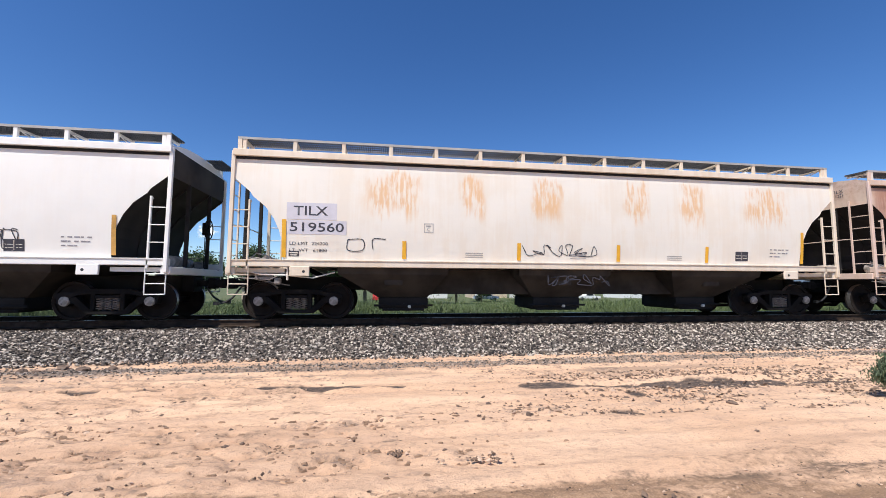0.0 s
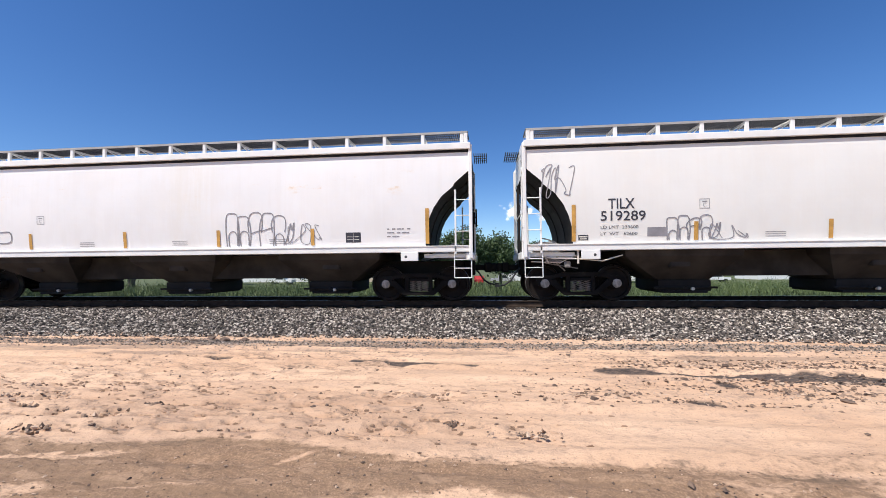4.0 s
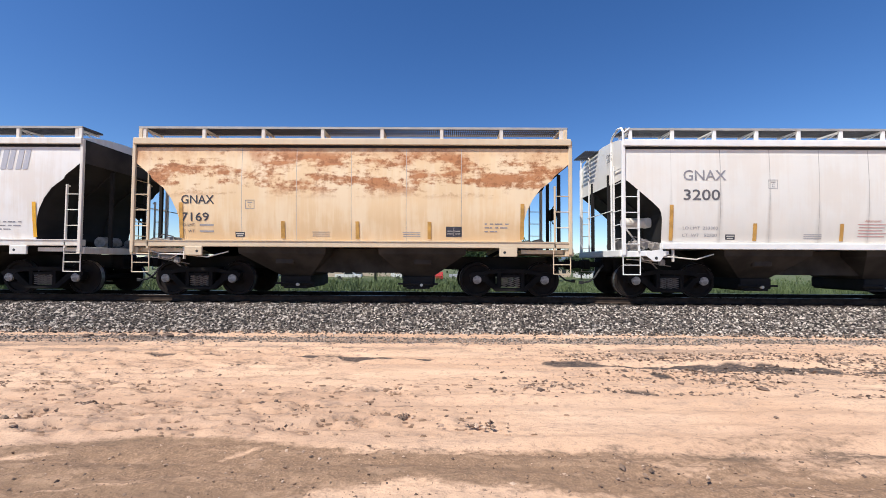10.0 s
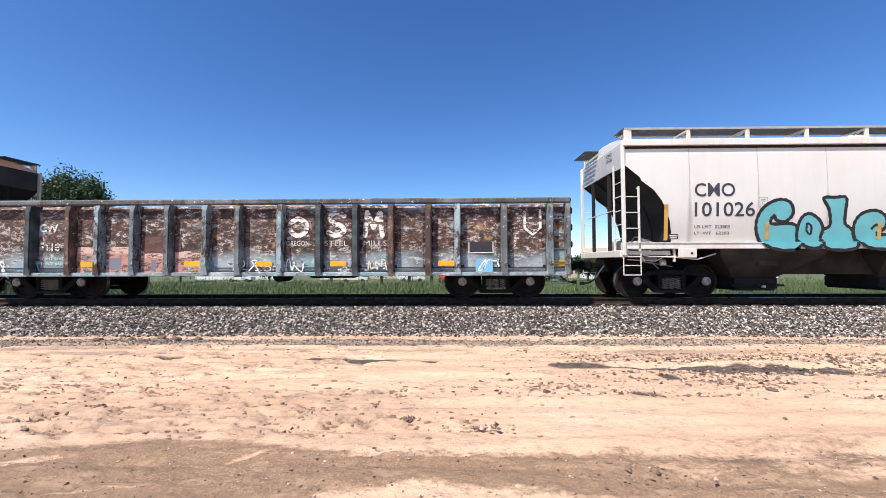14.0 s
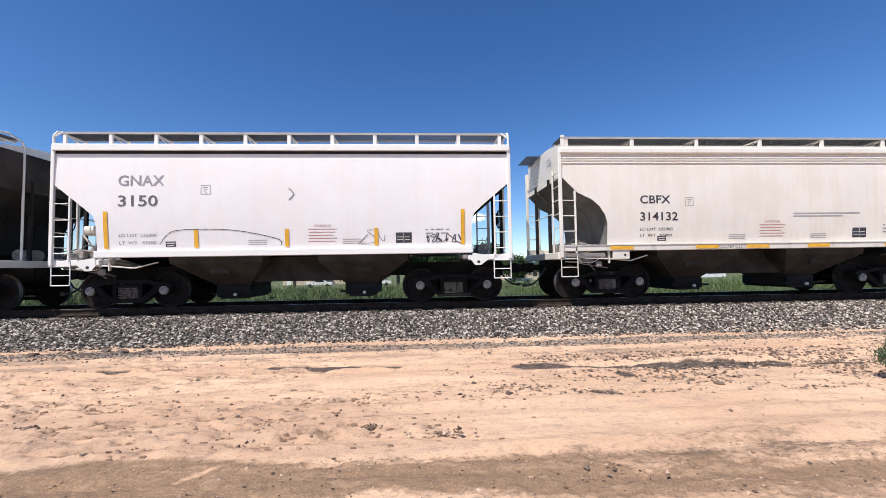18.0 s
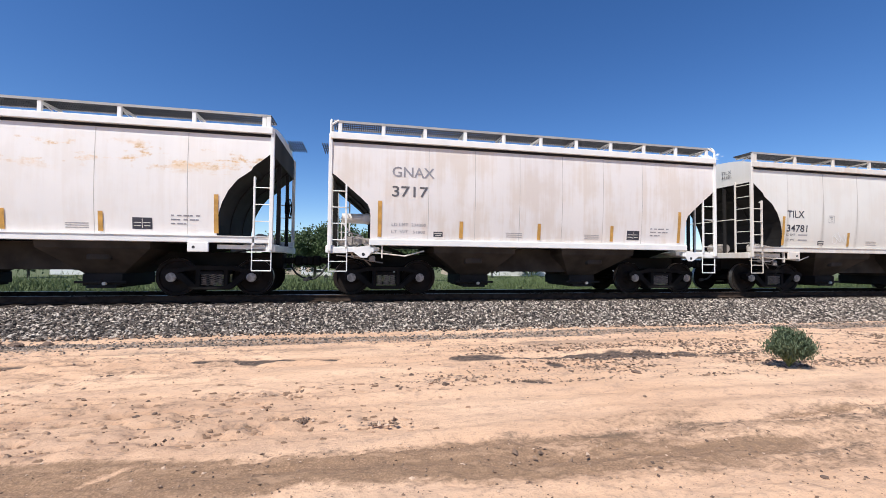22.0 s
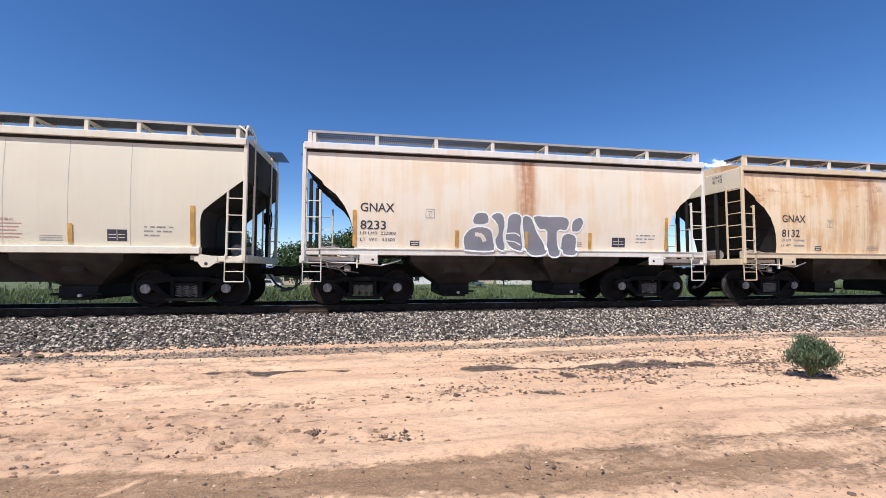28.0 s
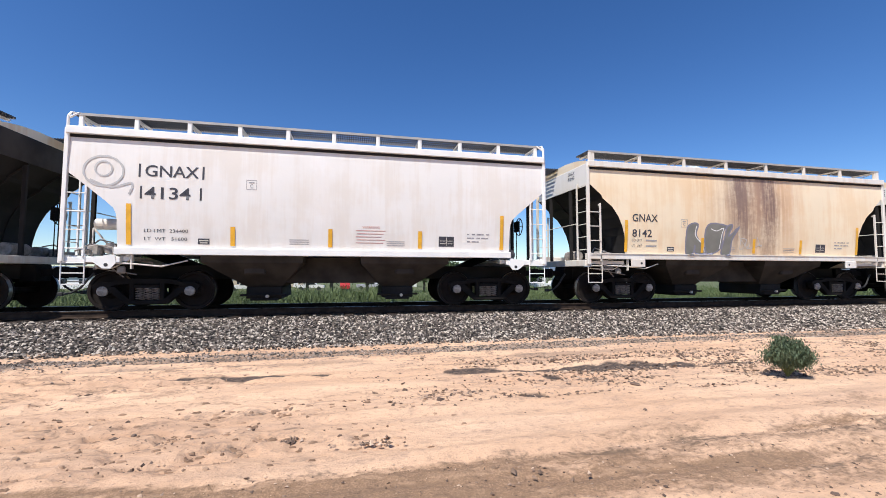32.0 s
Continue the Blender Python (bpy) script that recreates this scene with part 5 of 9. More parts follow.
def wheelset_mesh():
    """Two flanged wheels on an axle with the bearing caps that turn with them."""
    b = Build()
    b.lathe([(-0.99, 0.07), (0.99, 0.07)], 0, 0, 0, 12)
    for s in (-1, 1):
        pr = [(0.69, 0.10), (0.69, 0.38), (0.672, 0.43), (0.672, 0.475), (0.69, 0.483), (0.705, 0.462), (0.81, 0.455), (0.815, 0.445), (0.815, 0.385), (0.775, 0.37), (0.755, 0.2), (0.80, 0.13), (0.80, 0.07)]
        b.slot = 0
        b.lathe([(s * y, r) for y, r in pr], 0, 0, 0, 32)
        b.slot = 1
        b.lathe([(s * 0.707, 0.464), (s * 0.809, 0.457)], 0, 0, 0, 32)
        b.slot = 2
        b.lathe([(s * 1.06, 0.115), (s * 1.115, 0.11), (s * 1.125, 0.08), (s * 1.128, 0.0)], 0, 0, 0, 16)
        for k in range(3):
            a = k * 2.0944
            b.box(0.062 * math.cos(a) - 0.016, 0.062 * math.cos(a) + 0.016, *sorted((s * 1.12, s * 1.142)), 0.062 * math.sin(a) - 0.016, 0.062 * math.sin(a) + 0.016)
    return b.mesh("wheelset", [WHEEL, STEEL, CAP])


def side_frame_mesh(s):
    b = Build()
    y0, y1 = sorted((s * 0.94, s * 1.10))
    b.prism([(-1.10, 0.60), (-0.98, 0.66), (-0.72, 0.66), (-0.46, 0.74), (0.46, 0.74), (0.72, 0.66), (0.98, 0.66), (1.10, 0.60), (1.09, 0.52), (0.80, 0.54), (0.62, 0.60), (0.40, 0.63), (-0.40, 0.63), (-0.62, 0.60), (-0.80, 0.54), (-1.09, 0.52)], y0, y1)
    b.prism([(-0.84, 0.52), (-0.66, 0.56), (-0.33, 0.25), (-0.33, 0.17), (-0.42, 0.17)], y0, y1)
    b.prism([(0.84, 0.52), (0.42, 0.17), (0.33, 0.17), (0.33, 0.25), (0.66, 0.56)], y0, y1)
    b.box(-0.42, 0.42, y0, y1, 0.155, 0.245, 0.015)
    for x in (-0.36, 0.26):
        b.box(x, x + 0.10, y0, y1, 0.24, 0.66, 0.012)
    b.slot = 1
    for x in (-0.889, 0.889):
        b.lathe([(s * 0.93, 0.13), (s * 1.06, 0.13), (s * 1.075, 0.10), (s * 1.075, 0.0)], x, 0, 0.457, 14)
        b.slot = 0
        b.box(x - 0.17, x - 0.12, y0, y1, 0.40, 0.60, 0.01)
        b.box(x + 0.12, x + 0.17, y0, y1, 0.40, 0.60, 0.01)
        b.slot = 1
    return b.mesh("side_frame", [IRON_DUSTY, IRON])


def springs_mesh(s):
    b = Build()
    for cx in (-0.17, 0.0, 0.17):
        for cy in (0.98, 1.06):
            for k in range(5):
                z = 0.26 + k * 0.054
                pts = [(cx + 0.072 * math.cos(a * 1.0472), s * cy + 0.04 * math.sin(a * 1.0472), z + 0.009 * a) for a in range(7)]
                b.tube(pts, 0.014, 4)
    b.slot = 1
    b.box(-0.26, 0.26, *sorted((s * 0.96, s * 1.10)), 0.525, 0.60, 0.012)
    return b.mesh("spring_set", [plain("worn spring steel", (0.26, 0.215, 0.185), 0.6, 0.3, 0.5, 9), IRON_DUSTY])


def bolster_mesh():
    b = Build().box(-0.2, 0.2, -1.0, 1.0, 0.50, 0.72, 0.03).bar((-0.55, -0.72, 0.36), (-0.55, 0.72, 0.36), 0.04).bar((0.55, -0.72, 0.36), (0.55, 0.72, 0.36), 0.04)
    for x in (-0.42, 0.42):
        for y in (-0.75, 0.75):
            b.box(x - 0.05, x + 0.05, y - 0.06, y + 0.06, 0.3, 0.6, 0.02)
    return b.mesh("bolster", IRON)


AXLES = {1: [], -1: []}


def add_truck(car, x):
    truck = part("truck", kept("bolster", bolster_mesh), car, at=pose(x, 0, 0))
    truck.name = "truck"
    for s in (-1, 1):
        part("side_frame", kept(("frame", s), lambda: side_frame_mesh(s)), truck, "dusty cast steel side frame")
        part("spring_set", kept(("springs", s), lambda: springs_mesh(s)), truck)
    for e in (-1, 1):
        w = part("wheelset", kept("wheelset", wheelset_mesh), truck, "black wheels with bright treads and grey bearing caps", at=pose(0.889 * e, 0, 0.457))
        AXLES[e].append(w)
    return truck


# ---- lettering ----


def on_side(me, L, lift=0.007):
    """Lays a flat (u, v, 0) mesh on the near side: u from the left end, v over the rail."""
    for v in me.vertices:
        u, z = v.co.x, v.co.y
        v.co = (u - L / 2, -(side_at(z) + lift), z)
    me.update()
    return me


SKIN = {"deep": False, "low": 1.603}


def side_at(z):
    if z < (1.40 if SKIN["deep"] else 1.448):
        return SKIN["low"]
    return half_width(z)


def letters(text, u0, u1, z0, z1, mat, L, lift=0.007, fat=0.0, slant=0.0, keep=0.0):
    """Words set to fill a box on the car's side."""
    cu = bpy.data.curves.new("lettering", "FONT")
    cu.body, cu.fill_mode, cu.offset, cu.shear, cu.resolution_u = text, "FRONT", fat, slant, 3
    cu.dimensions = "2D"
    ob = bpy.data.objects.new("lettering", cu)
    scene.collection.objects.link(ob)
    me = bpy.data.meshes.new_from_object(ob)
    bpy.data.objects.remove(ob)
    bpy.data.curves.remove(cu)
    co = np.array([v.co for v in me.vertices])
    if not len(co):
        return me
    lo, hi = co.min(0), co.max(0)
    for v in me.vertices:
        v.co = (u0 + (v.co.x - lo[0]) / (hi[0] - lo[0]) * (u1 - u0), z0 + (v.co.y - lo[1]) / (hi[1] - lo[1]) * (z1 - z0), 0)
    me.materials.clear()
    me.materials.append(mat)
    me.name = "lettering"
    return on_side(me, L, lift)


def patch_mesh(rects, mat, L, lift=0.005):
    """Flat painted rectangles (u0, u1, z0, z1), cut in strips so that they follow the side."""
    b = Build()
    for u0, u1, z0, z1 in rects:
        n = max(1, math.ceil((z1 - z0) / 0.15))
        zs = [z0 + (z1 - z0) * k / n for k in range(n + 1)]
        b.sheet([[(u - L / 2, -(side_at(z) + lift), z) for u in (u0, u1)] for z in zs])
    return b.mesh("panel", mat)


def ribbon_mesh(lines, width, mat, L, lift=0.009):
    """Painted strokes along (u, z) lines."""
    b = Build()
    for pts in lines:
        rows = []
        for i, p in enumerate(pts):
            a, c = pts[max(0, i - 1)], pts[min(len(pts) - 1, i + 1)]
            dx, dz = c[0] - a[0], c[1] - a[1]
            d = math.hypot(dx, dz) or 1
            w = width * (0.75 + 0.5 * abs(math.sin(i * 1.7 + pts[0][0])))
            nx, nz = -dz / d * w / 2, dx / d * w / 2
            rows.append([(q[0] - L / 2, -(side_at(q[1]) + lift), q[1]) for q in ((p[0] - nx, p[1] - nz), (p[0] + nx, p[1] + nz))])
        b.sheet(rows)
    return b.mesh("strokes", mat)


def smooth_line(pts, n=7):
    out = []
    for i in range(len(pts) - 1):
        p0, p1, p2, p3 = pts[max(i - 1, 0)], pts[i], pts[i + 1], pts[min(i + 2, len(pts) - 1)]
        for k in range(n):
            t = k / n
            out.append(tuple(0.5 * (2 * p1[j] + (p2[j] - p0[j]) * t + (2 * p0[j] - 5 * p1[j] + 4 * p2[j] - p3[j]) * t * t + (3 * p1[j] - p0[j] - 3 * p2[j] + p3[j]) * t ** 3) for j in (0, 1)))
    return out + [pts[-1]]


def scrawl(u0, u1, z0, z1, seed, count=6):
    """Looping marker strokes that read as a hasty tag."""
    r = random.Random(seed)
    step_u = (u1 - u0) / count
    pts = []
    for k in range(count):
        c = u0 + (k + 0.5) * step_u
        for j in range(r.randint(3, 5)):
            pts.append((c + r.uniform(-0.6, 0.6) * step_u, r.uniform(z0, z1) if r.random() < 0.6 else r.choice((z0 + 0.1 * (z1 - z0), z1 - 0.15 * (z1 - z0)))))
    return [smooth_line(pts, 5)]


def throwup(u0, u1, z0, z1, n, seed):
    """Outlines of tall rounded balloon letters that lean on one another, with a pointed tail."""
    r = random.Random(seed)
    lines = []
    w, h = (u1 - u0) / (n + 0.8), z1 - z0
    for k in range(n):
        a, c = u0 + k * w - 0.04 * w, u0 + (k + 1) * w + 0.10 * w
        top, lean = z1 - r.uniform(0, 0.14) * h, r.uniform(-0.12, 0.12) * w
        foot = z0 + r.choice((0.0, 0.0, 0.0, 0.4)) * h
        lines.append(smooth_line([(a + lean, foot), (a - 0.06 * w + lean, foot + 0.5 * (top - foot)), (a + 0.12 * w - lean, top - 0.06 * h), ((a + c) / 2 - lean, top), (c - 0.12 * w - lean, top - 0.07 * h), (c, foot + 0.45 * (top - foot)), (c - 0.1 * w, foot)], 5))
        m = z0 + r.uniform(0.35, 0.55) * h
        lines.append(smooth_line([(a + 0.25 * w, z0), (a + 0.22 * w, m - 0.12 * h), ((a + c) / 2, m), (c - 0.22 * w, m - 0.1 * h), (c - 0.2 * w, z0 + 0.02 * h)] if r.random() < 0.6 else [(a + 0.1 * w, m), ((a + c) / 2, m + 0.06 * h), (c - 0.1 * w, m + 0.1 * h)], 5))
    e = u0 + n * w
    lines.append(smooth_line([(e, z0 + 0.05 * h), (e + 0.35 * w, z0 + 0.4 * h), (e + 0.5 * w, z0 + 0.65 * h), (e + 0.6 * w, z0 + 0.45 * h), (u1, z0 + 0.68 * h), (e + 0.7 * w, z0 + 0.3 * h), (e + 0.45 * w, z0 + 0.12 * h), (e, z0 + 0.04 * h)], 4))
    return lines


STROKES = {
    "C": [[(0.9, 0.8), (0.6, 1), (0.2, 0.85), (0.08, 0.45), (0.3, 0.06), (0.65, 0), (0.92, 0.2)]],
    "E": [[(0.2, 0.5), (0.85, 0.56), (0.82, 0.86), (0.5, 1), (0.16, 0.75), (0.1, 0.38), (0.35, 0.04), (0.9, 0.1)]],
    "e": [[(0.2, 0.42), (0.82, 0.48), (0.75, 0.8), (0.45, 0.85), (0.14, 0.6), (0.12, 0.28), (0.4, 0.02), (0.92, 0.12)]],
    "o": [[(0.5, 0.75), (0.15, 0.55), (0.15, 0.2), (0.5, 0.0), (0.85, 0.2), (0.85, 0.55), (0.5, 0.75)]],
    "l": [[(0.3, 1.0), (0.6, 1.0), (0.55, 0.5), (0.5, 0.05), (0.8, 0.05)]],
    "K": [[(0.18, 0), (0.18, 1)], [(0.85, 1), (0.25, 0.5)], [(0.25, 0.5), (0.85, 0)]],
    "M": [[(0.1, 0), (0.2, 1)], [(0.2, 1), (0.5, 0.35)], [(0.5, 0.35), (0.8, 1)], [(0.8, 1), (0.9, 0)]],
    "N": [[(0.15, 0), (0.15, 1)], [(0.15, 1), (0.85, 0.02)], [(0.85, 0), (0.85, 1)]],
    "S": [[(0.85, 0.85), (0.5, 1), (0.18, 0.8), (0.35, 0.56), (0.7, 0.42), (0.85, 0.2), (0.5, 0), (0.12, 0.14)]],
    "U": [[(0.15, 1), (0.15, 0.3), (0.5, 0), (0.85, 0.3), (0.85, 1)]]}


def brush_mesh(lines, width, mat, L, lift):
    """Strokes of even width with round ends."""
    b = Build()
    up = 0.0
    for pts in lines:
        rows = []
        for i, p in enumerate(pts):
            a, c = pts[max(0, i - 1)], pts[min(len(pts) - 1, i + 1)]
            dx, dz = c[0] - a[0], c[1] - a[1]
            d = math.hypot(dx, dz) or 1
            nx, nz = -dz / d * width / 2, dx / d * width / 2
            rows.append([(q[0] - L / 2, -(side_at(q[1]) + lift + up), q[1]) for q in ((p[0] - nx, p[1] - nz), p, (p[0] + nx, p[1] + nz))])
        b.sheet(rows)
        for e in (pts[0], pts[-1]):
            up += 0.00025
            rim = [(e[0] + width / 2 * math.cos(k * 0.5236), e[1] + width / 2 * math.sin(k * 0.5236)) for k in range(12)]
            b.add([(x - L / 2, -(side_at(z) + lift + up), z) for x, z in rim], [tuple(range(12))])
        up += 0.0003
    return b.mesh("strokes", mat)


def fill_mesh(pts, mat, L, lift):
    """A flat painted shape cut in level strips, so that it follows the side down over the sill."""
    bm = bmesh.new()
    bm.faces.new([bm.verts.new((u, z, 0)) for u, z in pts])
    bmesh.ops.triangulate(bm, faces=bm.faces[:])
    for z in (1.398, 1.402, 1.447, 1.4485, 1.6, 1.75, 1.9, 2.05, 2.2, 2.35, 2.5, 2.7, 2.9, 3.1, 3.3, 3.5):
        bmesh.ops.bisect_plane(bm, geom=bm.verts[:] + bm.edges[:] + bm.faces[:], plane_co=(0, z, 0), plane_no=(0, 1, 0), dist=0.0001)
    me = bpy.data.meshes.new("painted_shape")
    bm.to_mesh(me)
    bm.free()
    me.materials.append(mat)
    return on_side(me, L, lift)


def closed(pts, soft, n=5):
    if not soft:
        return list(pts)
    m = len(pts)
    ringed = smooth_line([pts[(i - 1) % m] for i in range(m + 3)], n)
    return ringed[n:n * (m + 1)]


def drawn(place, rim, shapes, lines=(), soft=True, thick=0.035, halo=None, wide=0.09, label="painted graffiti letter"):
    """Painted letters by their outlines; place gives an origin across, its distance along the car, the sill's level and the scale."""
    ox, ou, oy, k = place

    def put(p):
        return (ou + (p[0] - ox) * k, max(1.288 if not SKIN["deep"] else 0.93, 1.44 + (oy - p[1]) * k))

    def draw(car, L):
        for i, (fill, pts) in enumerate(shapes):
            edge = closed([put(p) for p in pts], soft)
            loop = edge + edge[:2]
            up = 0.0078 + 0.0004 * i
            if halo:
                part("graffiti_halo", ribbon_mesh([loop], wide, halo, L, 0.0062), car)
            body = part("graffiti_letter", fill_mesh(edge, SPRAY[fill], L, up), car, label)
            part("letter_rim", ribbon_mesh([loop], thick, rim, L, up + 0.0002), body)
        for mat, width, pts in lines:
            part("graffiti_line", ribbon_mesh([smooth_line([put(p) for p in pts], 5)], width, mat, L, 0.0086 + 0.0004 * len(shapes)), car)
    return draw


# ---- freight cars ----


TRAIN = []


def add_standard_marks(car, L, spec):
    """Tape, stencils, placards and the boxed letter that every hopper carries."""
    lo = 1.50
    us = spec.get("tape", [1.25, 3.36, 5.54, 7.74, L - 1.25] if spec.get("sill") == "cut" else [1.25, 3.85, 5.75, 7.58, L - 1.25])
    tape = spec.get("tape_mat", REFLECT_OLD)
    for i, u in enumerate(us):
        end = i in (0, len(us) - 1)
        part("reflector", patch_mesh([(u - 0.048, u + 0.048, lo, lo + (0.9 if end else 0.44))], tape, L, 0.0145), car, "strip of yellow reflective tape")
    ink = spec.get("ink", STENCIL)
    marks = spec.get("marks")
    if marks:
        for k, (text, u0, u1, z0, z1) in enumerate(marks):
            part("reporting_mark" if k == 0 else "car_number", letters(text, u0, u1, z0, z1, ink if k == 0 else spec.get("ink2", ink), L, fat=0.010), car)
        u0 = marks[-1][1]
        load = spec.get("load")
        big = marks[0][3] > 2.9
        zl = (1.78, 1.60) if big or spec.get("sill") == "deep" else (1.80, 1.64)
        if load:
            tagged(part("load_limit", letters("LD LMT  " + load[0], u0, u0 + 0.88, zl[0], zl[0] + 0.075, ink, L), car), kind="stuff")
            tagged(part("light_weight", letters("LT  WT   " + load[1], u0, u0 + 0.86, zl[1], zl[1] + 0.075, ink, L), car), kind="stuff")
        else:
            tagged(part("load_limit", letters("LD LMT", u0, u0 + 0.34, zl[0], zl[0] + 0.07, STENCIL_MID, L), car), kind="stuff")
            tagged(part("light_weight", letters("LT  WT", u0, u0 + 0.33, zl[1], zl[1] + 0.07, STENCIL_MID, L), car), kind="stuff")
            for z in zl:
                part("load_bar", patch_mesh([(u0 + 0.46, u0 + 0.82, z + 0.01, z + 0.055)], GREY_BARS, L), car)
        c = spec.get("plate", (u0 + 1.75, 2.36 if not big else 2.83))
        q = 0.115
        frame_in = [(c[0] - q, c[0] + q, c[1] + q - 0.012, c[1] + q), (c[0] - q, c[0] + q, c[1] - q, c[1] - q + 0.012), (c[0] - q, c[0] - q + 0.012, c[1] - q, c[1] + q), (c[0] + q - 0.012, c[0] + q, c[1] - q, c[1] + q), (c[0] - 0.06, c[0] + 0.06, c[1] + 0.04, c[1] + 0.065)]
        if c[0] < L:
            part("plate_box", patch_mesh(frame_in, GREY_BARS, L), car)
            part("plate_letter", letters("C", c[0] - 0.035, c[0] + 0.035, c[1] - 0.075, c[1] + 0.015, GREY_BARS, L), car)
    u = spec.get("placard", L - 2.75)
    if u < L:
        part("placard", patch_mesh([(u - 0.2, u + 0.2, 1.56, 1.82)], STENCIL, L), car, "black test stencil with white lines")
        part("placard_lines", patch_mesh([(u - 0.17, u - 0.02, 1.70, 1.715), (u + 0.02, u + 0.16, 1.70, 1.715), (u - 0.17, u - 0.02, 1.63, 1.645), (u - 0.006, u + 0.006, 1.58, 1.8), (u + 0.03, u + 0.16, 1.63, 1.645)], STENCIL_WHITE, L, 0.008), car)
    v = L - 2.2
    tagged(part("dimension_stencil", patch_mesh([(v + (k % 5) * 0.13, v + (k % 5) * 0.13 + 0.06 + 0.03 * (k * 7 % 3), 1.875 - (k // 5) * 0.095, 1.905 - (k // 5) * 0.095) for k in range(13)], STENCIL_FADED, L), car), kind="stuff")
    q = spec.get("lube", 2.75 if L < 14 else 1.45)
    z = 1.04 if spec.get("sill") == "deep" else 1.53
    q = 2.45 if spec.get("sill") == "deep" else q
    part("consignment_box", patch_mesh([(q - 0.12, q + 0.12, z, z + 0.13)], STENCIL, L), car)
    part("consignment_bars", patch_mesh([(q - 0.10, q + 0.10, z + 0.07, z + 0.10), (q - 0.08, q + 0.08, z + 0.02, z + 0.045)], STENCIL_WHITE, L, 0.008), car)
    for g, u in enumerate(spec.get("notes", (4.6, 6.9))):
        part("instruction_stencil", patch_mesh([(u, u + 0.45, 1.66 - 0.05 * k, 1.675 - 0.05 * k) for k in range(3)], GREY_BARS, L), car)
    if spec.get("warning"):
        u = spec["warning"]
        part("warning_stencil", letters("WARNING", u, u + 0.42, 1.98, 2.04, STENCIL_RED, L), car)
        part("warning_lines", patch_mesh([(u - 0.15 + 0.02 * (k % 2), u + 0.57 - 0.05 * (k % 3), 1.915 - 0.075 * k, 1.932 - 0.075 * k) for k in range(5)], STENCIL_RED, L), car)


# flow cars' slope sheets catch more light; it is put into this grey
SLOPE_PALE = plain("lit grey slope paint", (0.20, 0.19, 0.18), 0.8, 0, 0.4, 1.5, shine=0.2)


def hopper(k, L, label, skin, cut="round", sill="plain", stepped=False, bays=2, posts=1.5, seams=(), trim=None, wall=None, bent=False, spec=None, under=None):
    """A covered hopper car with all its parts; k is its place in the train."""
    spec = spec or {}
    spec["sill"] = sill
    SKIN["deep"], SKIN["low"] = sill == "deep", 1.622 if sill == "plain" else 1.603
    car = thing("hopper_car", label, "hopper car", None, "cars of the freight train")
    trim = trim or WHITE
    under = under or UNDER
    sm = tuple(L * i / seams for i in range(1, seams)) if seams else ()
    part("body", kept(("body", L, cut, seams), lambda: body_mesh(L, cut, sm, 0)), car, skin=skin)
    for s in (-1, 1):
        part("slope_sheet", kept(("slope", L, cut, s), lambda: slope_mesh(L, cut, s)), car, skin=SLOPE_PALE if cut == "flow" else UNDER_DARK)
        chord = part("top_chord", kept(("chord", L, s, stepped), lambda: chord_mesh(L, s, stepped)), car, skin=trim)
        if not stepped:
            # dark strip that draws the shadow line under the chord's overhang
            part("eave_gap", kept(("eave_line", L, s), lambda: Build().box(-L / 2 + 0.05, L / 2 - 0.05, *sorted((s * 1.57, s * 1.602)), 3.815, 3.879).mesh("eave_gap", UNDER_DARK)), chord)
        for i in range(3 if stepped else 0):
            part("side_ledge", kept(("ledge", L, s), lambda: ledge_mesh(L, s)), chord, at=pose(0, 0, 0.065 * i - 0.03), skin=trim)
        part("side_sill", kept(("sill", L, s, sill), lambda: sill_mesh(L, s, sill)), car, skin=trim)
    if sm:
        tagged(part("weld_seam", kept(("weld", L, cut, seams), lambda: seam_mesh(L, sm, CUTS[cut][-1][1] + 0.02)), car), kind="stuff")
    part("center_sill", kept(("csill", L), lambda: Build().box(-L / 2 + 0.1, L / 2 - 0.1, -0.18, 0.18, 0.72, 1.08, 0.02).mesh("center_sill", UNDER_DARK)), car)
    if bays == 2:
        top0, top1, low0, low1 = (2.95, 4.80, 3.45, 4.30) if sill == "deep" else (2.65, 4.92, 3.53, 4.32)
        lay = [(top0 - L / 2, top1 - L / 2, low0 - L / 2, low1 - L / 2), (L / 2 - top1, L / 2 - top0, L / 2 - low1, L / 2 - low0)]
    elif L == LONG:
        lay = [(p - L / 2, q - L / 2, v - L / 2, w - L / 2) for p, q, v, w in ((2.45, 5.18, 3.47, 4.72), (7.03, 9.61, 7.66, 8.98), (11.39, 14.18, 12.0, 13.22))]
    else:
        inner = L - 5.0
        lay = []
        for i in range(bays):
            p, q = -inner / 2 + inner * i / bays + 0.75 * (i > 0), -inner / 2 + inner * (i + 1) / bays - 0.75 * (i < bays - 1)
            m = (p + q) / 2
            lay.append((p, q, m - 0.55, m + 0.55))
    for i, (left, right) in enumerate(zip(lay, lay[1:])):
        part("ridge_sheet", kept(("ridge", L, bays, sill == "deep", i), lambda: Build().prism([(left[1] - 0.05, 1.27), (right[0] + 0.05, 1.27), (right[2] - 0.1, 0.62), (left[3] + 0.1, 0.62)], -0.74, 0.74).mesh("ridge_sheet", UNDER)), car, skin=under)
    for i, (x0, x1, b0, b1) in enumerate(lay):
        bay = part("hopper_bay", kept(("bay", L, bays, sill == "deep", i), lambda: bay_mesh(x0, x1, b0, b1)), car, "discharge hopper with grime and the shade of the sill in its colour", skin=under)
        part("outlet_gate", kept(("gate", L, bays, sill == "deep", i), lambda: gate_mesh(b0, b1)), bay)
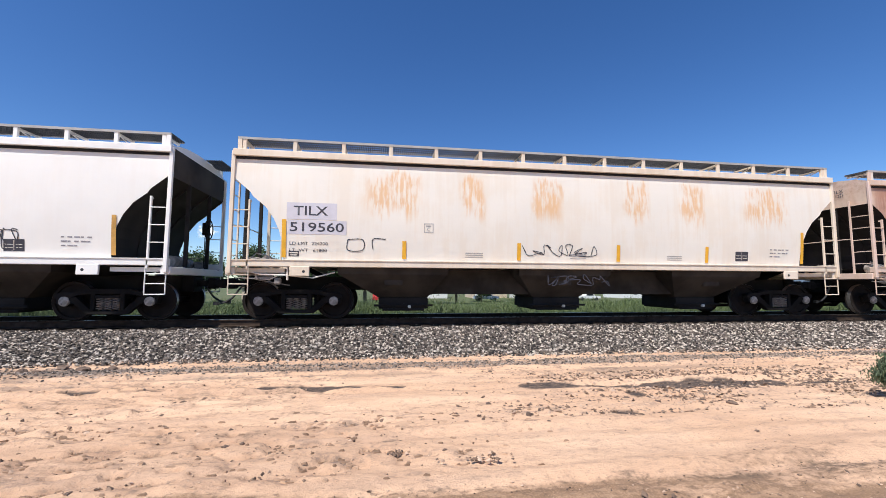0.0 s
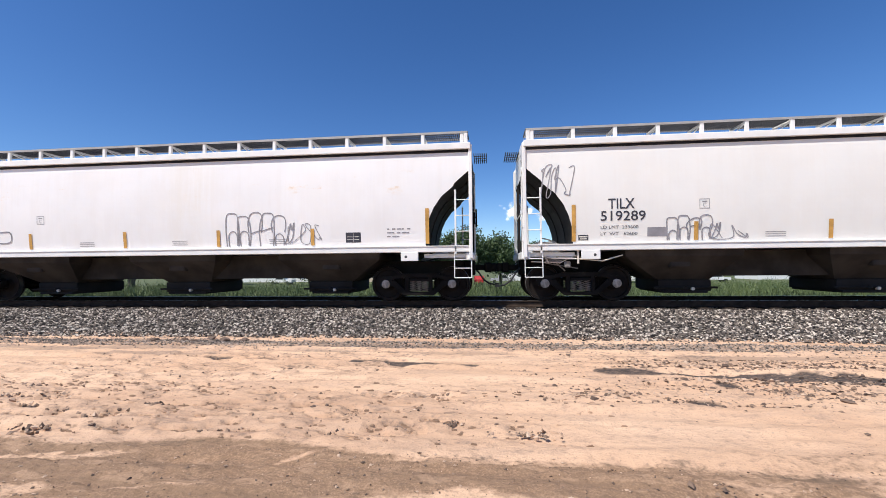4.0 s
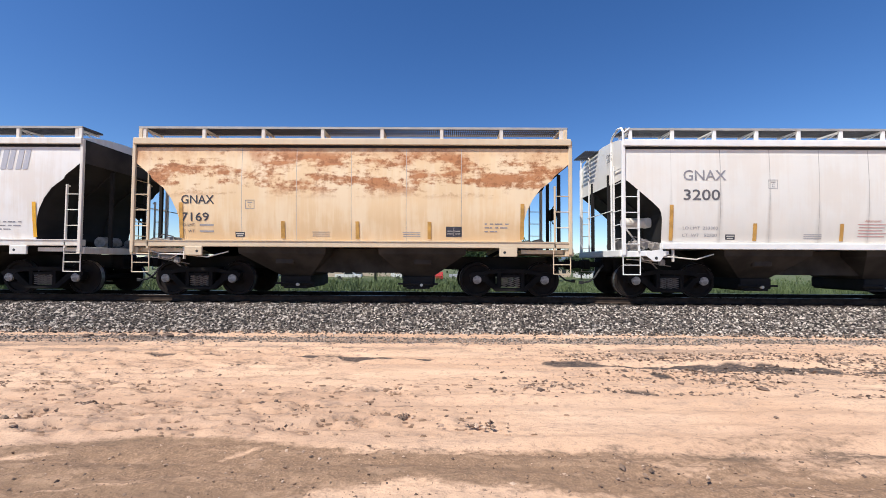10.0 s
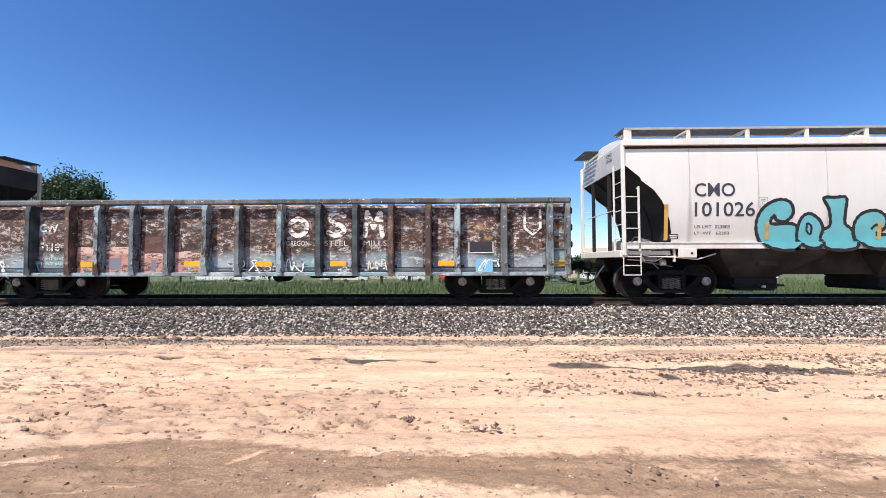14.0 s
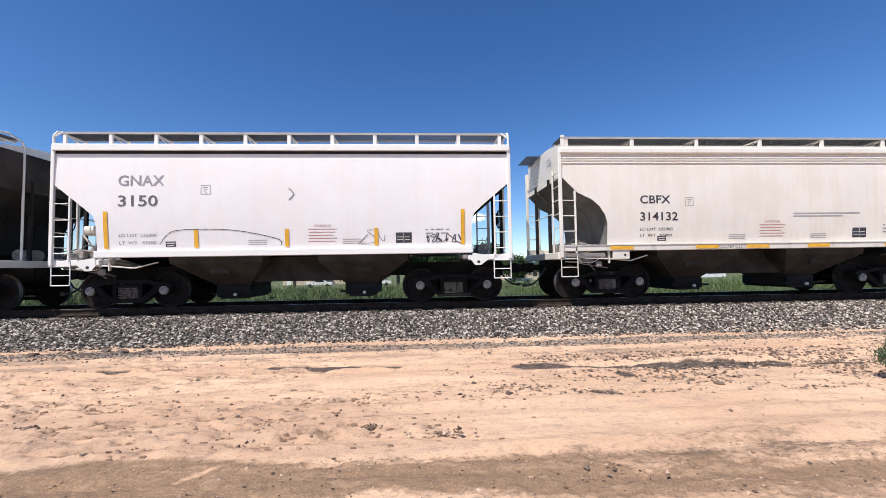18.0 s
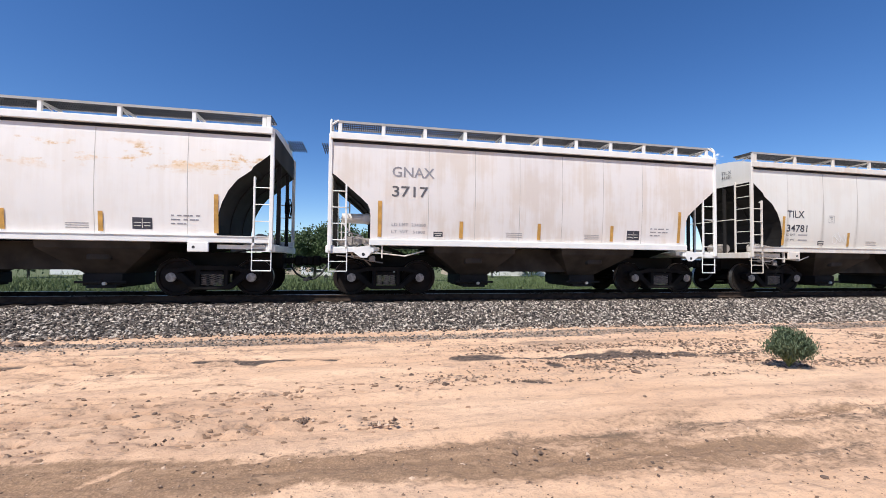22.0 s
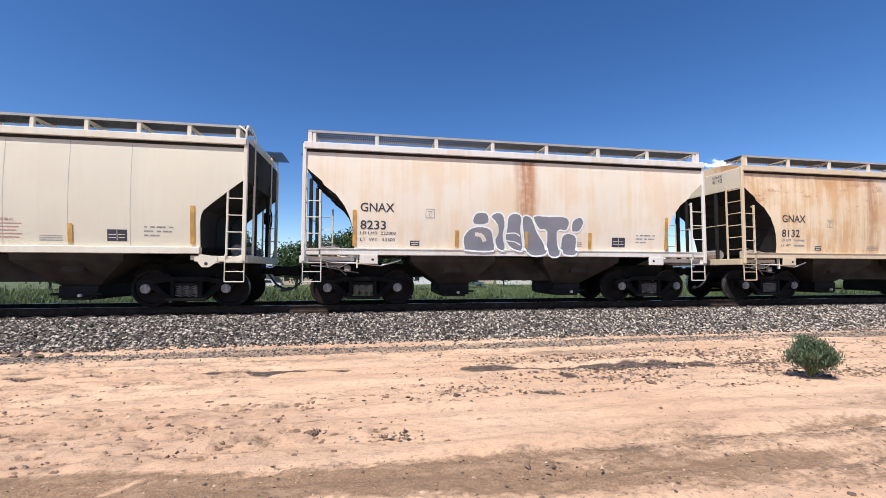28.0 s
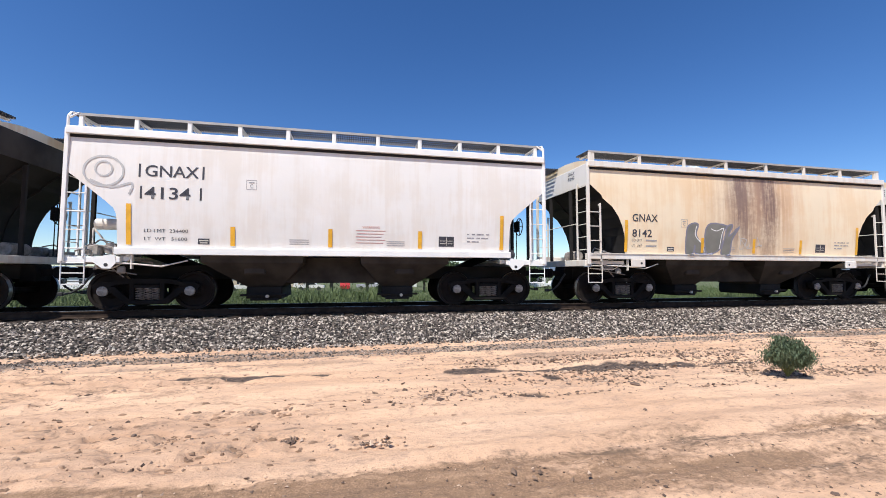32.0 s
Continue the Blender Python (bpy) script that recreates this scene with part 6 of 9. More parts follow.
        part("shaft_end", kept(("shaft", L, bays, sill == "deep", i), lambda: Build().lathe([(-0.93, 0.0), (-0.93, 0.04), (-0.86, 0.04)], b0 + 0.62 * (b1 - b0), 0, 0.30, 10).mesh("shaft_end", STENCIL_WHITE)), bay, "pale end of the gate shaft")
    for e in (-1, 1):
        turn = pose(-L / 2, 0, 0) if e < 0 else pose(L / 2, 0, 0, 0, 0, 180)
        part("end_platform", kept("platform", platform_mesh), car, at=turn, skin=trim)
        for y in (-0.62, 0.62):
            part("end_upright", kept("upright", upright_mesh), car, at=turn @ pose(0, y, 0))
        part("coupler", kept("coupler", coupler_mesh), car, at=turn)
        part("air_hose", kept("hose", hose_mesh), car, at=turn)
        tagged(part("end_running_board", kept("end_board", lambda: grating_mesh(-0.32, 0.05, 0.1, 1.2, 4.24)), car, at=pose(-L / 2, 0, 0) if e < 0 else pose(L / 2 + 0.33, 0, 0)), kind="stuff")
        for s in (-1, 1):
            local = s if e < 0 else -s
            part("corner_post", kept(("post", local, bent), lambda: post_mesh(local, bent)), car, at=turn, skin=trim)
            part("ladder", kept(("ladder", local), lambda: ladder_mesh(local, 2.86, 1.22)), car, at=turn, skin=trim)
            part("sill_step", kept(("stirrup", local), lambda: stirrup_mesh(local, 0.63)), car, at=turn, skin=trim)
            if sill == "plain":
                part("jacking_pad", kept(("pad", local), lambda: Build().box(1.38, 1.83, *sorted((local * 1.56, local * 1.612)), 1.06, 1.29, 0.012).mesh("jacking_pad", WHITE)), car, at=turn, skin=trim)
                part("pad_hole", kept(("hole", local), lambda: Build().lathe([(local * 1.61, 0.034), (local * 1.6145, 0.034), (local * 1.6145, 0.001)], 1.70, 0, 1.17, 12).mesh("pad_hole", BLACK)), car, at=turn)
            elif sill == "cut":
                part("eye_hole", kept(("eye", local), lambda: Build().lathe([(local * 1.57, 0.04), (local * 1.583, 0.04), (local * 1.583, 0.001)], 0.86, 0, 1.05, 12).mesh("eye_hole", BLACK)), car, at=turn)
        add_truck(car, e * (L / 2 - 1.46))
    part("end_ladder", kept("end_ladder", end_ladder_mesh), car, at=pose(-L / 2, 0, 0), skin=trim)
    gear = [("brake_rigging", rigging_mesh)] + ([("air_reservoir", upper_reservoir_mesh), ("reservoir_brace", brace_mesh)] if sill == "cut" else [])
    for name, make in gear:
        part(name, kept("left " + name, make), car, at=pose(-L / 2, 0, 0), skin=GEAR if name == "brake_rigging" else T_DUSTY)
    for name, make in (("train_pipe", train_pipe_mesh), ("retainer_pipe", retainer_pipe_mesh), ("release_rod", release_rod_mesh), ("pipe_bracket", pipe_bracket_mesh)):
        part(name, kept(name, make), car, at=pose(-L / 2, 0, 0), skin=T_DUSTY)
    if wall:
        part("end_wall", kept(("endwall", cut), lambda: Build().box(0.045, 0.07, -1.5, 1.5, CUTS[cut][0][1] - 0.05, 4.0, 0.01).mesh("end_wall", WHITE)), car, at=pose(-L / 2, 0, 0), skin=wall)
    # dark sheet laid over the right end only, its shade in the colour
    part("end_sheet", kept(("endsheet", cut), lambda: Build().box(0.04, 0.055, -1.53, 1.53, CUTS[cut][0][1] - 0.02, 4.02, 0.004).mesh("end_sheet", END_SHADE)), car, "end sheet with shade and some grime put into its colour", at=pose(L / 2, 0, 0, 0, 0, 180))
    part("brake_wheel", kept("brake_wheel", brake_wheel_mesh), car, "black hand brake wheel", at=pose(L / 2, 0, 0, 0, 0, 180))
    for end in (pose(-L / 2, 0, 0), pose(L / 2, 0, 0, 0, 0, 180)):
        part("brake_cylinder", kept("brake_cylinder", cylinder_mesh), car, at=end)
        part("air_reservoir", kept("air_reservoir", reservoir_mesh), car, at=end)
        part("brake_valve", kept("brake_valve", valve_mesh), car, at=end)
    drop = -0.08 if stepped else 0.0
    for s in (-1, 1):
        y0, y1 = sorted((s * 0.95, s * 1.56))
        tagged(part("running_board", kept(("board", L, s), lambda: grating_mesh(-L / 2 + 0.1, L / 2 - 0.1, y0, y1, 4.355)), car, at=pose(0, 0, drop)), kind="stuff")
        for y in (y0, y1):
            part("board_edge", kept(("edge", L, y), lambda: board_edge_mesh(-L / 2 + 0.1, L / 2 - 0.1, y, 4.355)), car, at=pose(0, 0, drop))
        n = max(3, round((L - 0.5) / posts))
        spots = [(L - 0.5) * i / n for i in range(n + 1)]
        if spec and spec.get("short_last"):
            spots = [posts * i for i in range(int((L - 0.5) / posts) + 1)] + [L - 0.5]
        for spot in spots:
            part("board_support", kept(("support", s), lambda: support_mesh(s)), car, at=pose(-L / 2 + 0.25 + spot, 0, drop), skin=T_DUSTY if trim in (T_RUST, T_PINK, T_CREAM) else trim)
    n = 4 if L < 14 else 6
    for i in range(n):
        part("roof_hatch", kept("hatch", hatch_mesh), car, at=pose(-L / 2 + L * (i + 0.5) / n, 0, 0), skin=trim)
    add_standard_marks(car, L, spec)
    if spec.get("marks"):
        for text, z in ((spec["marks"][0][0], 3.82), (spec["marks"][1][0], 3.68)):
            me = letters(text, 0, 0.36, z, z + 0.1, STENCIL, 0.0)
            for v in me.vertices:
                v.co = (-L / 2 + 0.035, -0.55 - v.co.x, v.co.z)
            part("end_mark", me, car)
    for fn in spec.get("extra", ()):
        fn(car, L)
    TRAIN.append((k, L, car))
    return car


def panel(u0, u1, z0, z1, mat, name="paint_patch", label="", lift=0.0045):
    return lambda car, L: part(name, patch_mesh([(u0, u1, z0, z1)], mat, L, lift), car, label)


def words(text, u0, u1, z0, z1, mat, name="lettering", slant=0.0, fat=0.0):
    return lambda car, L: part(name, letters(text, u0, u1, z0, z1, mat, L, 0.0075, fat, slant), car)


def tag(u0, u1, z0, z1, mat, seed, count=6, width=0.018):
    return lambda car, L: part("graffiti_tag", ribbon_mesh(scrawl(u0, u1, z0, z1, seed, count), width, mat, L), car, "scrawled spray-paint tag")


def balloon(u0, u1, z0, z1, n, mat, seed, width=0.025):
    return lambda car, L: part("graffiti_outline", ribbon_mesh(throwup(u0, u1, z0, z1, n, seed), width, mat, L), car, "outlined balloon-letter graffiti")


def lessor_mark(u0, u1, z0, z1, mat):
    """A lessor's emblem as four plain slanted blocks."""
    def draw(car, L):
        w = (u1 - u0) / 4
        for k in range(4):
            for shift, fat in ((0.02, 0.14), (0.20, 0.13)):
                x = u0 + k * w + shift
                part("emblem_bar", fill_mesh([(x, z0), (x + fat, z0), (x + fat + 0.07, z1), (x + 0.07, z1)], mat, L, 0.007), car, "slanted bar of a block emblem")
    return draw


def ring(cu, cz, ru, rz, mat, width, name="graffiti_outline", n=28, label=""):
    return lambda car, L: part(name, ribbon_mesh([[(cu + ru * math.cos(6.28318 * i / n), cz + rz * math.sin(6.28318 * i / n)) for i in range(n + 1)]], width, mat, L), car, label)


def stroke(pts, width, mat, name="graffiti_tag", label="", lift=0.009):
    return lambda car, L: part(name, ribbon_mesh([smooth_line(pts, 8)], width, mat, L, lift), car, label)


def disc(cu, cz, ru, rz, mat, label="", name="graffiti_shape", lift=0.007):
    def draw(car, L):
        b = Build()
        n = 28
        for j in range(4):
            r0, r1 = j / 4, (j + 1) / 4
            rows = [[(cu + ru * r * math.cos(6.28318 * i / n), cz + rz * r * math.sin(6.28318 * i / n)) for i in range(n + 1)] for r in (r0, r1)]
            b.sheet([[(p[0] - L / 2, -(side_at(p[1]) + lift), p[1]) for p in row] for row in rows])
        part(name, b.mesh("shape", mat), car, label)
    return draw


def mk(a, b, big=False, wide=0.84, wide2=0.70, u=1.40):
    """Reporting letters and number at the usual places."""
    if big:
        return ((a, 1.55, 2.63, 3.02, 3.28), (b, 1.55, 1.55 + (0.92 if len(b) < 6 else 1.62), 2.52, 2.79))
    return ((a, u, u + wide, 2.37, 2.59), (b, u, u + wide2, 1.93, 2.15))


# ---- paint of the cars ----
ORANGE, BROWN, DARKRUST, PINKRUST = (0.50, 0.21, 0.07), (0.26, 0.13, 0.07), (0.13, 0.065, 0.04), (0.46, 0.22, 0.15)
P_WHITE = paint("clean white car paint", (0.80, 0.785, 0.745), washing=0.10, wash=(0.66, 0.57, 0.47))
P_WHITE2 = paint("bright white car paint", (0.83, 0.828, 0.808), washing=0.06, wash=(0.66, 0.62, 0.58))
P_DUSTY = paint("dusty white car paint", (0.775, 0.75, 0.69), washing=0.25, wash=(0.64, 0.53, 0.42), weld=(SHORT, 9, 0.4), grime=((0.50, 0.43, 0.35), 0.3, 2.2))
P_GREYISH = paint("pale grey car paint", (0.745, 0.73, 0.68), washing=0.25, wash=(0.60, 0.52, 0.44), weld=(SHORT, 8, 0.45), grime=((0.48, 0.42, 0.35), 0.35, 2.3))
P_MEDIUM = paint("pale grey ribbed car paint", (0.69, 0.675, 0.63), washing=0.25, wash=(0.60, 0.52, 0.44), weld=(MEDIUM, 9, 0.6), grime=((0.44, 0.39, 0.33), 0.45, 2.5))
T_DUSTY = paint("dusty white trim", (0.72, 0.69, 0.64), washing=0.3)
T_CREAM = paint("cream stained trim", (0.66, 0.53, 0.37), rust=BROWN, amount=0.15, washing=0.3)
T_RUST = paint("rust stained trim", (0.62, 0.45, 0.33), rust=BROWN, amount=0.3, washing=0.4)
T_PINK = paint("pinkish stained trim", (0.66, 0.50, 0.43), rust=BROWN, amount=0.25, washing=0.4)


def shortcar(k, label, skin, marks, **kw):
    spec = kw.pop("spec", {})
    spec["marks"] = marks
    return hopper(k, SHORT, label, skin, spec=spec, **kw)


def longcar(k, label, skin, marks, **kw):
    spec = kw.pop("spec", {})
    spec["marks"] = marks
    spec.setdefault("tape", [1.22, 4.06, 7.0, 9.76, 12.4, LONG - 1.15])
    spec.setdefault("placard", 13.5)
    spec.setdefault("notes", (5.6, 8.4, 11.2))
    return hopper(k, LONG, label, skin, cut="long", bays=3, spec=spec, **kw)


INK = plain("inky purple spray", (0.06, 0.035, 0.09), 0.5)
SPRAY["chalk"] = plain("faded chalky white paint", (0.72, 0.64, 0.57), 0.7, vary=0.35, scale=3)
SPRAY["thin"] = plain("thin pinkish wash of paint", (0.68, 0.53, 0.43), 0.7, vary=0.3, scale=3)
SPRAY["sand"] = plain("sandy orange spray", (0.66, 0.46, 0.26), 0.6, vary=0.3, scale=4)
SPRAY["moss"] = plain("mossy grey spray", (0.42, 0.42, 0.30), 0.6, vary=0.3, scale=4)
SPRAY["ash"] = plain("ash grey spray", (0.20, 0.195, 0.17), 0.55, vary=0.2, scale=4)
PALE = plain("lilac grey touch-up paint", (0.60, 0.58, 0.63), 0.5, vary=0.08)
PAPER = plain("fresh white panel", (0.84, 0.84, 0.83), 0.45, vary=0.04)
TOUCH = plain("grey touch-up paint", (0.60, 0.58, 0.56), 0.5, vary=0.08)


# outlines of painted letters, in a sketch's units across and down
SHARE_SHAPES = (("teal", ((160, 98), (292, 88), (280, 135), (240, 148), (215, 190), (300, 178), (330, 288), (115, 288), (130, 238), (170, 245), (222, 235), (150, 205))),
                ("deepteal", ((310, 85), (380, 88), (370, 145), (400, 100), (470, 92), (430, 165), (480, 288), (425, 288), (395, 195), (380, 240), (385, 288), (335, 288), (330, 150))),
                ("teal", ((495, 85), (580, 70), (610, 100), (620, 240), (640, 288), (585, 288), (570, 222), (535, 225), (520, 288), (465, 288), (485, 180))),
                ("deepteal", ((610, 75), (740, 80), (745, 115), (690, 170), (745, 180), (770, 275), (720, 288), (690, 220), (680, 288), (620, 288), (640, 160))),
                ("teal", ((765, 70), (910, 65), (905, 135), (830, 142), (890, 160), (875, 200), (800, 220), (830, 240), (930, 250), (945, 195), (1005, 190), (1025, 280), (790, 288), (765, 160))))
MAUVE_SHAPES = (("mauve", ((265, 65), (305, 55), (300, 130), (260, 170), (310, 160), (335, 240), (195, 240), (195, 180), (225, 110))), ("mauve", ((330, 110), (370, 100), (360, 170), (400, 160), (400, 85), (455, 55), (470, 190), (440, 236), (380, 236), (345, 190))),
                ("mauve", ((490, 100), (540, 110), (560, 80), (620, 55), (610, 150), (620, 240), (570, 240), (560, 170), (540, 235), (490, 235), (500, 180))), ("mauve", ((640, 75), (720, 35), (700, 75), (670, 110), (690, 125), (740, 130), (750, 190), (770, 240), (630, 240), (625, 130))),
                ("mauve", ((800, 60), (860, 35), (895, 110), (870, 165), (840, 185), (940, 170), (920, 240), (795, 240), (775, 180), (780, 120), (830, 130))))
MINT_SHAPES = (("mint", ((290, 115), (330, 125), (355, 100), (395, 200), (390, 345), (265, 345), (260, 205), (295, 200))), ("lime", ((405, 135), (430, 105), (460, 185), (480, 230), (520, 345), (400, 345), (388, 220))),
               ("lime", ((470, 115), (530, 112), (545, 190), (505, 215), (482, 190))), ("mint", ((555, 130), (580, 112), (612, 150), (650, 105), (690, 125), (685, 170), (640, 210), (675, 270), (660, 345), (535, 345), (530, 245), (590, 215))))
RED_SHAPES = (("lime", ((975, 140), (1010, 120), (1035, 140), (1042, 205), (1090, 210), (1110, 280), (1085, 350), (1000, 350), (990, 250))), ("red", ((780, 115), (810, 106), (835, 140), (870, 132), (892, 158), (925, 125), (965, 135), (970, 190), (930, 212), (985, 232), (1000, 290), (980, 350), (760, 350), (722, 300), (738, 222), (776, 208))),
              ("red", ((1040, 140), (1085, 130), (1112, 150), (1140, 150), (1200, 280), (1210, 350), (1090, 355), (1110, 270), (1085, 205), (1045, 195))), ("lime", ((1165, 150), (1200, 130), (1230, 155), (1265, 130), (1305, 160), (1305, 215), (1270, 245), (1340, 248), (1335, 350), (1215, 350), (1212, 290), (1240, 250), (1190, 220))))
RED_LINES = tuple((SPRAY["white"], 0.025, p) for p in (((776, 210), (776, 260), (778, 305)), ((845, 200), (850, 250), (848, 305)), ((900, 205), (915, 270), (885, 345)), ((905, 150), (925, 165), (950, 185)), ((945, 145), (925, 165), (908, 195)), ((1052, 250), (1054, 280), (1052, 305))))
BLACK_SHAPES = (("black", ((455, 270), (490, 180), (560, 120), (620, 135), (640, 200), (610, 280), (600, 355), (475, 362))), ("black", ((625, 130), (660, 125), (690, 150), (720, 120), (765, 140), (775, 210), (745, 260), (785, 325), (775, 360), (600, 360), (640, 220))),
                ("black", ((780, 180), (830, 125), (885, 150), (890, 230), (865, 265), (880, 320), (870, 362), (790, 362), (765, 260))), ("black", ((895, 180), (940, 125), (1000, 160), (1005, 230), (975, 300), (970, 362), (875, 362), (890, 280))), ("black", ((1000, 150), (1040, 130), (1080, 170), (1110, 130), (1150, 150), (1155, 362), (970, 362), (1000, 280))))
BLACK_LINES = tuple((SPRAY["white"], 0.022, p) for p in (((562, 155), (558, 200), (555, 245)), ((540, 300), (560, 284), (602, 312)), ((650, 205), (680, 236), (715, 210)), ((684, 236), (686, 300), (688, 358)), ((835, 150), (832, 200), (828, 245)), ((805, 255), (840, 268), (878, 245)), ((944, 235), (955, 290), (1000, 290)), ((1078, 165), (1070, 215), (1062, 235)), ((1140, 250), (1090, 258), (1080, 280)), ((990, 205), (1010, 280), (1050, 300), (1088, 282))))
SILVER_SHAPES = (("snow", ((-150, 402), (-212, 380), (-190, 320), (-110, 190), (-40, 162), (-5, 235), (5, 402), (-55, 402), (-70, 335), (-110, 340), (-118, 402))), ("snow", ((-40, 165), (20, 156), (45, 185), (90, 166), (124, 185), (122, 230), (75, 242), (115, 265), (115, 308), (90, 322), (200, 372), (190, 402), (30, 402), (-15, 290))),
                 ("snow", ((130, 172), (145, 230), (165, 290), (175, 200), (185, 160), (215, 190), (250, 178), (256, 250), (242, 330), (262, 402), (200, 402), (112, 320))), ("silver", ((265, 240), (290, 178), (340, 160), (380, 200), (372, 290), (315, 322), (320, 345), (390, 355), (412, 275), (470, 255), (510, 300), (515, 370), (500, 402), (270, 402), (245, 320))))
COLE_SHAPES = (("aqua", ((690, 362), (560, 356), (505, 300), (495, 220), (530, 150), (600, 112), (660, 125), (675, 180), (640, 220), (595, 215), (582, 190), (570, 232), (690, 240))), ("aqua", ((760, 182), (810, 220), (825, 280), (800, 345), (750, 364), (705, 330), (698, 260), (720, 200))),
               ("aqua", ((825, 106), (880, 102), (935, 104), (932, 170), (932, 232), (970, 270), (970, 362), (825, 362), (822, 270), (858, 240), (850, 160))), ("aqua", ((1165, 292), (1165, 362), (1040, 360), (985, 310), (975, 240), (1010, 185), (1080, 168), (1130, 200), (1130, 252), (1090, 288))))
SLATE_SHAPES = (("grey", ((275, 230), (300, 195), (360, 195), (376, 240), (350, 264), (285, 264))), ("grey", ((225, 405), (220, 340), (260, 290), (320, 275), (385, 292), (405, 350), (400, 420), (240, 420))), ("grey", ((385, 215), (420, 190), (460, 200), (476, 260), (466, 330), (480, 405), (440, 418), (412, 360), (432, 300), (415, 250))),
                ("grey", ((495, 212), (540, 190), (580, 215), (576, 290), (590, 405), (540, 418), (480, 360), (485, 280))), ("grey", ((585, 215), (640, 215), (680, 300), (730, 380), (725, 440), (620, 440), (592, 330))), ("grey", ((655, 208), (760, 205), (860, 206), (890, 240), (870, 290), (812, 300), (820, 440), (745, 440), (740, 300), (690, 285))),
                ("grey", ((905, 290), (910, 232), (960, 205), (986, 236), (960, 290), (930, 300))), ("grey", ((835, 405), (842, 330), (880, 306), (930, 320), (940, 362), (925, 440), (845, 440))))
NEK_SHAPES = (("ash", ((500, 420), (500, 330), (520, 305), (552, 306), (545, 350), (585, 400), (590, 420), (545, 420), (540, 388), (532, 420))), ("ash", ((590, 320), (620, 300), (690, 310), (672, 330), (660, 400), (600, 420), (585, 370))), ("ash", ((690, 312), (716, 305), (697, 350), (750, 310), (715, 362), (705, 420), (665, 420), (680, 350))))
CHALK_SHAPES = (("thin", ((82, 215), (110, 185), (145, 192), (160, 235), (155, 322), (98, 322))), ("thin", ((158, 200), (190, 168), (222, 185), (232, 240), (226, 322), (162, 322))),
                ("chalk", ((470, 198), (500, 178), (533, 184), (538, 242), (568, 244), (572, 192), (596, 175), (622, 190), (622, 318), (578, 320), (570, 284), (535, 284), (530, 320), (478, 320))),
                ("chalk", ((632, 200), (665, 168), (704, 182), (722, 225), (722, 318), (694, 318), (692, 268), (672, 244), (656, 268), (660, 318), (628, 318))),
                ("chalk", ((728, 184), (762, 178), (806, 184), (802, 208), (768, 214), (772, 236), (800, 240), (798, 262), (768, 266), (776, 292), (810, 294), (808, 318), (730, 318))),
                ("chalk", ((815, 192), (868, 172), (918, 190), (932, 240), (905, 316), (872, 318), (892, 262), (880, 236), (852, 234), (848, 264), (872, 286), (848, 318), (815, 318))))
SAND_SHAPES = (("sand", ((1130, 318), (1148, 240), (1168, 214), (1186, 235), (1172, 318))), ("moss", ((1186, 318), (1192, 222), (1212, 216), (1212, 262), (1238, 240), (1222, 280), (1240, 318))),
               ("sand", ((1243, 250), (1262, 226), (1276, 248), (1268, 318), (1243, 316))), ("moss", ((1274, 300), (1288, 238), (1308, 226), (1312, 300), (1300, 322))), ("sand", ((1312, 300), (1322, 232), (1344, 216), (1356, 245), (1346, 300), (1318, 322))))
CHERRY_LINES = (((820, 195), (800, 260), (825, 300), (880, 290), (915, 250), (910, 190), (870, 160), (830, 165), (820, 195)), ((865, 200), (860, 230), (855, 265)), ((885, 200), (884, 230), (880, 260)), ((912, 190), (940, 165), (960, 190), (965, 260), (965, 318)), ((970, 280), (990, 230), (1030, 215), (1050, 250), (1030, 290), (980, 312)),
                ((1030, 220), (1080, 205), (1115, 240), (1150, 320)), ((1120, 225), (1160, 205), (1200, 250), (1215, 320)), ((1215, 300), (1245, 255), (1280, 280), (1280, 320)), ((1260, 230), (1290, 200), (1330, 230), (1345, 310)))


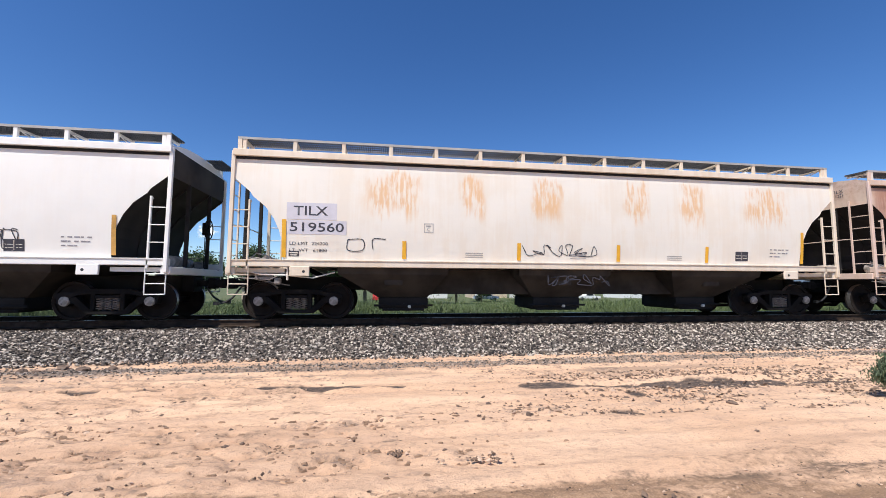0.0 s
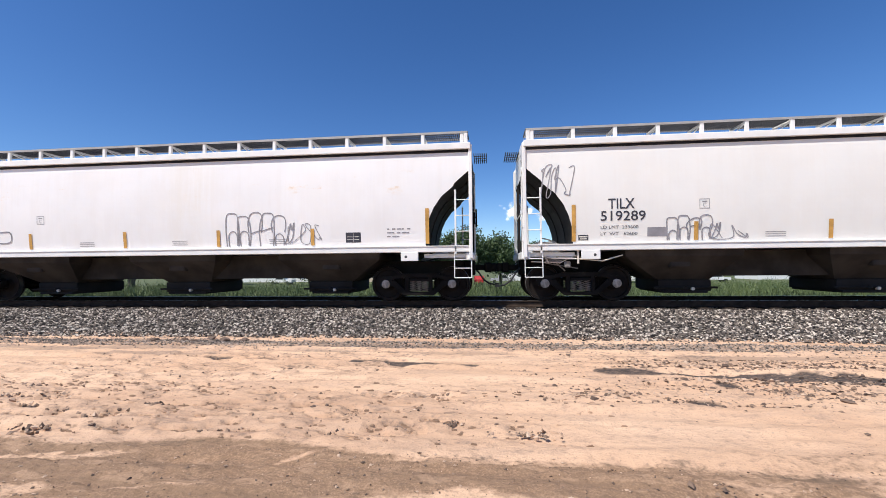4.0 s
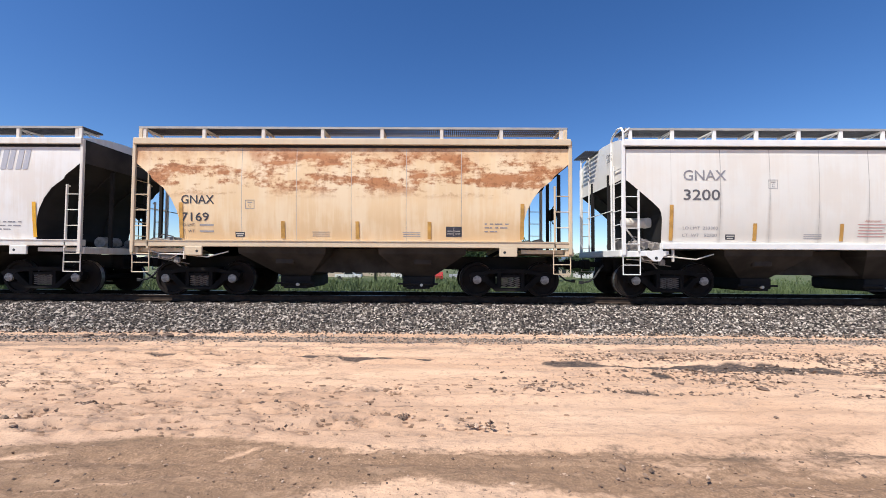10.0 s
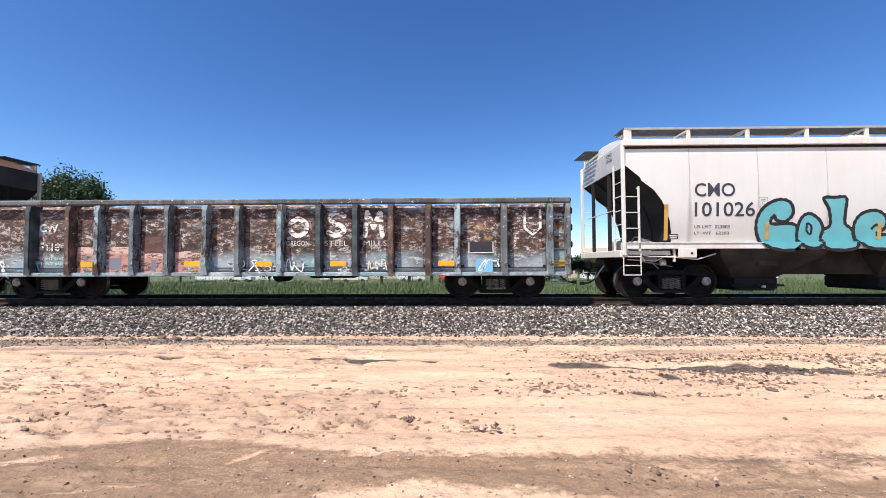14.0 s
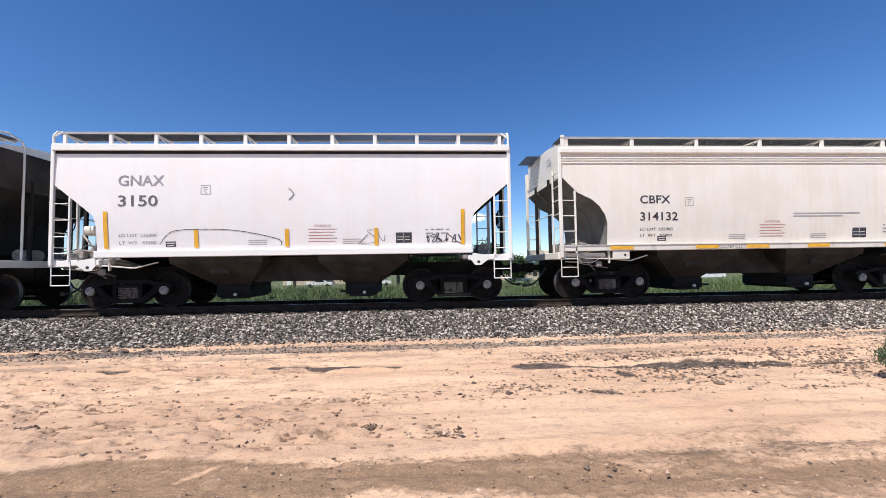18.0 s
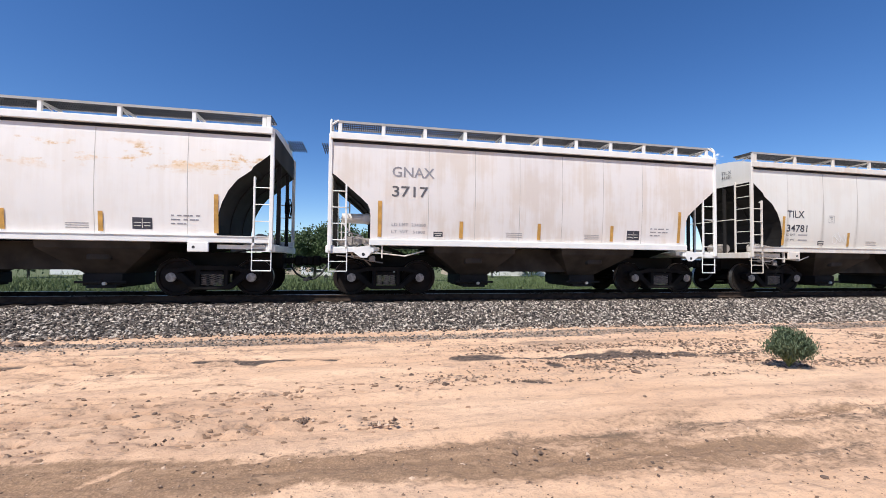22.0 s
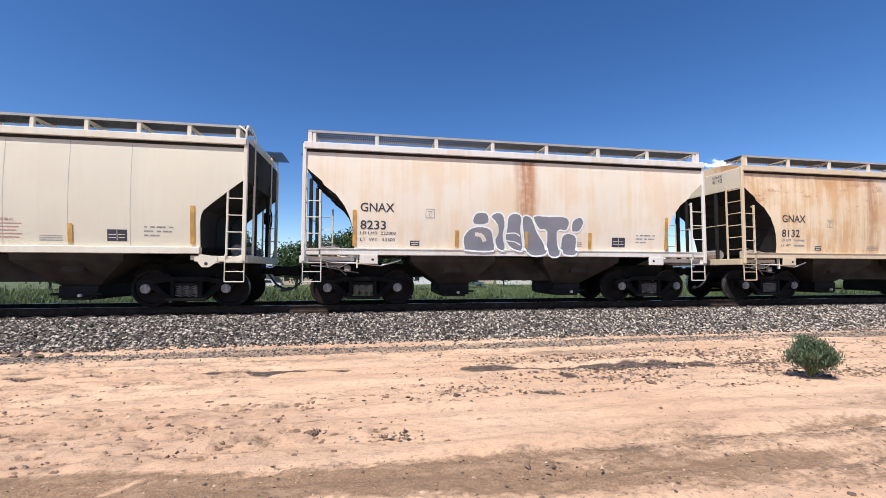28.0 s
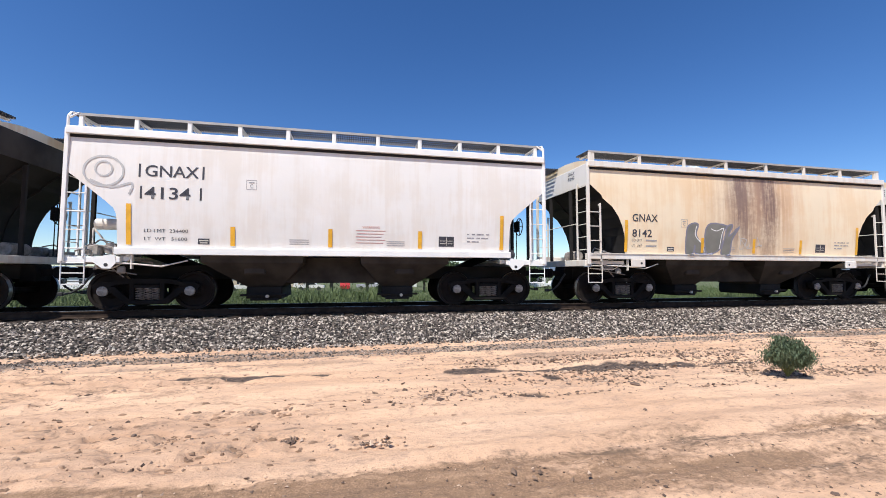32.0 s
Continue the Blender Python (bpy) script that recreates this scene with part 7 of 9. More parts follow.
def build_long_cars():
    longcar(0, "long white covered hopper car with light grime", P_WHITE, (("TILX", 1.9, 2.5, 2.24, 2.48), ("519312", 1.8, 2.8, 1.96, 2.2)), posts=1.0,
            spec=dict(extra=(tag(12.9, 13.6, 1.6, 2.1, STENCIL, 3, 4, 0.02), tag(0.6, 1.4, 0.6, 1.0, SPRAY["rose"], 4, 3, 0.02)), load=None))
    longcar(1, "long off-white covered hopper car with orange rust runs", paint("off-white rusting paint", (0.79, 0.745, 0.665), washing=0.3, wash=(0.68, 0.56, 0.42), runs=((0.68, 0.36, 0.12), 0.66, 2.4, 3.6, tuple((u - LONG / 2, w) for u, w in ((3.8, 0.8), (5.8, 0.4), (7.8, 0.55), (10.3, 0.45), (12.0, 0.5), (14.3, 0.8))))),
            (("TILX", 1.43, 2.22, 2.51, 2.73), ("519560", 1.35, 2.60, 2.12, 2.34)), posts=1.15, trim=paint("rust edged trim", (0.74, 0.64, 0.52), amount=0.2, rust=(0.45, 0.24, 0.11), washing=0.3),
            spec=dict(load=("224200", "61800"), plate=(4.66, 2.27), tape_mat=REFLECT, extra=(
                panel(1.27, 2.43, 2.41, 2.81, PALE), panel(1.30, 2.66, 2.06, 2.39, PALE),
                tag(7.1, 9.1, 1.62, 1.95, STENCIL, 8, 7, 0.018), tag(7.6, 9.4, 0.85, 1.15, STENCIL, 9, 8, 0.02),
                stroke([(2.7, 1.95), (2.7, 1.7), (3.05, 1.7), (3.05, 1.95), (2.7, 1.95)], 0.02, STENCIL), stroke([(3.3, 1.72), (3.3, 1.97), (3.6, 1.97)], 0.02, STENCIL))))
    longcar(2, "long rust-pink weathered covered hopper car with faded tags", paint("rust-pink weathered paint", (0.66, 0.475, 0.36), panels=(LONG / 10, (0.37, 0.19, 0.125), 0.78, 1.8, 3.2, ((0.68, 0.58, 0.48), 0.6)), eaves=(0.5, (0.36, 0.19, 0.12), 0.5), blots=((0.38, 0.225, 0.155), 0.3, 1.8, 2.8, 0.6), wash=(0.50, 0.34, 0.24), washing=0.6, grime=((0.34, 0.25, 0.185), 0.7, 2.4)),
            (("TILX", 1.78, 2.52, 2.32, 2.54), ("311223", 1.80, 2.78, 1.88, 2.10)), posts=1.55, seams=10, trim=T_PINK,
            spec=dict(short_last=True, plate=(4.5, 2.28), extra=(panel(1.73, 2.57, 2.26, 2.60, PALE), panel(1.75, 2.6, 1.62, 1.84, TOUCH), tag(3.3, 4.5, 1.55, 1.95, SPRAY["chalk"], 12, 7, 0.018), tag(5.02, 5.95, 1.66, 2.1, SPRAY["chalk"], 13, 6, 0.024), tag(6.74, 7.85, 1.54, 2.12, SPRAY["chalk"], 14, 8, 0.024),
                      drawn((-313, 7.0, 322, 0.00497), SPRAY["chalk"], CHALK_SHAPES, (), True, 0.035), drawn((-313, 7.0, 322, 0.00497), SPRAY["ash"], SAND_SHAPES, (), True, 0.03))))
    longcar(3, "long rusty tan covered hopper car with teal graffiti", paint("rusty tan weathered paint", (0.68, 0.51, 0.355), panels=(LONG / 10, (0.47, 0.27, 0.16), 0.6, 1.9, 3.3, ((0.70, 0.58, 0.44), 0.6)), blots=((0.36, 0.15, 0.07), 0.5, 2.5, 3.6, 0.25), wash=(0.52, 0.35, 0.22), washing=0.5, grime=((0.33, 0.26, 0.20), 0.75, 2.6)),
            (("TILX", 1.94, 2.37, 2.31, 2.53), ("311245", 1.86, 2.61, 1.86, 2.09)), posts=1.55, seams=10, trim=T_RUST, wall=paint("lilac grey end paint", (0.74, 0.71, 0.70), amount=0.08),
            spec=dict(short_last=True, plate=(7.8, 2.7), extra=(panel(1.73, 2.88, 1.79, 2.66, PAPER), drawn((237, 4.06, 255, 0.00492), SPRAY["black"], SHARE_SHAPES, ((SPRAY["white"], 0.018, ((300, 175), (325, 285))), (SPRAY["white"], 0.018, ((620, 110), (635, 235))), (SPRAY["black"], 0.025, ((820, 105), (845, 130), (890, 92))), (SPRAY["black"], 0.02, ((560, 190), (600, 205), (620, 200)))), False, 0.06, SPRAY["white"], 0.12), tag(3.1, 3.7, 1.6, 2.1, SPRAY["purple"], 17, 4, 0.05),
                      drawn((440, 9.76, 200, 0.0046), SPRAY["black"], MAUVE_SHAPES, ((SPRAY["white"], 0.02, ((205, 235), (215, 150), (260, 80))), (SPRAY["white"], 0.02, ((430, 80), (470, 150), (480, 160))), (SPRAY["white"], 0.02, ((600, 70), (590, 170), (600, 230)))), True, 0.055, SPRAY["purple"], 0.16), tag(8.0, 8.5, 1.8, 2.2, SPRAY["white"], 18, 4), tag(12.2, 13.2, 1.6, 2.1, SPRAY["orange"], 19, 5))))
    longcar(4, "long clean white covered hopper car with outlined graffiti", paint("clean white paint with a rust spot", (0.84, 0.825, 0.81), washing=0.06, streaks=((0.6, 1.0, 0.35, (0.72, 0.66, 0.56)),), blots=((0.80, 0.52, 0.22), 0.5, 2.9, 3.3, 0.05)), (("TILX", 1.94, 2.55, 2.22, 2.48), ("519275", 1.80, 2.81, 1.95, 2.20)), posts=1.0,
            spec=dict(plate=(4.4, 2.32), load=("222300", "62700"), extra=(balloon(10.0, 11.9, 1.5, 2.4, 5, STENCIL_FADED, 21), tag(11.7, 12.65, 1.5, 2.1, STENCIL_FADED, 22, 4, 0.02), stroke([(3.0, 1.98), (3.4, 1.99), (3.41, 1.72), (3.02, 1.70), (3.0, 1.98)], 0.03, STENCIL_FADED),)))
    longcar(5, "long white covered hopper car with sketchy outlines", P_WHITE, (("TILX", 2.04, 2.66, 2.28, 2.53), ("519289", 1.86, 2.91, 1.99, 2.23)), posts=1.0,
            spec=dict(plate=(4.25, 2.36), load=("223600", "62600"), extra=(balloon(3.4, 4.6, 1.5, 2.1, 4, STENCIL_FADED, 24), tag(4.4, 5.3, 1.5, 1.9, STENCIL_FADED, 25, 3, 0.02), tag(0.35, 1.25, 2.6, 3.45, STENCIL_FADED, 26, 5, 0.02), panel(2.95, 3.4, 1.6, 1.82, STENCIL_FADED), balloon(9.6, 12.4, 1.6, 2.2, 6, SPRAY["faded"], 27),
                      tag(13.0, 14.4, 1.6, 2.1, SPRAY["faded"], 28, 5))))
    longcar(6, "long brown rusted covered hopper car with tags", paint("brown rusted paint", (0.60, 0.42, 0.31), panels=(LONG / 10, (0.32, 0.16, 0.10), 1.0, 1.7, 3.1), eaves=(0.6, (0.30, 0.14, 0.09), 0.6), wash=(0.42, 0.28, 0.20), washing=0.55, grime=((0.30, 0.22, 0.17), 0.7, 2.4)), None, posts=1.45, seams=10, trim=T_PINK,
            spec=dict(extra=(balloon(9.6, 11.4, 1.35, 2.1, 4, SPRAY["blue"], 31, 0.04), tag(11.6, 12.6, 1.5, 2.0, STENCIL, 32, 6, 0.03), disc(11.35, 1.95, 0.16, 0.13, SPRAY["purple"]), tag(13.0, 13.7, 1.5, 1.75, SPRAY["cream"], 33, 4))))
    longcar(7, "long bright white covered hopper car", P_WHITE2, (("TILX", 1.81, 2.46, 2.36, 2.59), ("519288", 1.71, 2.79, 2.08, 2.31)), posts=1.0,
            spec=dict(plate=(4.5, 2.5), load=("222300", "62900"), placard=13.85, extra=(balloon(1.6, 2.6, 2.7, 3.1, 4, SPRAY["faded"], 35, 0.018), stroke([(3.0, 2.0), (3.35, 2.0), (3.35, 1.75), (3.0, 1.75), (3.0, 2.0)], 0.04, STENCIL_FADED), tag(1.9, 2.5, 1.55, 1.7, STENCIL, 36, 3, 0.016), balloon(9.6, 10.9, 0.75, 1.1, 4, STENCIL, 37, 0.02))))


WORM_BODY = ((690, 212), (780, 214), (830, 182), (875, 163), (922, 182), (970, 214), (1022, 190), (1075, 150), (1130, 186), (1180, 206), (1232, 172), (1290, 140), (1340, 166), (1372, 202))


def worm_mural(car, L):
    """A round-headed worm with a curling banded body, sprayed over the side and down onto the sill."""
    place = (335, 2.28, 162, 0.0060)
    put = lambda x, y: (2.28 + (x - 335) * 0.0060, max(0.94, 1.44 + (162 - y) * 0.0060))
    r = random.Random(95)
    drawn(place, INK, (("orchid", ((500, 180), (560, 188), (690, 185), (760, 196), (770, 222), (735, 250), (640, 242), (590, 235), (560, 212))), ("magenta", ((490, 110), (518, 62), (580, 28), (640, 36), (690, 80), (698, 128), (714, 152), (700, 186), (600, 192), (505, 184)))),
          tuple((INK, 0.028, p) for p in (((520, 95), (540, 70), (555, 100), (570, 65), (590, 90)), ((505, 130), (530, 105), (520, 150), (550, 120), (545, 160)), ((600, 60), (605, 90), (625, 60), (640, 85), (660, 70)), ((540, 165), (570, 150), (585, 170), (565, 182)), ((590, 160), (640, 150), (700, 150)), ((600, 172), (660, 165), (690, 172)), ((580, 120), (600, 130), (590, 150)))), True, 0.04)(car, L)
    for q in (0.17, 0.11, 0.05):
        ring(*put(640, 112), q, q, INK, 0.03, "graffiti_line")(car, L)
    for i in range(5):
        x = 600 + 32 * i
        part("graffiti_line", ribbon_mesh([smooth_line([put(x, 196), put(x + 12, 212), put(x + 6, 236)], 4)], 0.028, INK, L, 0.0105), car)
    middle = smooth_line([put(*p) for p in WORM_BODY], 8)
    part("graffiti_shape", brush_mesh([middle], 0.25, SPRAY["magenta"], L, 0.0088), car, "magenta painted worm body")
    # lighter pink lower half: partly sunlight on the jutting sill, painted in
    sunlit_half = [(u, z - 0.055) for u, z in middle]
    part("graffiti_shape", brush_mesh([sunlit_half], 0.13, SPRAY["orchid"], L, 0.0098), car, "lower half of the worm, lightened to a sunlit pink")
    for rise in (0.125, 0.01, -0.125):
        part("graffiti_line", ribbon_mesh([[(u, z + rise) for u, z in middle]], 0.03, INK, L, 0.0108), car)
    for i in range(5, len(middle) - 2, 2):
        u, z = middle[i]
        part("graffiti_line", ribbon_mesh([[(u - 0.02, z - 0.115), (u + r.uniform(-0.01, 0.03), z - 0.055), (u + 0.02, z)]], 0.02, INK, L, 0.0106), car)
        if i % 4 == 1:
            part("graffiti_line", ribbon_mesh([[(u - 0.04, z + 0.02), (u, z + 0.07), (u + 0.05, z + 0.11)]], 0.02, INK, L, 0.0106), car)
    for x, y, q in ((1388, 214, 0.10), (1422, 224, 0.085), (1452, 227, 0.08), (1481, 228, 0.075)):
        disc(*put(x, y), q, 1.15 * q, SPRAY["orchid"], "pale pink painted spot", lift=0.0112)(car, L)
        ring(*put(x, y), q, 1.15 * q, INK, 0.025, "graffiti_line")(car, L)


def build_short_cars():
    shortcar(8, "tan orange weathered covered hopper car with chalky scribbles", paint("tan orange paint", (0.74, 0.545, 0.37), panels=(1.4, (0.62, 0.34, 0.16), 0.55, 2.2, 3.4), washing=0.45, wash=(0.62, 0.42, 0.25), grime=((0.44, 0.33, 0.23), 0.55, 2.3), blots=((0.40, 0.18, 0.08), 0.35, 2.4, 3.6, 0.2)),
             mk("GNAX", "7077", u=1.26), posts=1.5, trim=T_RUST, wall=paint("cream end paint", (0.68, 0.55, 0.40), amount=0.1),
             spec=dict(tape_mat=REFLECT, extra=(tag(2.6, 3.9, 1.6, 2.05, STENCIL_MID, 41, 5, 0.012), balloon(3.0, 5.4, 1.5, 2.05, 4, STENCIL_MID, 42, 0.013), balloon(6.5, 8.9, 1.5, 2.1, 4, STENCIL_MID, 43, 0.013))))
    shortcar(9, "cream white covered hopper car with a mural of fat letters", paint("cream white paint", (0.82, 0.785, 0.73), washing=0.25, wash=(0.70, 0.60, 0.48), band=(1.44, 2.55, (0.64, 0.63, 0.61), 0.4), weld=(SHORT, 9, 0.3)), mk("GNAX", "4046", True), cut="straight", sill="cut", posts=1.1, bent=True, seams=9,
             trim=T_DUSTY, spec=dict(ink=STENCIL_FADED, ink2=STENCIL_MID, plate=(4.75, 2.92), extra=(panel(1.48, 2.45, 2.48, 2.80, PALE),
             drawn((235, 1.25, 300, 0.00457), SPRAY["aqua"], MINT_SHAPES, (), True, 0.03), drawn((235, 1.25, 300, 0.00457), SPRAY["white"], RED_SHAPES, RED_LINES, True, 0.028),
             drawn((-665, 1.25, 312, 0.00457), SPRAY["white"], BLACK_SHAPES, BLACK_LINES, True, 0.028), words("OSRT", 9.98, 10.08, 1.62, 2.2, STENCIL, "graffiti_tag"))))
    shortcar(10, "white covered hopper car with silver balloon-letter graffiti", paint("dust white paint", (0.76, 0.74, 0.71), washing=0.25, streaks=((0.4, 0.5, 0.35, (0.62, 0.55, 0.42)),)), mk("GNAX", "3594", u=1.42), posts=1.5, trim=T_DUSTY,
             spec=dict(tape_mat=REFLECT, placard=8.35, load=("232700", "53000"), extra=(drawn((42, 3.85, 375, 0.00477), INK, SILVER_SHAPES, ((INK, 0.03, ((-100, 295), (-75, 235), (-55, 290))), (INK, 0.02, ((310, 235), (322, 240), (322, 285), (308, 275), (310, 235)))), True, 0.055), drawn((42, 3.85, 375, 0.00477), SPRAY["black"], (("lime", ((515, 340), (570, 336), (600, 368), (640, 380), (640, 408), (500, 408))),), (), False, 0.02), disc(2.50, 1.58, 0.26, 0.16, SPRAY["lime"]), ring(2.50, 1.58, 0.26, 0.16, STENCIL, 0.02), panel(5.9, 6.4, 1.3, 1.48, SPRAY["mint"], lift=0.004), panel(2.0, 2.5, 1.3, 1.44, SPRAY["mint"], lift=0.004), 
             tag(6.23, 7.51, 1.9, 2.42, STENCIL, 45, 7, 0.025), tag(2.15, 2.5, 1.75, 2.4, STENCIL, 46, 4, 0.018), lessor_mark(8.24, 9.80, 3.23, 3.74, SPRAY["silver"]), tag(6.8, 8.1, 1.31, 1.40, STENCIL, 47, 8, 0.01))))
    shortcar(11, "orange yellow rust-streaked covered hopper car", paint("orange yellow paint", (0.80, 0.59, 0.35), blots=((0.44, 0.17, 0.055), 0.92, 2.65, 3.72, 0.72), eaves=(0.5, (0.46, 0.19, 0.07), 0.75), wash=(0.82, 0.68, 0.48), washing=0.6, grime=((0.62, 0.40, 0.20), 0.5, 2.3)), mk("GNAX", "7169", u=1.26), posts=1.5, seams=8, trim=T_CREAM, wall=paint("cream end paint two", (0.72, 0.58, 0.42), amount=0.12), under=UNDER,
             spec=dict(ink=STENCIL, placard=8.2, tape_mat=REFLECT_OLD))
    shortcar(12, "pale grey white covered hopper car", P_DUSTY, mk("GNAX", "3200", True), cut="straight", sill="cut", posts=1.1, bent=True, seams=9, spec=dict(ink=STENCIL_FADED, ink2=STENCIL_MID, load=("233300", "52700"), plate=(3.8, 2.93), warning=6.1, extra=()))
    shortcar(13, "white center-flow covered hopper car with rusty eaves", paint("white paint with rusty eaves", (0.82, 0.80, 0.77), eaves=(1.0, (0.66, 0.40, 0.19), 0.85), washing=0.12), (("GNAX", 1.85, 2.77, 2.42, 2.65), ("7857", 1.85, 2.60, 1.95, 2.20)), cut="flow", sill="deep", stepped=True, posts=1.55, trim=P_WHITE,
             spec=dict(load=("232500", "53500"), tape=[1.62, 3.55, 5.65, 7.8, 9.8], tape_mat=REFLECT, placard=8.8, plate=(3.55, 2.42), extra=(words("CENTER FLOW", 3.2, 4.07, 1.05, 1.15, STENCIL, "car_type", 0.2), tag(9.2, 9.6, 1.5, 1.95, STENCIL_FADED, 51, 5, 0.015))))
    shortcar(14, "tan covered hopper car with brown rust columns", paint("tan rust-washed paint", (0.80, 0.57, 0.34), eaves=(0.4, (0.50, 0.23, 0.10), 0.6), wash=(0.58, 0.30, 0.11), washing=0.85, streaks=((-0.2, 0.7, 1.0, (0.30, 0.125, 0.05)), (-1.8, 0.5, 0.8, (0.40, 0.18, 0.07)), (0.35, 0.25, 0.7, (0.50, 0.45, 0.42)), (3.9, 0.7, 0.6, (0.50, 0.25, 0.10)), (-4.4, 0.5, 0.7, (0.34, 0.15, 0.07)))), mk("GNAX", "3065", u=1.44), posts=1.5, trim=T_CREAM,
             spec=dict(extra=(panel(1.36, 2.28, 1.9, 2.6, plain("tan touch-up", (0.68, 0.54, 0.36), 0.5, vary=0.1), lift=0.004),)))
    shortcar(15, "white covered hopper car faded to pink and orange", paint("pink orange faded paint", (0.76, 0.69, 0.655), washing=0.15, patch=(0.74, 0.36, 0.22), patches=0.85), mk("BCAX", "608", wide2=0.52, u=1.22), posts=1.5, seams=8, trim=T_PINK, wall=paint("pink end paint", (0.74, 0.62, 0.56)),
             spec=dict(placard=8.1, extra=(tag(5.5, 6.2, 1.6, 2.35, STENCIL, 55, 6, 0.03), tag(6.1, 6.9, 1.6, 1.85, STENCIL, 56, 5, 0.018), tag(7.2, 8.1, 2.0, 2.3, SPRAY["pink"], 57, 5, 0.02), tag(0.9, 1.6, 2.6, 3.1, STENCIL_FADED, 58, 6, 0.02), tag(2.9, 5.1, 1.5, 2.2, SPRAY["faded"], 59, 9, 0.014))))
    shortcar(18, "pale grey white covered hopper car", P_GREYISH, mk("CBFX", "305876", True), cut="straight", sill="cut", posts=1.1, bent=True, seams=9, spec=dict(load=("233400", "52600"), plate=(3.75, 2.93), warning=6.2))
    shortcar(19, "white covered hopper car with a plain side", P_DUSTY, None, cut="straight", sill="cut", posts=1.1, bent=True, seams=9, spec=dict(plate=(3.75, 2.93), warning=6.2, extra=(panel(1.5, 2.38, 2.96, 3.2, STENCIL_MID, "stencil_bar"), panel(1.5, 2.45, 2.5, 2.74, STENCIL_MID, "stencil_bar"))))
    shortcar(20, "warm white covered hopper car with grey stencils", P_DUSTY, None, cut="straight", sill="cut", posts=1.1, bent=True, seams=9, spec=dict(plate=(3.75, 2.93), warning=6.2, extra=(panel(1.5, 2.38, 2.96, 3.2, STENCIL_MID, "stencil_bar"), panel(1.5, 2.45, 2.5, 2.74, STENCIL_MID, "stencil_bar"))))
    shortcar(21, "clean white covered hopper car with faint pink runs", paint("white paint with pink runs", (0.81, 0.79, 0.78), washing=0.15, wash=(0.72, 0.55, 0.48)), mk("GNAX", "3150", True), cut="straight", sill="cut", posts=1.1, bent=True, trim=P_WHITE,
             spec=dict(ink=STENCIL_FADED, ink2=STENCIL_MID, load=("232000", "53200"), plate=(3.6, 2.92), tape_mat=REFLECT, warning=6.2, extra=( stroke([(5.6, 2.95), (5.72, 2.8), (5.6, 2.66)], 0.03, STENCIL_FADED), stroke([(2.5, 1.6), (2.8, 1.9), (3.6, 1.95), (4.4, 1.9), (5.3, 1.7), (5.4, 1.55)], 0.015, STENCIL), tag(9.0, 9.9, 1.55, 1.8, STENCIL, 61, 6, 0.018), tag(7.3, 8.0, 1.55, 1.9, STENCIL_FADED, 62, 3, 0.015))))
    shortcar(22, "beige covered hopper car with yellow bars on its sill", paint("beige car paint", (0.78, 0.735, 0.66), washing=0.15), (("CBFX", 2.16, 2.98, 2.51, 2.72), ("314132", 2.16, 3.18, 2.06, 2.28)), cut="flow", stepped=True, posts=1.7, trim=P_DUSTY,
             spec=dict(load=("222400", "53800"), plate=(3.5, 2.55), tape=[], placard=8.3, warning=5.6, extra=tuple(panel(u, u + 0.62, 1.31, 1.40, REFLECT, "yellow_bar", lift=0.021) for u in (1.3, 3.6, 5.0, 6.7, 8.9)) + (words("THROUGH SILL", 4.05, 4.9, 1.32, 1.39, STENCIL, "car_type", 0.0), panel(6.4, 8.3, 2.20, 2.235, GREY_BARS, "exterior_note"), panel(6.4, 7.8, 2.13, 2.16, GREY_BARS, "exterior_note"))))
    shortcar(23, "white covered hopper car with a dark block emblem", P_WHITE, mk("GNAX", "3553", u=1.41), posts=1.5, seams=8, spec=dict(load=("232700", "53300"), tape_mat=REFLECT_OLD, placard=8.35, extra=(lessor_mark(8.3, 9.83, 3.27, 3.78, STENCIL), panel(5.8, 6.6, 2.2, 2.23, STENCIL_RED, "red_note"), panel(5.8, 6.5, 2.12, 2.15, STENCIL_RED, "red_note"))))
    shortcar(24, "white covered hopper car with a grey block emblem", P_WHITE, mk("GNAX", "3580", u=1.40), posts=1.5, spec=dict(load=("232400", "53600"), tape_mat=REFLECT, placard=8.35, extra=(lessor_mark(8.3, 9.82, 3.27, 3.74, SPRAY["slate"]),)))
    shortcar(25, "white center-flow covered hopper car with orange eaves and pink graffiti", paint("white paint with orange eaves", (0.82, 0.795, 0.76), eaves=(1.1, (0.72, 0.45, 0.20), 0.85), washing=0.15), (("GNAX", 1.76, 2.66, 2.44, 2.64), ("7855", 1.76, 2.51, 1.98, 2.19)), cut="flow", sill="deep", stepped=True, posts=1.55, trim=P_WHITE,
             wall=paint("rust splashed end", (0.76, 0.68, 0.60), eaves=(1.0, (0.46, 0.15, 0.05), 1.0), blots=((0.50, 0.17, 0.055), 0.95, 3.0, 4.2, 0.8)),
             spec=dict(load=("232500", "53400"), tape=[1.62, 3.55, 5.65, 7.8, 9.8], placard=8.75, plate=(3.55, 2.45), extra=(words("CENTER FLOW", 2.95, 4.0, 1.05, 1.15, STENCIL, "car_type", 0.2), tag(2.6, 3.72, 1.4, 2.15, STENCIL, 65, 9, 0.03), drawn((288, 1.76, 318, 0.0046), SPRAY["cherry"], (), tuple((SPRAY["cherry"], 0.03, p) for p in CHERRY_LINES)), stroke([(6.2, 1.5), (6.6, 1.2), (7.0, 1.35)], 0.025, SPRAY["rose"]), tag(3.9, 4.3, 1.7, 2.1, SPRAY["rose"], 67, 3, 0.025))))
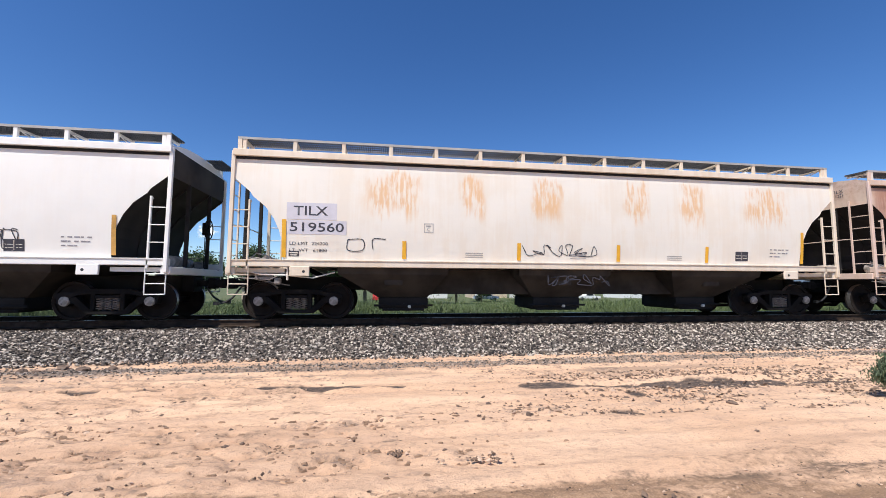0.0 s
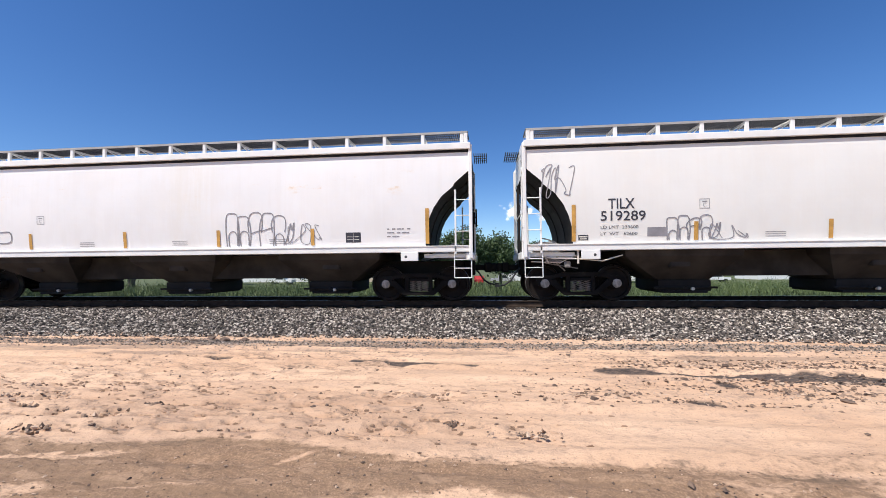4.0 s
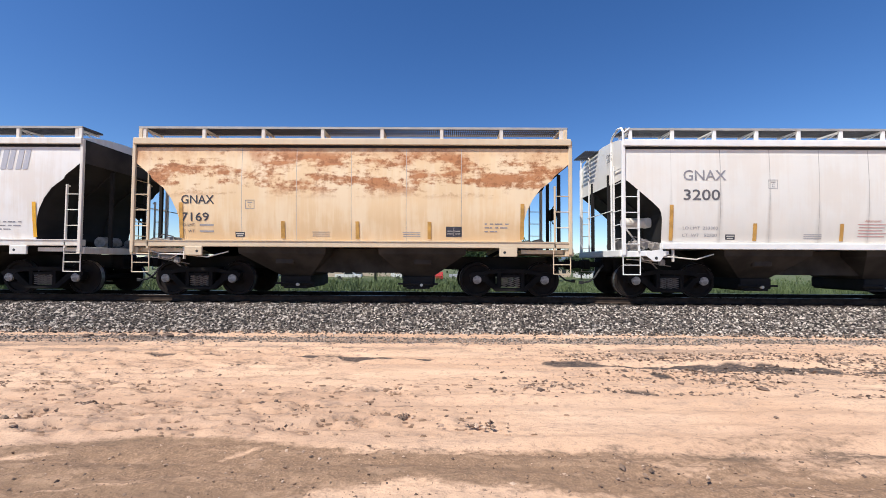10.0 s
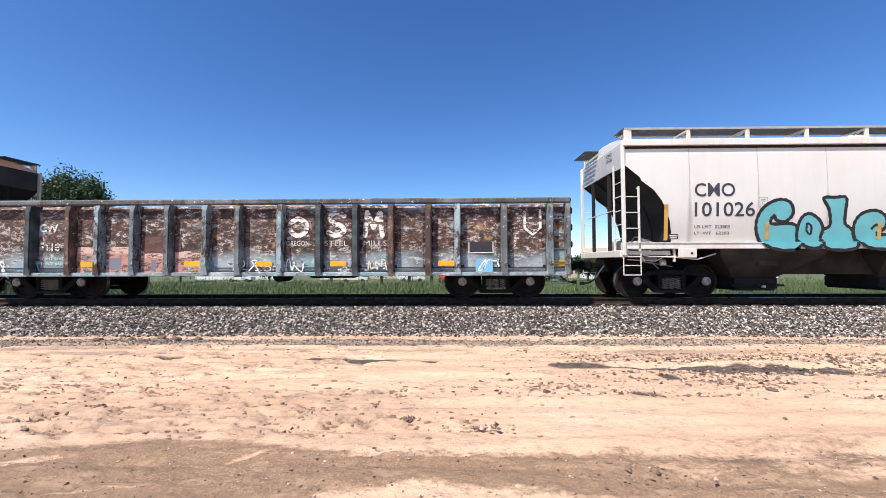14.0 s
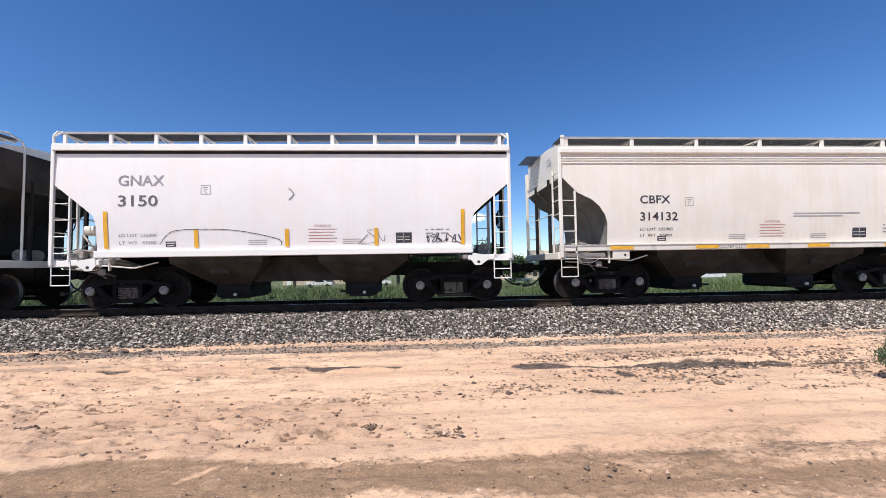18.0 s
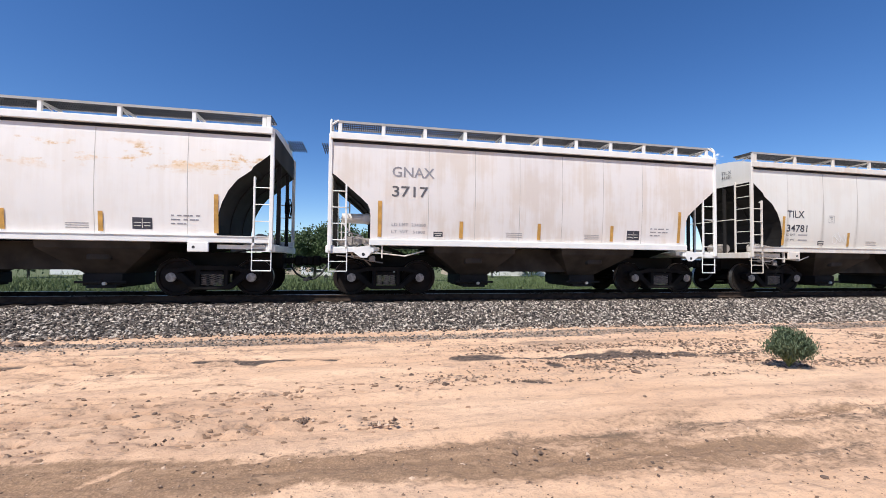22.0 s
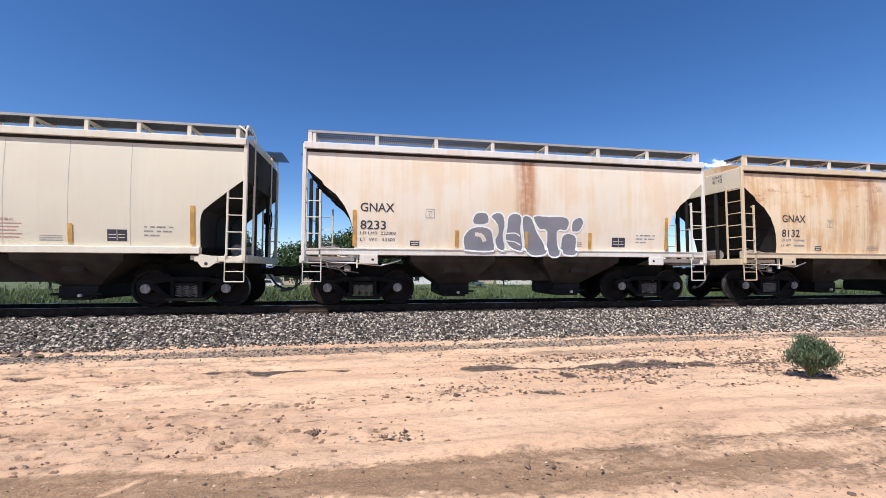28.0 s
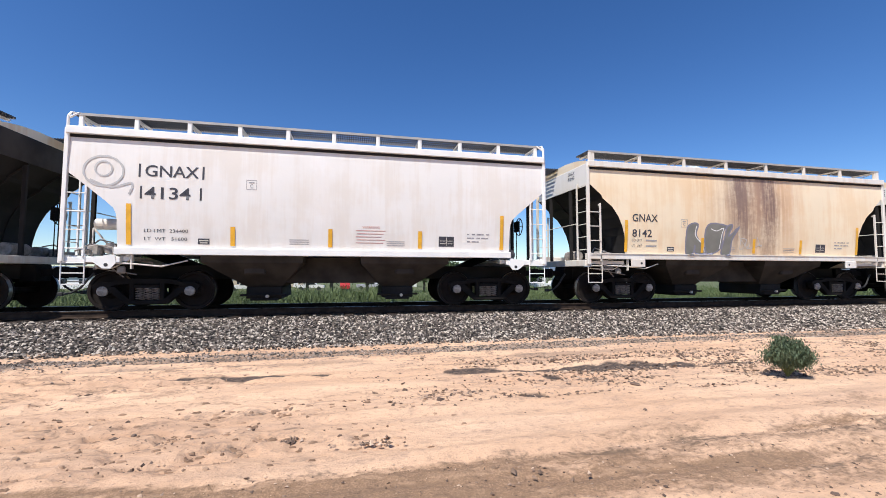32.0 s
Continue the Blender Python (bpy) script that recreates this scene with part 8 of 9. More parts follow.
    shortcar(26, "white covered hopper car with small rust spots", paint("white paint with rust spots", (0.81, 0.78, 0.745), blots=((0.74, 0.44, 0.14), 0.75, 2.95, 3.5, 0.38), washing=0.12), mk("GNAX", "9676", u=1.43), posts=1.5, seams=6, spec=dict(load=("233000", "53000"), placard=8.4))
    shortcar(27, "off-white covered hopper car with a rubbed grey patch", paint("off-white rubbed paint", (0.75, 0.71, 0.68), washing=0.3, streaks=((0.0, 1.2, 0.25, (0.55, 0.50, 0.49)),)), mk("GNAX", "3717", True), cut="straight", sill="cut", posts=1.1, bent=True, seams=9, spec=dict(ink=STENCIL_FADED, ink2=STENCIL_MID, load=("234200", "51800"), plate=(99, 2.9), extra=()))
    shortcar(28, "pale warm white covered hopper car", P_GREYISH, mk("TILX", "34781", wide=0.66, wide2=0.8, u=1.38), posts=1.5, seams=8, trim=T_DUSTY, spec=dict(placard=8.3, extra=(tag(3.2, 3.9, 1.6, 1.95, SPRAY["white"], 71, 4, 0.015),)))
    shortcar(29, "warm white covered hopper car with ribbed seams", P_DUSTY, mk("GNAX", "2895", True), cut="straight", sill="cut", posts=1.1, bent=True, seams=9, spec=dict(load=("233800", "52200"), plate=(3.8, 2.93), warning=6.3))
    shortcar(30, "pale warm white covered hopper car", P_GREYISH, mk("CBFX", "307238", wide2=0.94, u=1.36), posts=1.5, seams=8, trim=T_DUSTY, spec=dict(load=("232600", "53400"), placard=8.4))
    shortcar(31, "warm white covered hopper car with ribbed seams", P_DUSTY, mk("GNAX", "2881", True), cut="straight", sill="cut", posts=1.1, bent=True, seams=9, spec=dict(load=("233800", "52200"), plate=(3.75, 2.93), warning=6.3, extra=(words("E", 2.85, 2.95, 2.20, 2.38, STENCIL_RED, "red_letter"),)))
    shortcar(32, "bright white covered hopper car with faded lettering", P_WHITE2, (("NAHX", 1.60, 2.85, 3.02, 3.26), ("321336", 1.65, 3.3, 2.52, 2.75)), cut="straight", sill="cut", posts=1.1, bent=True, spec=dict(ink=STENCIL_FADED, ink2=STENCIL_MID, plate=(99, 2.9), extra=(tag(2.0, 3.2, 1.2, 1.4, SPRAY["faded"], 73, 5),)))
    shortcar(33, "white center-flow covered hopper car", P_WHITE2, None, cut="flow", sill="deep", stepped=True, posts=1.55, trim=P_WHITE, spec=dict(tape=[1.62, 3.55, 5.65, 7.8, 9.8]))
    shortcar(34, "yellowish cream covered hopper car with faded lettering", paint("yellow cream paint", (0.68, 0.63, 0.50), washing=0.2, wash=(0.58, 0.50, 0.38)), (("NAHX", 1.44, 2.76, 3.00, 3.24), ("321069", 1.43, 3.18, 2.51, 2.73)), cut="straight", sill="cut", posts=1.1, bent=True, seams=9, trim=paint("cream trim", (0.70, 0.65, 0.54), washing=0.2),
             spec=dict(ink=STENCIL_FADED, ink2=STENCIL_MID, load=("233000", "53000"), plate=(3.5, 2.86), warning=6.0, tape=[1.2, 5.3, 7.5, 10.0]))
    shortcar(35, "cream covered hopper car with grey balloon letters and a rust column", paint("cream rust-run paint", (0.79, 0.70, 0.575), washing=0.45, wash=(0.70, 0.50, 0.30), streaks=((0.15, 0.42, 1.0, (0.42, 0.19, 0.08)),)), mk("GNAX", "8233", u=1.39, wide2=0.63), posts=1.5, trim=T_DUSTY,
             spec=dict(placard=8.45, load=("232800", "53300"), extra=(drawn((215, 4.0, 415, 0.0044), SPRAY["white"], SLATE_SHAPES, ((SPRAY["cream"], 0.10, ((290, 322), (330, 330), (350, 365))), (SPRAY["cream"], 0.13, ((415, 260), (418, 290), (416, 330))), (SPRAY["white"], 0.03, ((475, 330), (480, 355), (540, 365), (575, 385))), (SPRAY["white"], 0.03, ((485, 315), (540, 312), (570, 330)))), True, 0.04),)))
    shortcar(36, "orange tan covered hopper car with dark rust columns", paint("orange tan rust-run paint", (0.80, 0.64, 0.44), eaves=(0.5, (0.50, 0.25, 0.10), 0.6), wash=(0.62, 0.36, 0.16), washing=0.75, blots=((0.42, 0.19, 0.08), 0.5, 2.7, 3.7, 0.35), streaks=((1.6, 1.3, 0.7, (0.50, 0.26, 0.11)), (-1.6, 1.2, 0.45, (0.58, 0.34, 0.17)), (0.65, 0.5, 1.0, (0.26, 0.11, 0.05)), (-0.8, 0.4, 0.7, (0.36, 0.17, 0.08)), (-0.1, 0.4, 0.85, (0.56, 0.49, 0.44)))), mk("GNAX", "8132", u=1.41, wide2=0.64), posts=1.5, trim=T_CREAM, wall=paint("cream end paint three", (0.70, 0.60, 0.46)),
             spec=dict(ink=STENCIL, placard=8.35, tape=[]))
    shortcar(37, "bright white center-flow covered hopper car with a purple worm mural", P_WHITE2, (("GNAX", 2.28, 3.07, 2.48, 2.68), ("2539", 2.28, 3.02, 2.05, 2.27)), cut="flow", sill="deep", stepped=True, posts=1.55, trim=P_WHITE,
             spec=dict(load=("232100", "53900"), tape=[], placard=8.55, plate=(3.45, 2.40), warning=5.6, lube=2.6, extra=(panel(1.9, 3.3, 2.0, 2.72, plain("faint grey panel", (0.70, 0.69, 0.67), 0.5, vary=0.05), lift=0.003),
             worm_mural,
             lessor_mark(9.18, 10.62, 2.97, 3.43, STENCIL), panel(2.3, 2.9, 1.0, 1.08, REFLECT_OLD, "yellow_bar"), panel(5.2, 5.7, 0.96, 1.05, REFLECT_OLD, "yellow_bar"), panel(9.9, 10.7, 0.96, 1.06, REFLECT, "yellow_bar"))))
    shortcar(38, "warm grey white covered hopper car with black and teal tags", P_GREYISH, mk("GNAX", "2638", wide=0.76, u=1.39), posts=1.5, seams=8, trim=T_DUSTY, spec=dict(placard=8.4, plate=(3.25, 2.4), extra=(panel(4.95, 5.56, 2.22, 3.14, TOUCH), panel(5.0, 5.5, 2.5, 2.62, SPRAY["lilac"]), panel(5.05, 5.45, 2.3, 2.42, SPRAY["lilac"]), disc(5.25, 2.9, 0.16, 0.13, SPRAY["faded"]), tag(2.4, 2.85, 1.9, 2.45, SPRAY["aqua"], 81, 4, 0.03), tag(3.9, 5.7, 1.6, 2.15, STENCIL, 82, 8, 0.028), tag(6.4, 7.8, 1.55, 2.1, SPRAY["aqua"], 83, 6, 0.028))))
    shortcar(39, "tan covered hopper car with one brown rust column", paint("tan rust-run paint", (0.80, 0.67, 0.49), washing=0.55, wash=(0.66, 0.42, 0.20), streaks=((0.5, 1.1, 0.7, (0.54, 0.29, 0.13)), (0.15, 0.55, 1.0, (0.25, 0.13, 0.075)))), mk("GNAX", "8131", u=1.37, wide2=0.63), posts=1.5, seams=8, trim=T_DUSTY, spec=dict(load=("232500", "53600"), placard=8.4))
    shortcar(40, "white covered hopper car with a faded outlined face", paint("white paint with a grey run", (0.77, 0.745, 0.71), washing=0.2, streaks=((-0.3, 0.4, 0.3, (0.84, 0.84, 0.85)),)), mk("GNAX", "4134", True), cut="straight", sill="cut", posts=1.1, bent=True, seams=0,
             spec=dict(load=("234400", "51600"), plate=(3.75, 2.93), tape_mat=REFLECT, warning=6.3, extra=(ring(0.75, 3.1, 0.38, 0.33, SPRAY["faded"], 0.04), ring(0.75, 3.15, 0.16, 0.16, SPRAY["faded"], 0.035), stroke([(0.5, 2.9), (0.9, 2.75), (1.3, 2.85), (1.25, 2.6)], 0.04, SPRAY["faded"]), panel(1.42, 1.46, 3.0, 3.3, STENCIL), panel(1.46, 1.5, 2.52, 2.8, STENCIL), panel(2.7, 2.74, 3.0, 3.3, STENCIL), panel(2.66, 2.7, 2.52, 2.8, STENCIL))))
    for k in (41, 42):
        shortcar(k, "yellow tan covered hopper car with a brown sooty column", paint("yellow tan sooty paint " + "ab"[k - 41], (0.81, 0.68, 0.49), washing=0.45, wash=(0.70, 0.48, 0.27), streaks=((1.2, 1.2, 0.6, (0.56, 0.33, 0.18)), (-1.6, 1.0, 0.4, (0.62, 0.38, 0.18)), (0.1, 1.75, 0.9, (0.33, 0.20, 0.135)), (-0.35, 0.6, 0.9, (0.20, 0.135, 0.11)), (0.75, 0.5, 1.0, (0.19, 0.12, 0.095)))), mk("GNAX", "8142", u=1.45, wide2=0.65), posts=1.5, trim=T_DUSTY, wall=paint("white end paint " + "ab"[k - 41], (0.78, 0.75, 0.70)),
                 spec=dict(placard=8.4, tape_mat=REFLECT, extra=(drawn((258, 1.45, 425, 0.0076), SPRAY["slate"], NEK_SHAPES, ((SPRAY["white"], 0.022, ((545, 312), (540, 350), (575, 385), (585, 415))), (SPRAY["white"], 0.022, ((612, 322), (640, 330), (672, 318), (664, 345), (655, 400)))), True, 0.04), tag(5.0, 6.0, 1.6, 2.1, SPRAY["faded"], 85, 4))))


def build_medium_car():
    """A four-panel hopper with a shield emblem."""
    spec = dict(marks=(("CMO", 1.81, 2.81, 2.59, 2.93), ("101026", 1.81, 3.30, 2.09, 2.45)), load=("223800", "62200"), plate=(3.5, 2.45), tape=[1.1, 3.6, 6.35, 9.0, 11.7, 14.1], tape_mat=REFLECT_OLD, placard=99, notes=(7.0, 7.8), lube=1.3)

    def shield(car, L):
        cu = 12.75
        out = [(-0.29, 0.30), (-0.2, 0.33), (-0.1, 0.30), (0, 0.33), (0.1, 0.30), (0.2, 0.33), (0.29, 0.30), (0.26, 0.05), (0.29, -0.1), (0.2, -0.26), (0, -0.33), (-0.2, -0.26), (-0.29, -0.1), (-0.26, 0.05)]
        b = Build()
        right = sorted(((z, x) for x, z in out if x >= 0), key=lambda q: q[0])
        rows = []
        for j in range(13):
            z = -0.33 + 0.66 * j / 12
            w = float(np.interp(z, [q[0] for q in right], [q[1] for q in right])) if z < 0.30 else 0.29
            rows.append([(cu + k * w - L / 2, -(side_at(3.19 + z) + 0.006), 3.19 + z) for k in (-1, -0.5, 0, 0.5, 1)])
        b.sheet(rows)
        part("shield", b.mesh("shield", SPRAY["white"]), car, "white shield with red bars and a blue top")
        part("shield_top", patch_mesh([(cu - 0.26, cu + 0.26, 3.24, 3.46)], plain("shield blue", (0.05, 0.09, 0.30), 0.5), L, 0.008), car)
        for i in range(6):
            part("shield_bar", patch_mesh([(cu - 0.24 + i * 0.085, cu - 0.20 + i * 0.085, 2.96, 3.22)], SPRAY["red"], L, 0.008), car)
    spec["extra"] = (shield, words("BUILDING", 12.36, 13.11, 2.55, 2.67, STENCIL, "slogan"), words("AMERICA", 12.38, 13.07, 2.41, 2.53, STENCIL, "slogan"), drawn((548, 3.60, 325, 0.00498), SPRAY["black"], COLE_SHAPES, ((SPRAY["black"], 0.05, ((745, 228), (766, 245), (764, 285), (744, 268), (745, 228))), (SPRAY["black"], 0.06, ((1060, 262), (1085, 240), (1108, 258), (1085, 282)))), True, 0.075),
                     drawn((513, 9.0, 325, 0.00486), SPRAY["black"], (("chalk", ((672, 205), (955, 205), (955, 355), (668, 355))), ("chalk", ((955, 208), (1050, 210), (1062, 240), (1022, 280), (1062, 305), (1066, 355), (955, 355))), ("chalk", ((1075, 215), (1150, 222), (1180, 280), (1150, 350), (1070, 354)))), tuple((SPRAY["black"], w, p) for w, p in ((0.06, ((490, 355), (535, 275), (580, 200))), (0.10, ((580, 200), (620, 275), (660, 355))), (0.06, ((790, 212), (735, 275), (810, 355))), (0.06, ((795, 212), (830, 285), (865, 355))), (0.05, ((865, 355), (870, 312), (905, 352))), (0.09, ((905, 352), (930, 285), (950, 212))))), False, 0.06),
                     tag(6.7, 7.6, 1.8, 2.2, STENCIL, 91, 6, 0.02), tag(12.0, 13.4, 1.6, 2.1, STENCIL, 92, 10, 0.02), tag(13.5, 14.0, 1.6, 2.2, STENCIL, 93, 5, 0.02))
    hopper(17, MEDIUM, "pale grey covered hopper car with a shield emblem and aqua graffiti", P_MEDIUM, cut="round", bays=3, posts=1.5, seams=9, spec=spec, trim=T_DUSTY, wall=paint("sooty grey end paint", (0.52, 0.49, 0.45), washing=0.5, wash=(0.30, 0.27, 0.24), grime=((0.16, 0.14, 0.12), 0.8, 4.2)))


def gondola_paint():
    """Teal-grey paint peeled down to brown rust in ragged level bands, with pale flakes."""
    n = Nodes("peeling rusted gondola paint", 0.8)
    z = n.axis(2)
    torn = n.noise(2.6, 6, (0.8, 0.8, 1.7), 0.72)
    flake = n.noise(7.5, 6, (0.8, 0.8, 1.5), 0.75)
    wide = n.noise(0.7, 3)
    base = n.mix(n.ramp(n.noise(1.3, 4), 0.35, 0.65), (0.17, 0.20, 0.205), (0.40, 0.45, 0.46))
    base = n.mix(n.math("MULTIPLY", n.ramp(n.noise(0.9, 3, (1, 1, 0.6)), 0.54, 0.64), n.ramp(z, 1.7, 1.1)), base, (0.24, 0.37, 0.40))
    rust = n.ramp(n.math("ADD", n.math("MULTIPLY", torn, 0.7), n.math("MULTIPLY", wide, 0.45)), 0.455, 0.52)
    rust = n.math("MULTIPLY", rust, n.ramp(n.math("ADD", z, n.math("MULTIPLY", wide, 0.7)), 1.40, 1.72, 0.10, 1.0))
    brown = n.mix(n.ramp(flake, 0.40, 0.60), (0.04, 0.026, 0.021), (0.17, 0.085, 0.055))
    brown = n.mix(n.ramp(n.noise(3.1, 4), 0.58, 0.7), brown, (0.33, 0.18, 0.10))
    col = n.mix(rust, base, brown)
    col = n.mix(n.math("MULTIPLY", n.ramp(flake, 0.54, 0.60), n.ramp(wide, 0.35, 0.6, 0.35, 0.9)), col, (0.58, 0.58, 0.55))
    col = n.mix(n.ramp(n.noise(12, 5, (0.5, 0.5, 1.5), 0.7), 0.60, 0.66), col, (0.035, 0.03, 0.03))
    n.bump(n.math("ADD", flake, torn), 0.7, 0.015)
    return n.done(col)


def peeled(name, color):
    """Lettering paint that has flaked off in places."""
    n = Nodes(name, 0.7)
    return n.done(n.mix(n.ramp(n.noise(6.5, 6, (0.6, 0.6, 1.8), 0.75), 0.50, 0.55), color, (0.13, 0.075, 0.05)))


STENCIL_PEEL = peeled("flaking white lettering", (0.76, 0.73, 0.66))


def flaking(name, color, edge):
    """Old paint on a post or rail, flaked to dark rust in small ragged spots."""
    n = Nodes(name, 0.8)
    info = n.t.nodes.new("ShaderNodeObjectInfo")
    spots = n.t.nodes.new("ShaderNodeTexNoise")
    spots.noise_dimensions = "4D"
    for socket, value in (("Vector", n.coords((1.0, 1.0, 0.5))), ("W", n.math("MULTIPLY", info.outputs["Random"], 40.0)), ("Scale", 3.4), ("Detail", 7.0), ("Roughness", 0.78)):
        n.put(spots, socket, value)
    torn = spots.outputs["Fac"]
    col = n.mix(n.ramp(n.math("ADD", n.noise(1.4, 4), n.math("MULTIPLY", n.math("SUBTRACT", info.outputs["Random"], 0.5), 0.3)), 0.35, 0.65), tuple(c * 0.4 for c in color), color)
    col = n.mix(n.ramp(torn, edge, edge + 0.05), col, (0.07, 0.042, 0.033))
    col = n.mix(n.ramp(n.noise(11, 5, (1, 1, 0.7), 0.7), 0.62, 0.67), col, (0.62, 0.62, 0.60))
    n.bump(torn, 0.6, 0.01)
    return n.done(col)


def build_gondola():
    L = GONDOLA
    car = thing("gondola_car", "battered rusty teal-grey gondola car with peeling paint", "gondola car", None, "cars of the freight train")
    skin = gondola_paint()
    dark = plain("dark grimy gondola steel", (0.10, 0.12, 0.125), 0.75, 0.1, 0.75, 3)
    SKIN["deep"] = False
    rail = flaking("flaking rail paint", (0.20, 0.21, 0.215), 0.52)
    stake_skins = (flaking("flaking teal stake paint", (0.34, 0.42, 0.44), 0.50), flaking("rusted stake paint", (0.20, 0.11, 0.08), 0.45), flaking("flaking grey stake paint", (0.27, 0.29, 0.29), 0.52))
    for s in (-1, 1):
        part("top_rail", Build().box(-L / 2, L / 2, *sorted((s * 1.44, s * 1.60)), 2.46, 2.60, 0.03).mesh("top_rail", rail), car, "dented dark top rail")
        part("side_sill", Build().box(-L / 2 + 0.02, L / 2 - 0.02, *sorted((s * 1.40, s * 1.54)), 0.62, 0.72, 0.01).mesh("side_sill", skin), car)
        stakes = (0.08, 1.74, 2.79, 3.55, 4.48, 5.38, 6.37, 7.22, 8.31, 9.31, 10.25, 11.16, 12.12, 12.86, 14.05, 15.21, L - 0.08)
        n = len(stakes) - 1
        for a, c in zip(stakes, stakes[1:]):
            rows = []
            for v in (0.0, 0.04, 0.10, 0.5, 0.86, 0.94, 1.0):
                z = 0.67 + 1.80 * v
                rows.append([(a - L / 2 + (c - a) * h, s * (1.43 - 0.17 * max((2 * abs(h - 0.5)) ** 6, (2 * abs(v - 0.5)) ** 9)), z) for h in (0, 0.04, 0.09, 0.16, 0.3, 0.5, 0.7, 0.84, 0.91, 0.96, 1)])
            part("side_sheet", Build().sheet(rows).mesh("side_sheet", skin), car)
        for i, u in enumerate(stakes):
            x = u - L / 2
            w = 0.078 if i not in (0, n) else 0.06
            part("side_stake", kept(("stake", s, w), lambda: Build().prism([(-w, 0.66), (w, 0.66), (w, 2.46), (-w, 2.46)], s * 1.25, s * 1.58).add([(-w, s * 1.58, 0.70), (w, s * 1.58, 0.70), (w * 0.7, s * 1.61, 0.92), (-w * 0.7, s * 1.61, 0.92), (-w * 0.7, s * 1.61, 2.30), (w * 0.7, s * 1.61, 2.30), (w, s * 1.58, 2.46), (-w, s * 1.58, 2.46)], [(0, 1, 2, 3), (3, 2, 5, 4), (4, 5, 6, 7)]).mesh("side_stake", dark)), car, at=pose(x, 0, 0), skin=(dark, dark, stake_skins[1], stake_skins[0], stake_skins[0], stake_skins[2], stake_skins[0], stake_skins[2], stake_skins[0])[i % 9] if i != 12 else stake_skins[1])
    for e in (-1, 1):
        turn = pose(-L / 2, 0, 0) if e < 0 else pose(L / 2, 0, 0, 0, 0, 180)
        b = Build().box(0.0, 0.06, -1.52, 1.52, 0.66, 2.50)
        for z in (0.9, 1.33, 1.76, 2.19):
            b.box(-0.07, 0.0, -1.45, 1.45, z, z + 0.18, 0.03)
        part("end_wall", kept("gondola_end", lambda: b.mesh("end_wall", plain("sooty gondola end", (0.035, 0.032, 0.03), 0.8, 0, 0.5, 2))), car, at=turn)
        part("coupler", kept("coupler", coupler_mesh), car, at=turn)
        part("air_hose", kept("hose", hose_mesh), car, at=turn)
        for s in (-1, 1):
            b = Build()
            for z in (0.95, 1.33, 1.71, 2.09):
                b.tube([(0.1, s * 1.54, z), (0.1, s * 1.60, z - 0.04), (0.55, s * 1.60, z - 0.04), (0.55, s * 1.54, z)], 0.013)
            b.tube([(0.1, s * 1.52, 0.8), (0.1, s * 1.52, 0.42), (0.5, s * 1.52, 0.42), (0.5, s * 1.52, 0.8)], 0.016)
            part("grab_irons", kept(("grab", s), lambda: b.mesh("grab_irons", dark)), car, at=turn)
        add_truck(car, e * (L / 2 - 1.85))
    part("floor", Build().box(-L / 2 + 0.05, L / 2 - 0.05, -1.40, 1.40, 0.82, 0.90).mesh("floor", RUSTED), car)
    part("center_sill", Build().box(-L / 2 + 0.1, L / 2 - 0.1, -0.2, 0.2, 0.62, 0.95, 0.02).mesh("center_sill", IRON), car)
    part("brake_gear", Build().lathe([(-0.3, 0), (-0.3, 0.17), (0.3, 0.17), (0.3, 0)], 0.2, -0.7, 0.62, 14).box(1.0, 2.2, -0.9, -0.5, 0.55, 0.72, 0.03).bar((-2.5, -0.8, 0.66), (3.0, -0.8, 0.66), 0.02).mesh("brake_gear", IRON), car)

    def flat(name, rects, mat, lift=0.0, label=""):
        b = Build()
        for u0, u1, z0, z1 in rects:
            b.box(u0 - L / 2, u1 - L / 2, -1.4345 - lift, -1.431, z0, z1)
        part(name, b.mesh(name, mat), car, label)

    def word(text, u0, u1, z0, z1, mat, name="lettering"):
        me = letters(text, u0, u1, z0, z1, mat, L, fat=0.03 if z1 - z0 > 0.2 else 0.0)
        for v in me.vertices:
            v.co.y = -1.4365
        part(name, me, car)
    for u in (0.34, 3.02, 5.76, 7.65, 9.58, 12.36, 15.28):
        flat("reflector", [(u, u + 0.42, 0.87, 1.01)], REFLECT, 0.004, "strip of yellow reflective tape")
    word("CW", 1.90, 2.40, 1.78, 2.00, STENCIL_PEEL, "reporting_mark")
    word("5118", 1.92, 2.46, 1.28, 1.51, STENCIL_PEEL, "car_number")
    word("LD LMT 219200", 1.88, 2.68, 1.05, 1.12, STENCIL_WHITE)
    word("LT WT 66800", 1.88, 2.68, 0.92, 0.99, STENCIL_WHITE)
    for t, u in (("O", 8.46), ("S", 9.46), ("M", 10.42), ("U", 14.5)):
        me = brush_mesh([[(u + 0.56 * p, 1.66 + 0.60 * q) for p, q in path] for path in (STROKES[t] if t not in "OS" else [smooth_line(g, 5) for g in STROKES["o" if t == "O" else "S"]])], 0.125 if t != "U" else 0.07, STENCIL_PEEL, L, 0)
        for v in me.vertices:
            v.co.y += side_at(v.co.z) - 1.4372
        part("lettering", me, car)
    for t, u in (("OREGON", 8.43), ("STEEL", 9.43), ("MILLS", 10.44)):
        word(t, u, u + 0.6, 1.40, 1.53, STENCIL_WHITE)
    for t, u, z in (("GOR", 7.62, 0.74), ("WAY HIGH", 9.45, 0.72), ("TT", 10.5, 0.80)):
        word(t, u, u + 0.62, z, z + 0.14, STENCIL_PEEL, "graffiti_tag")
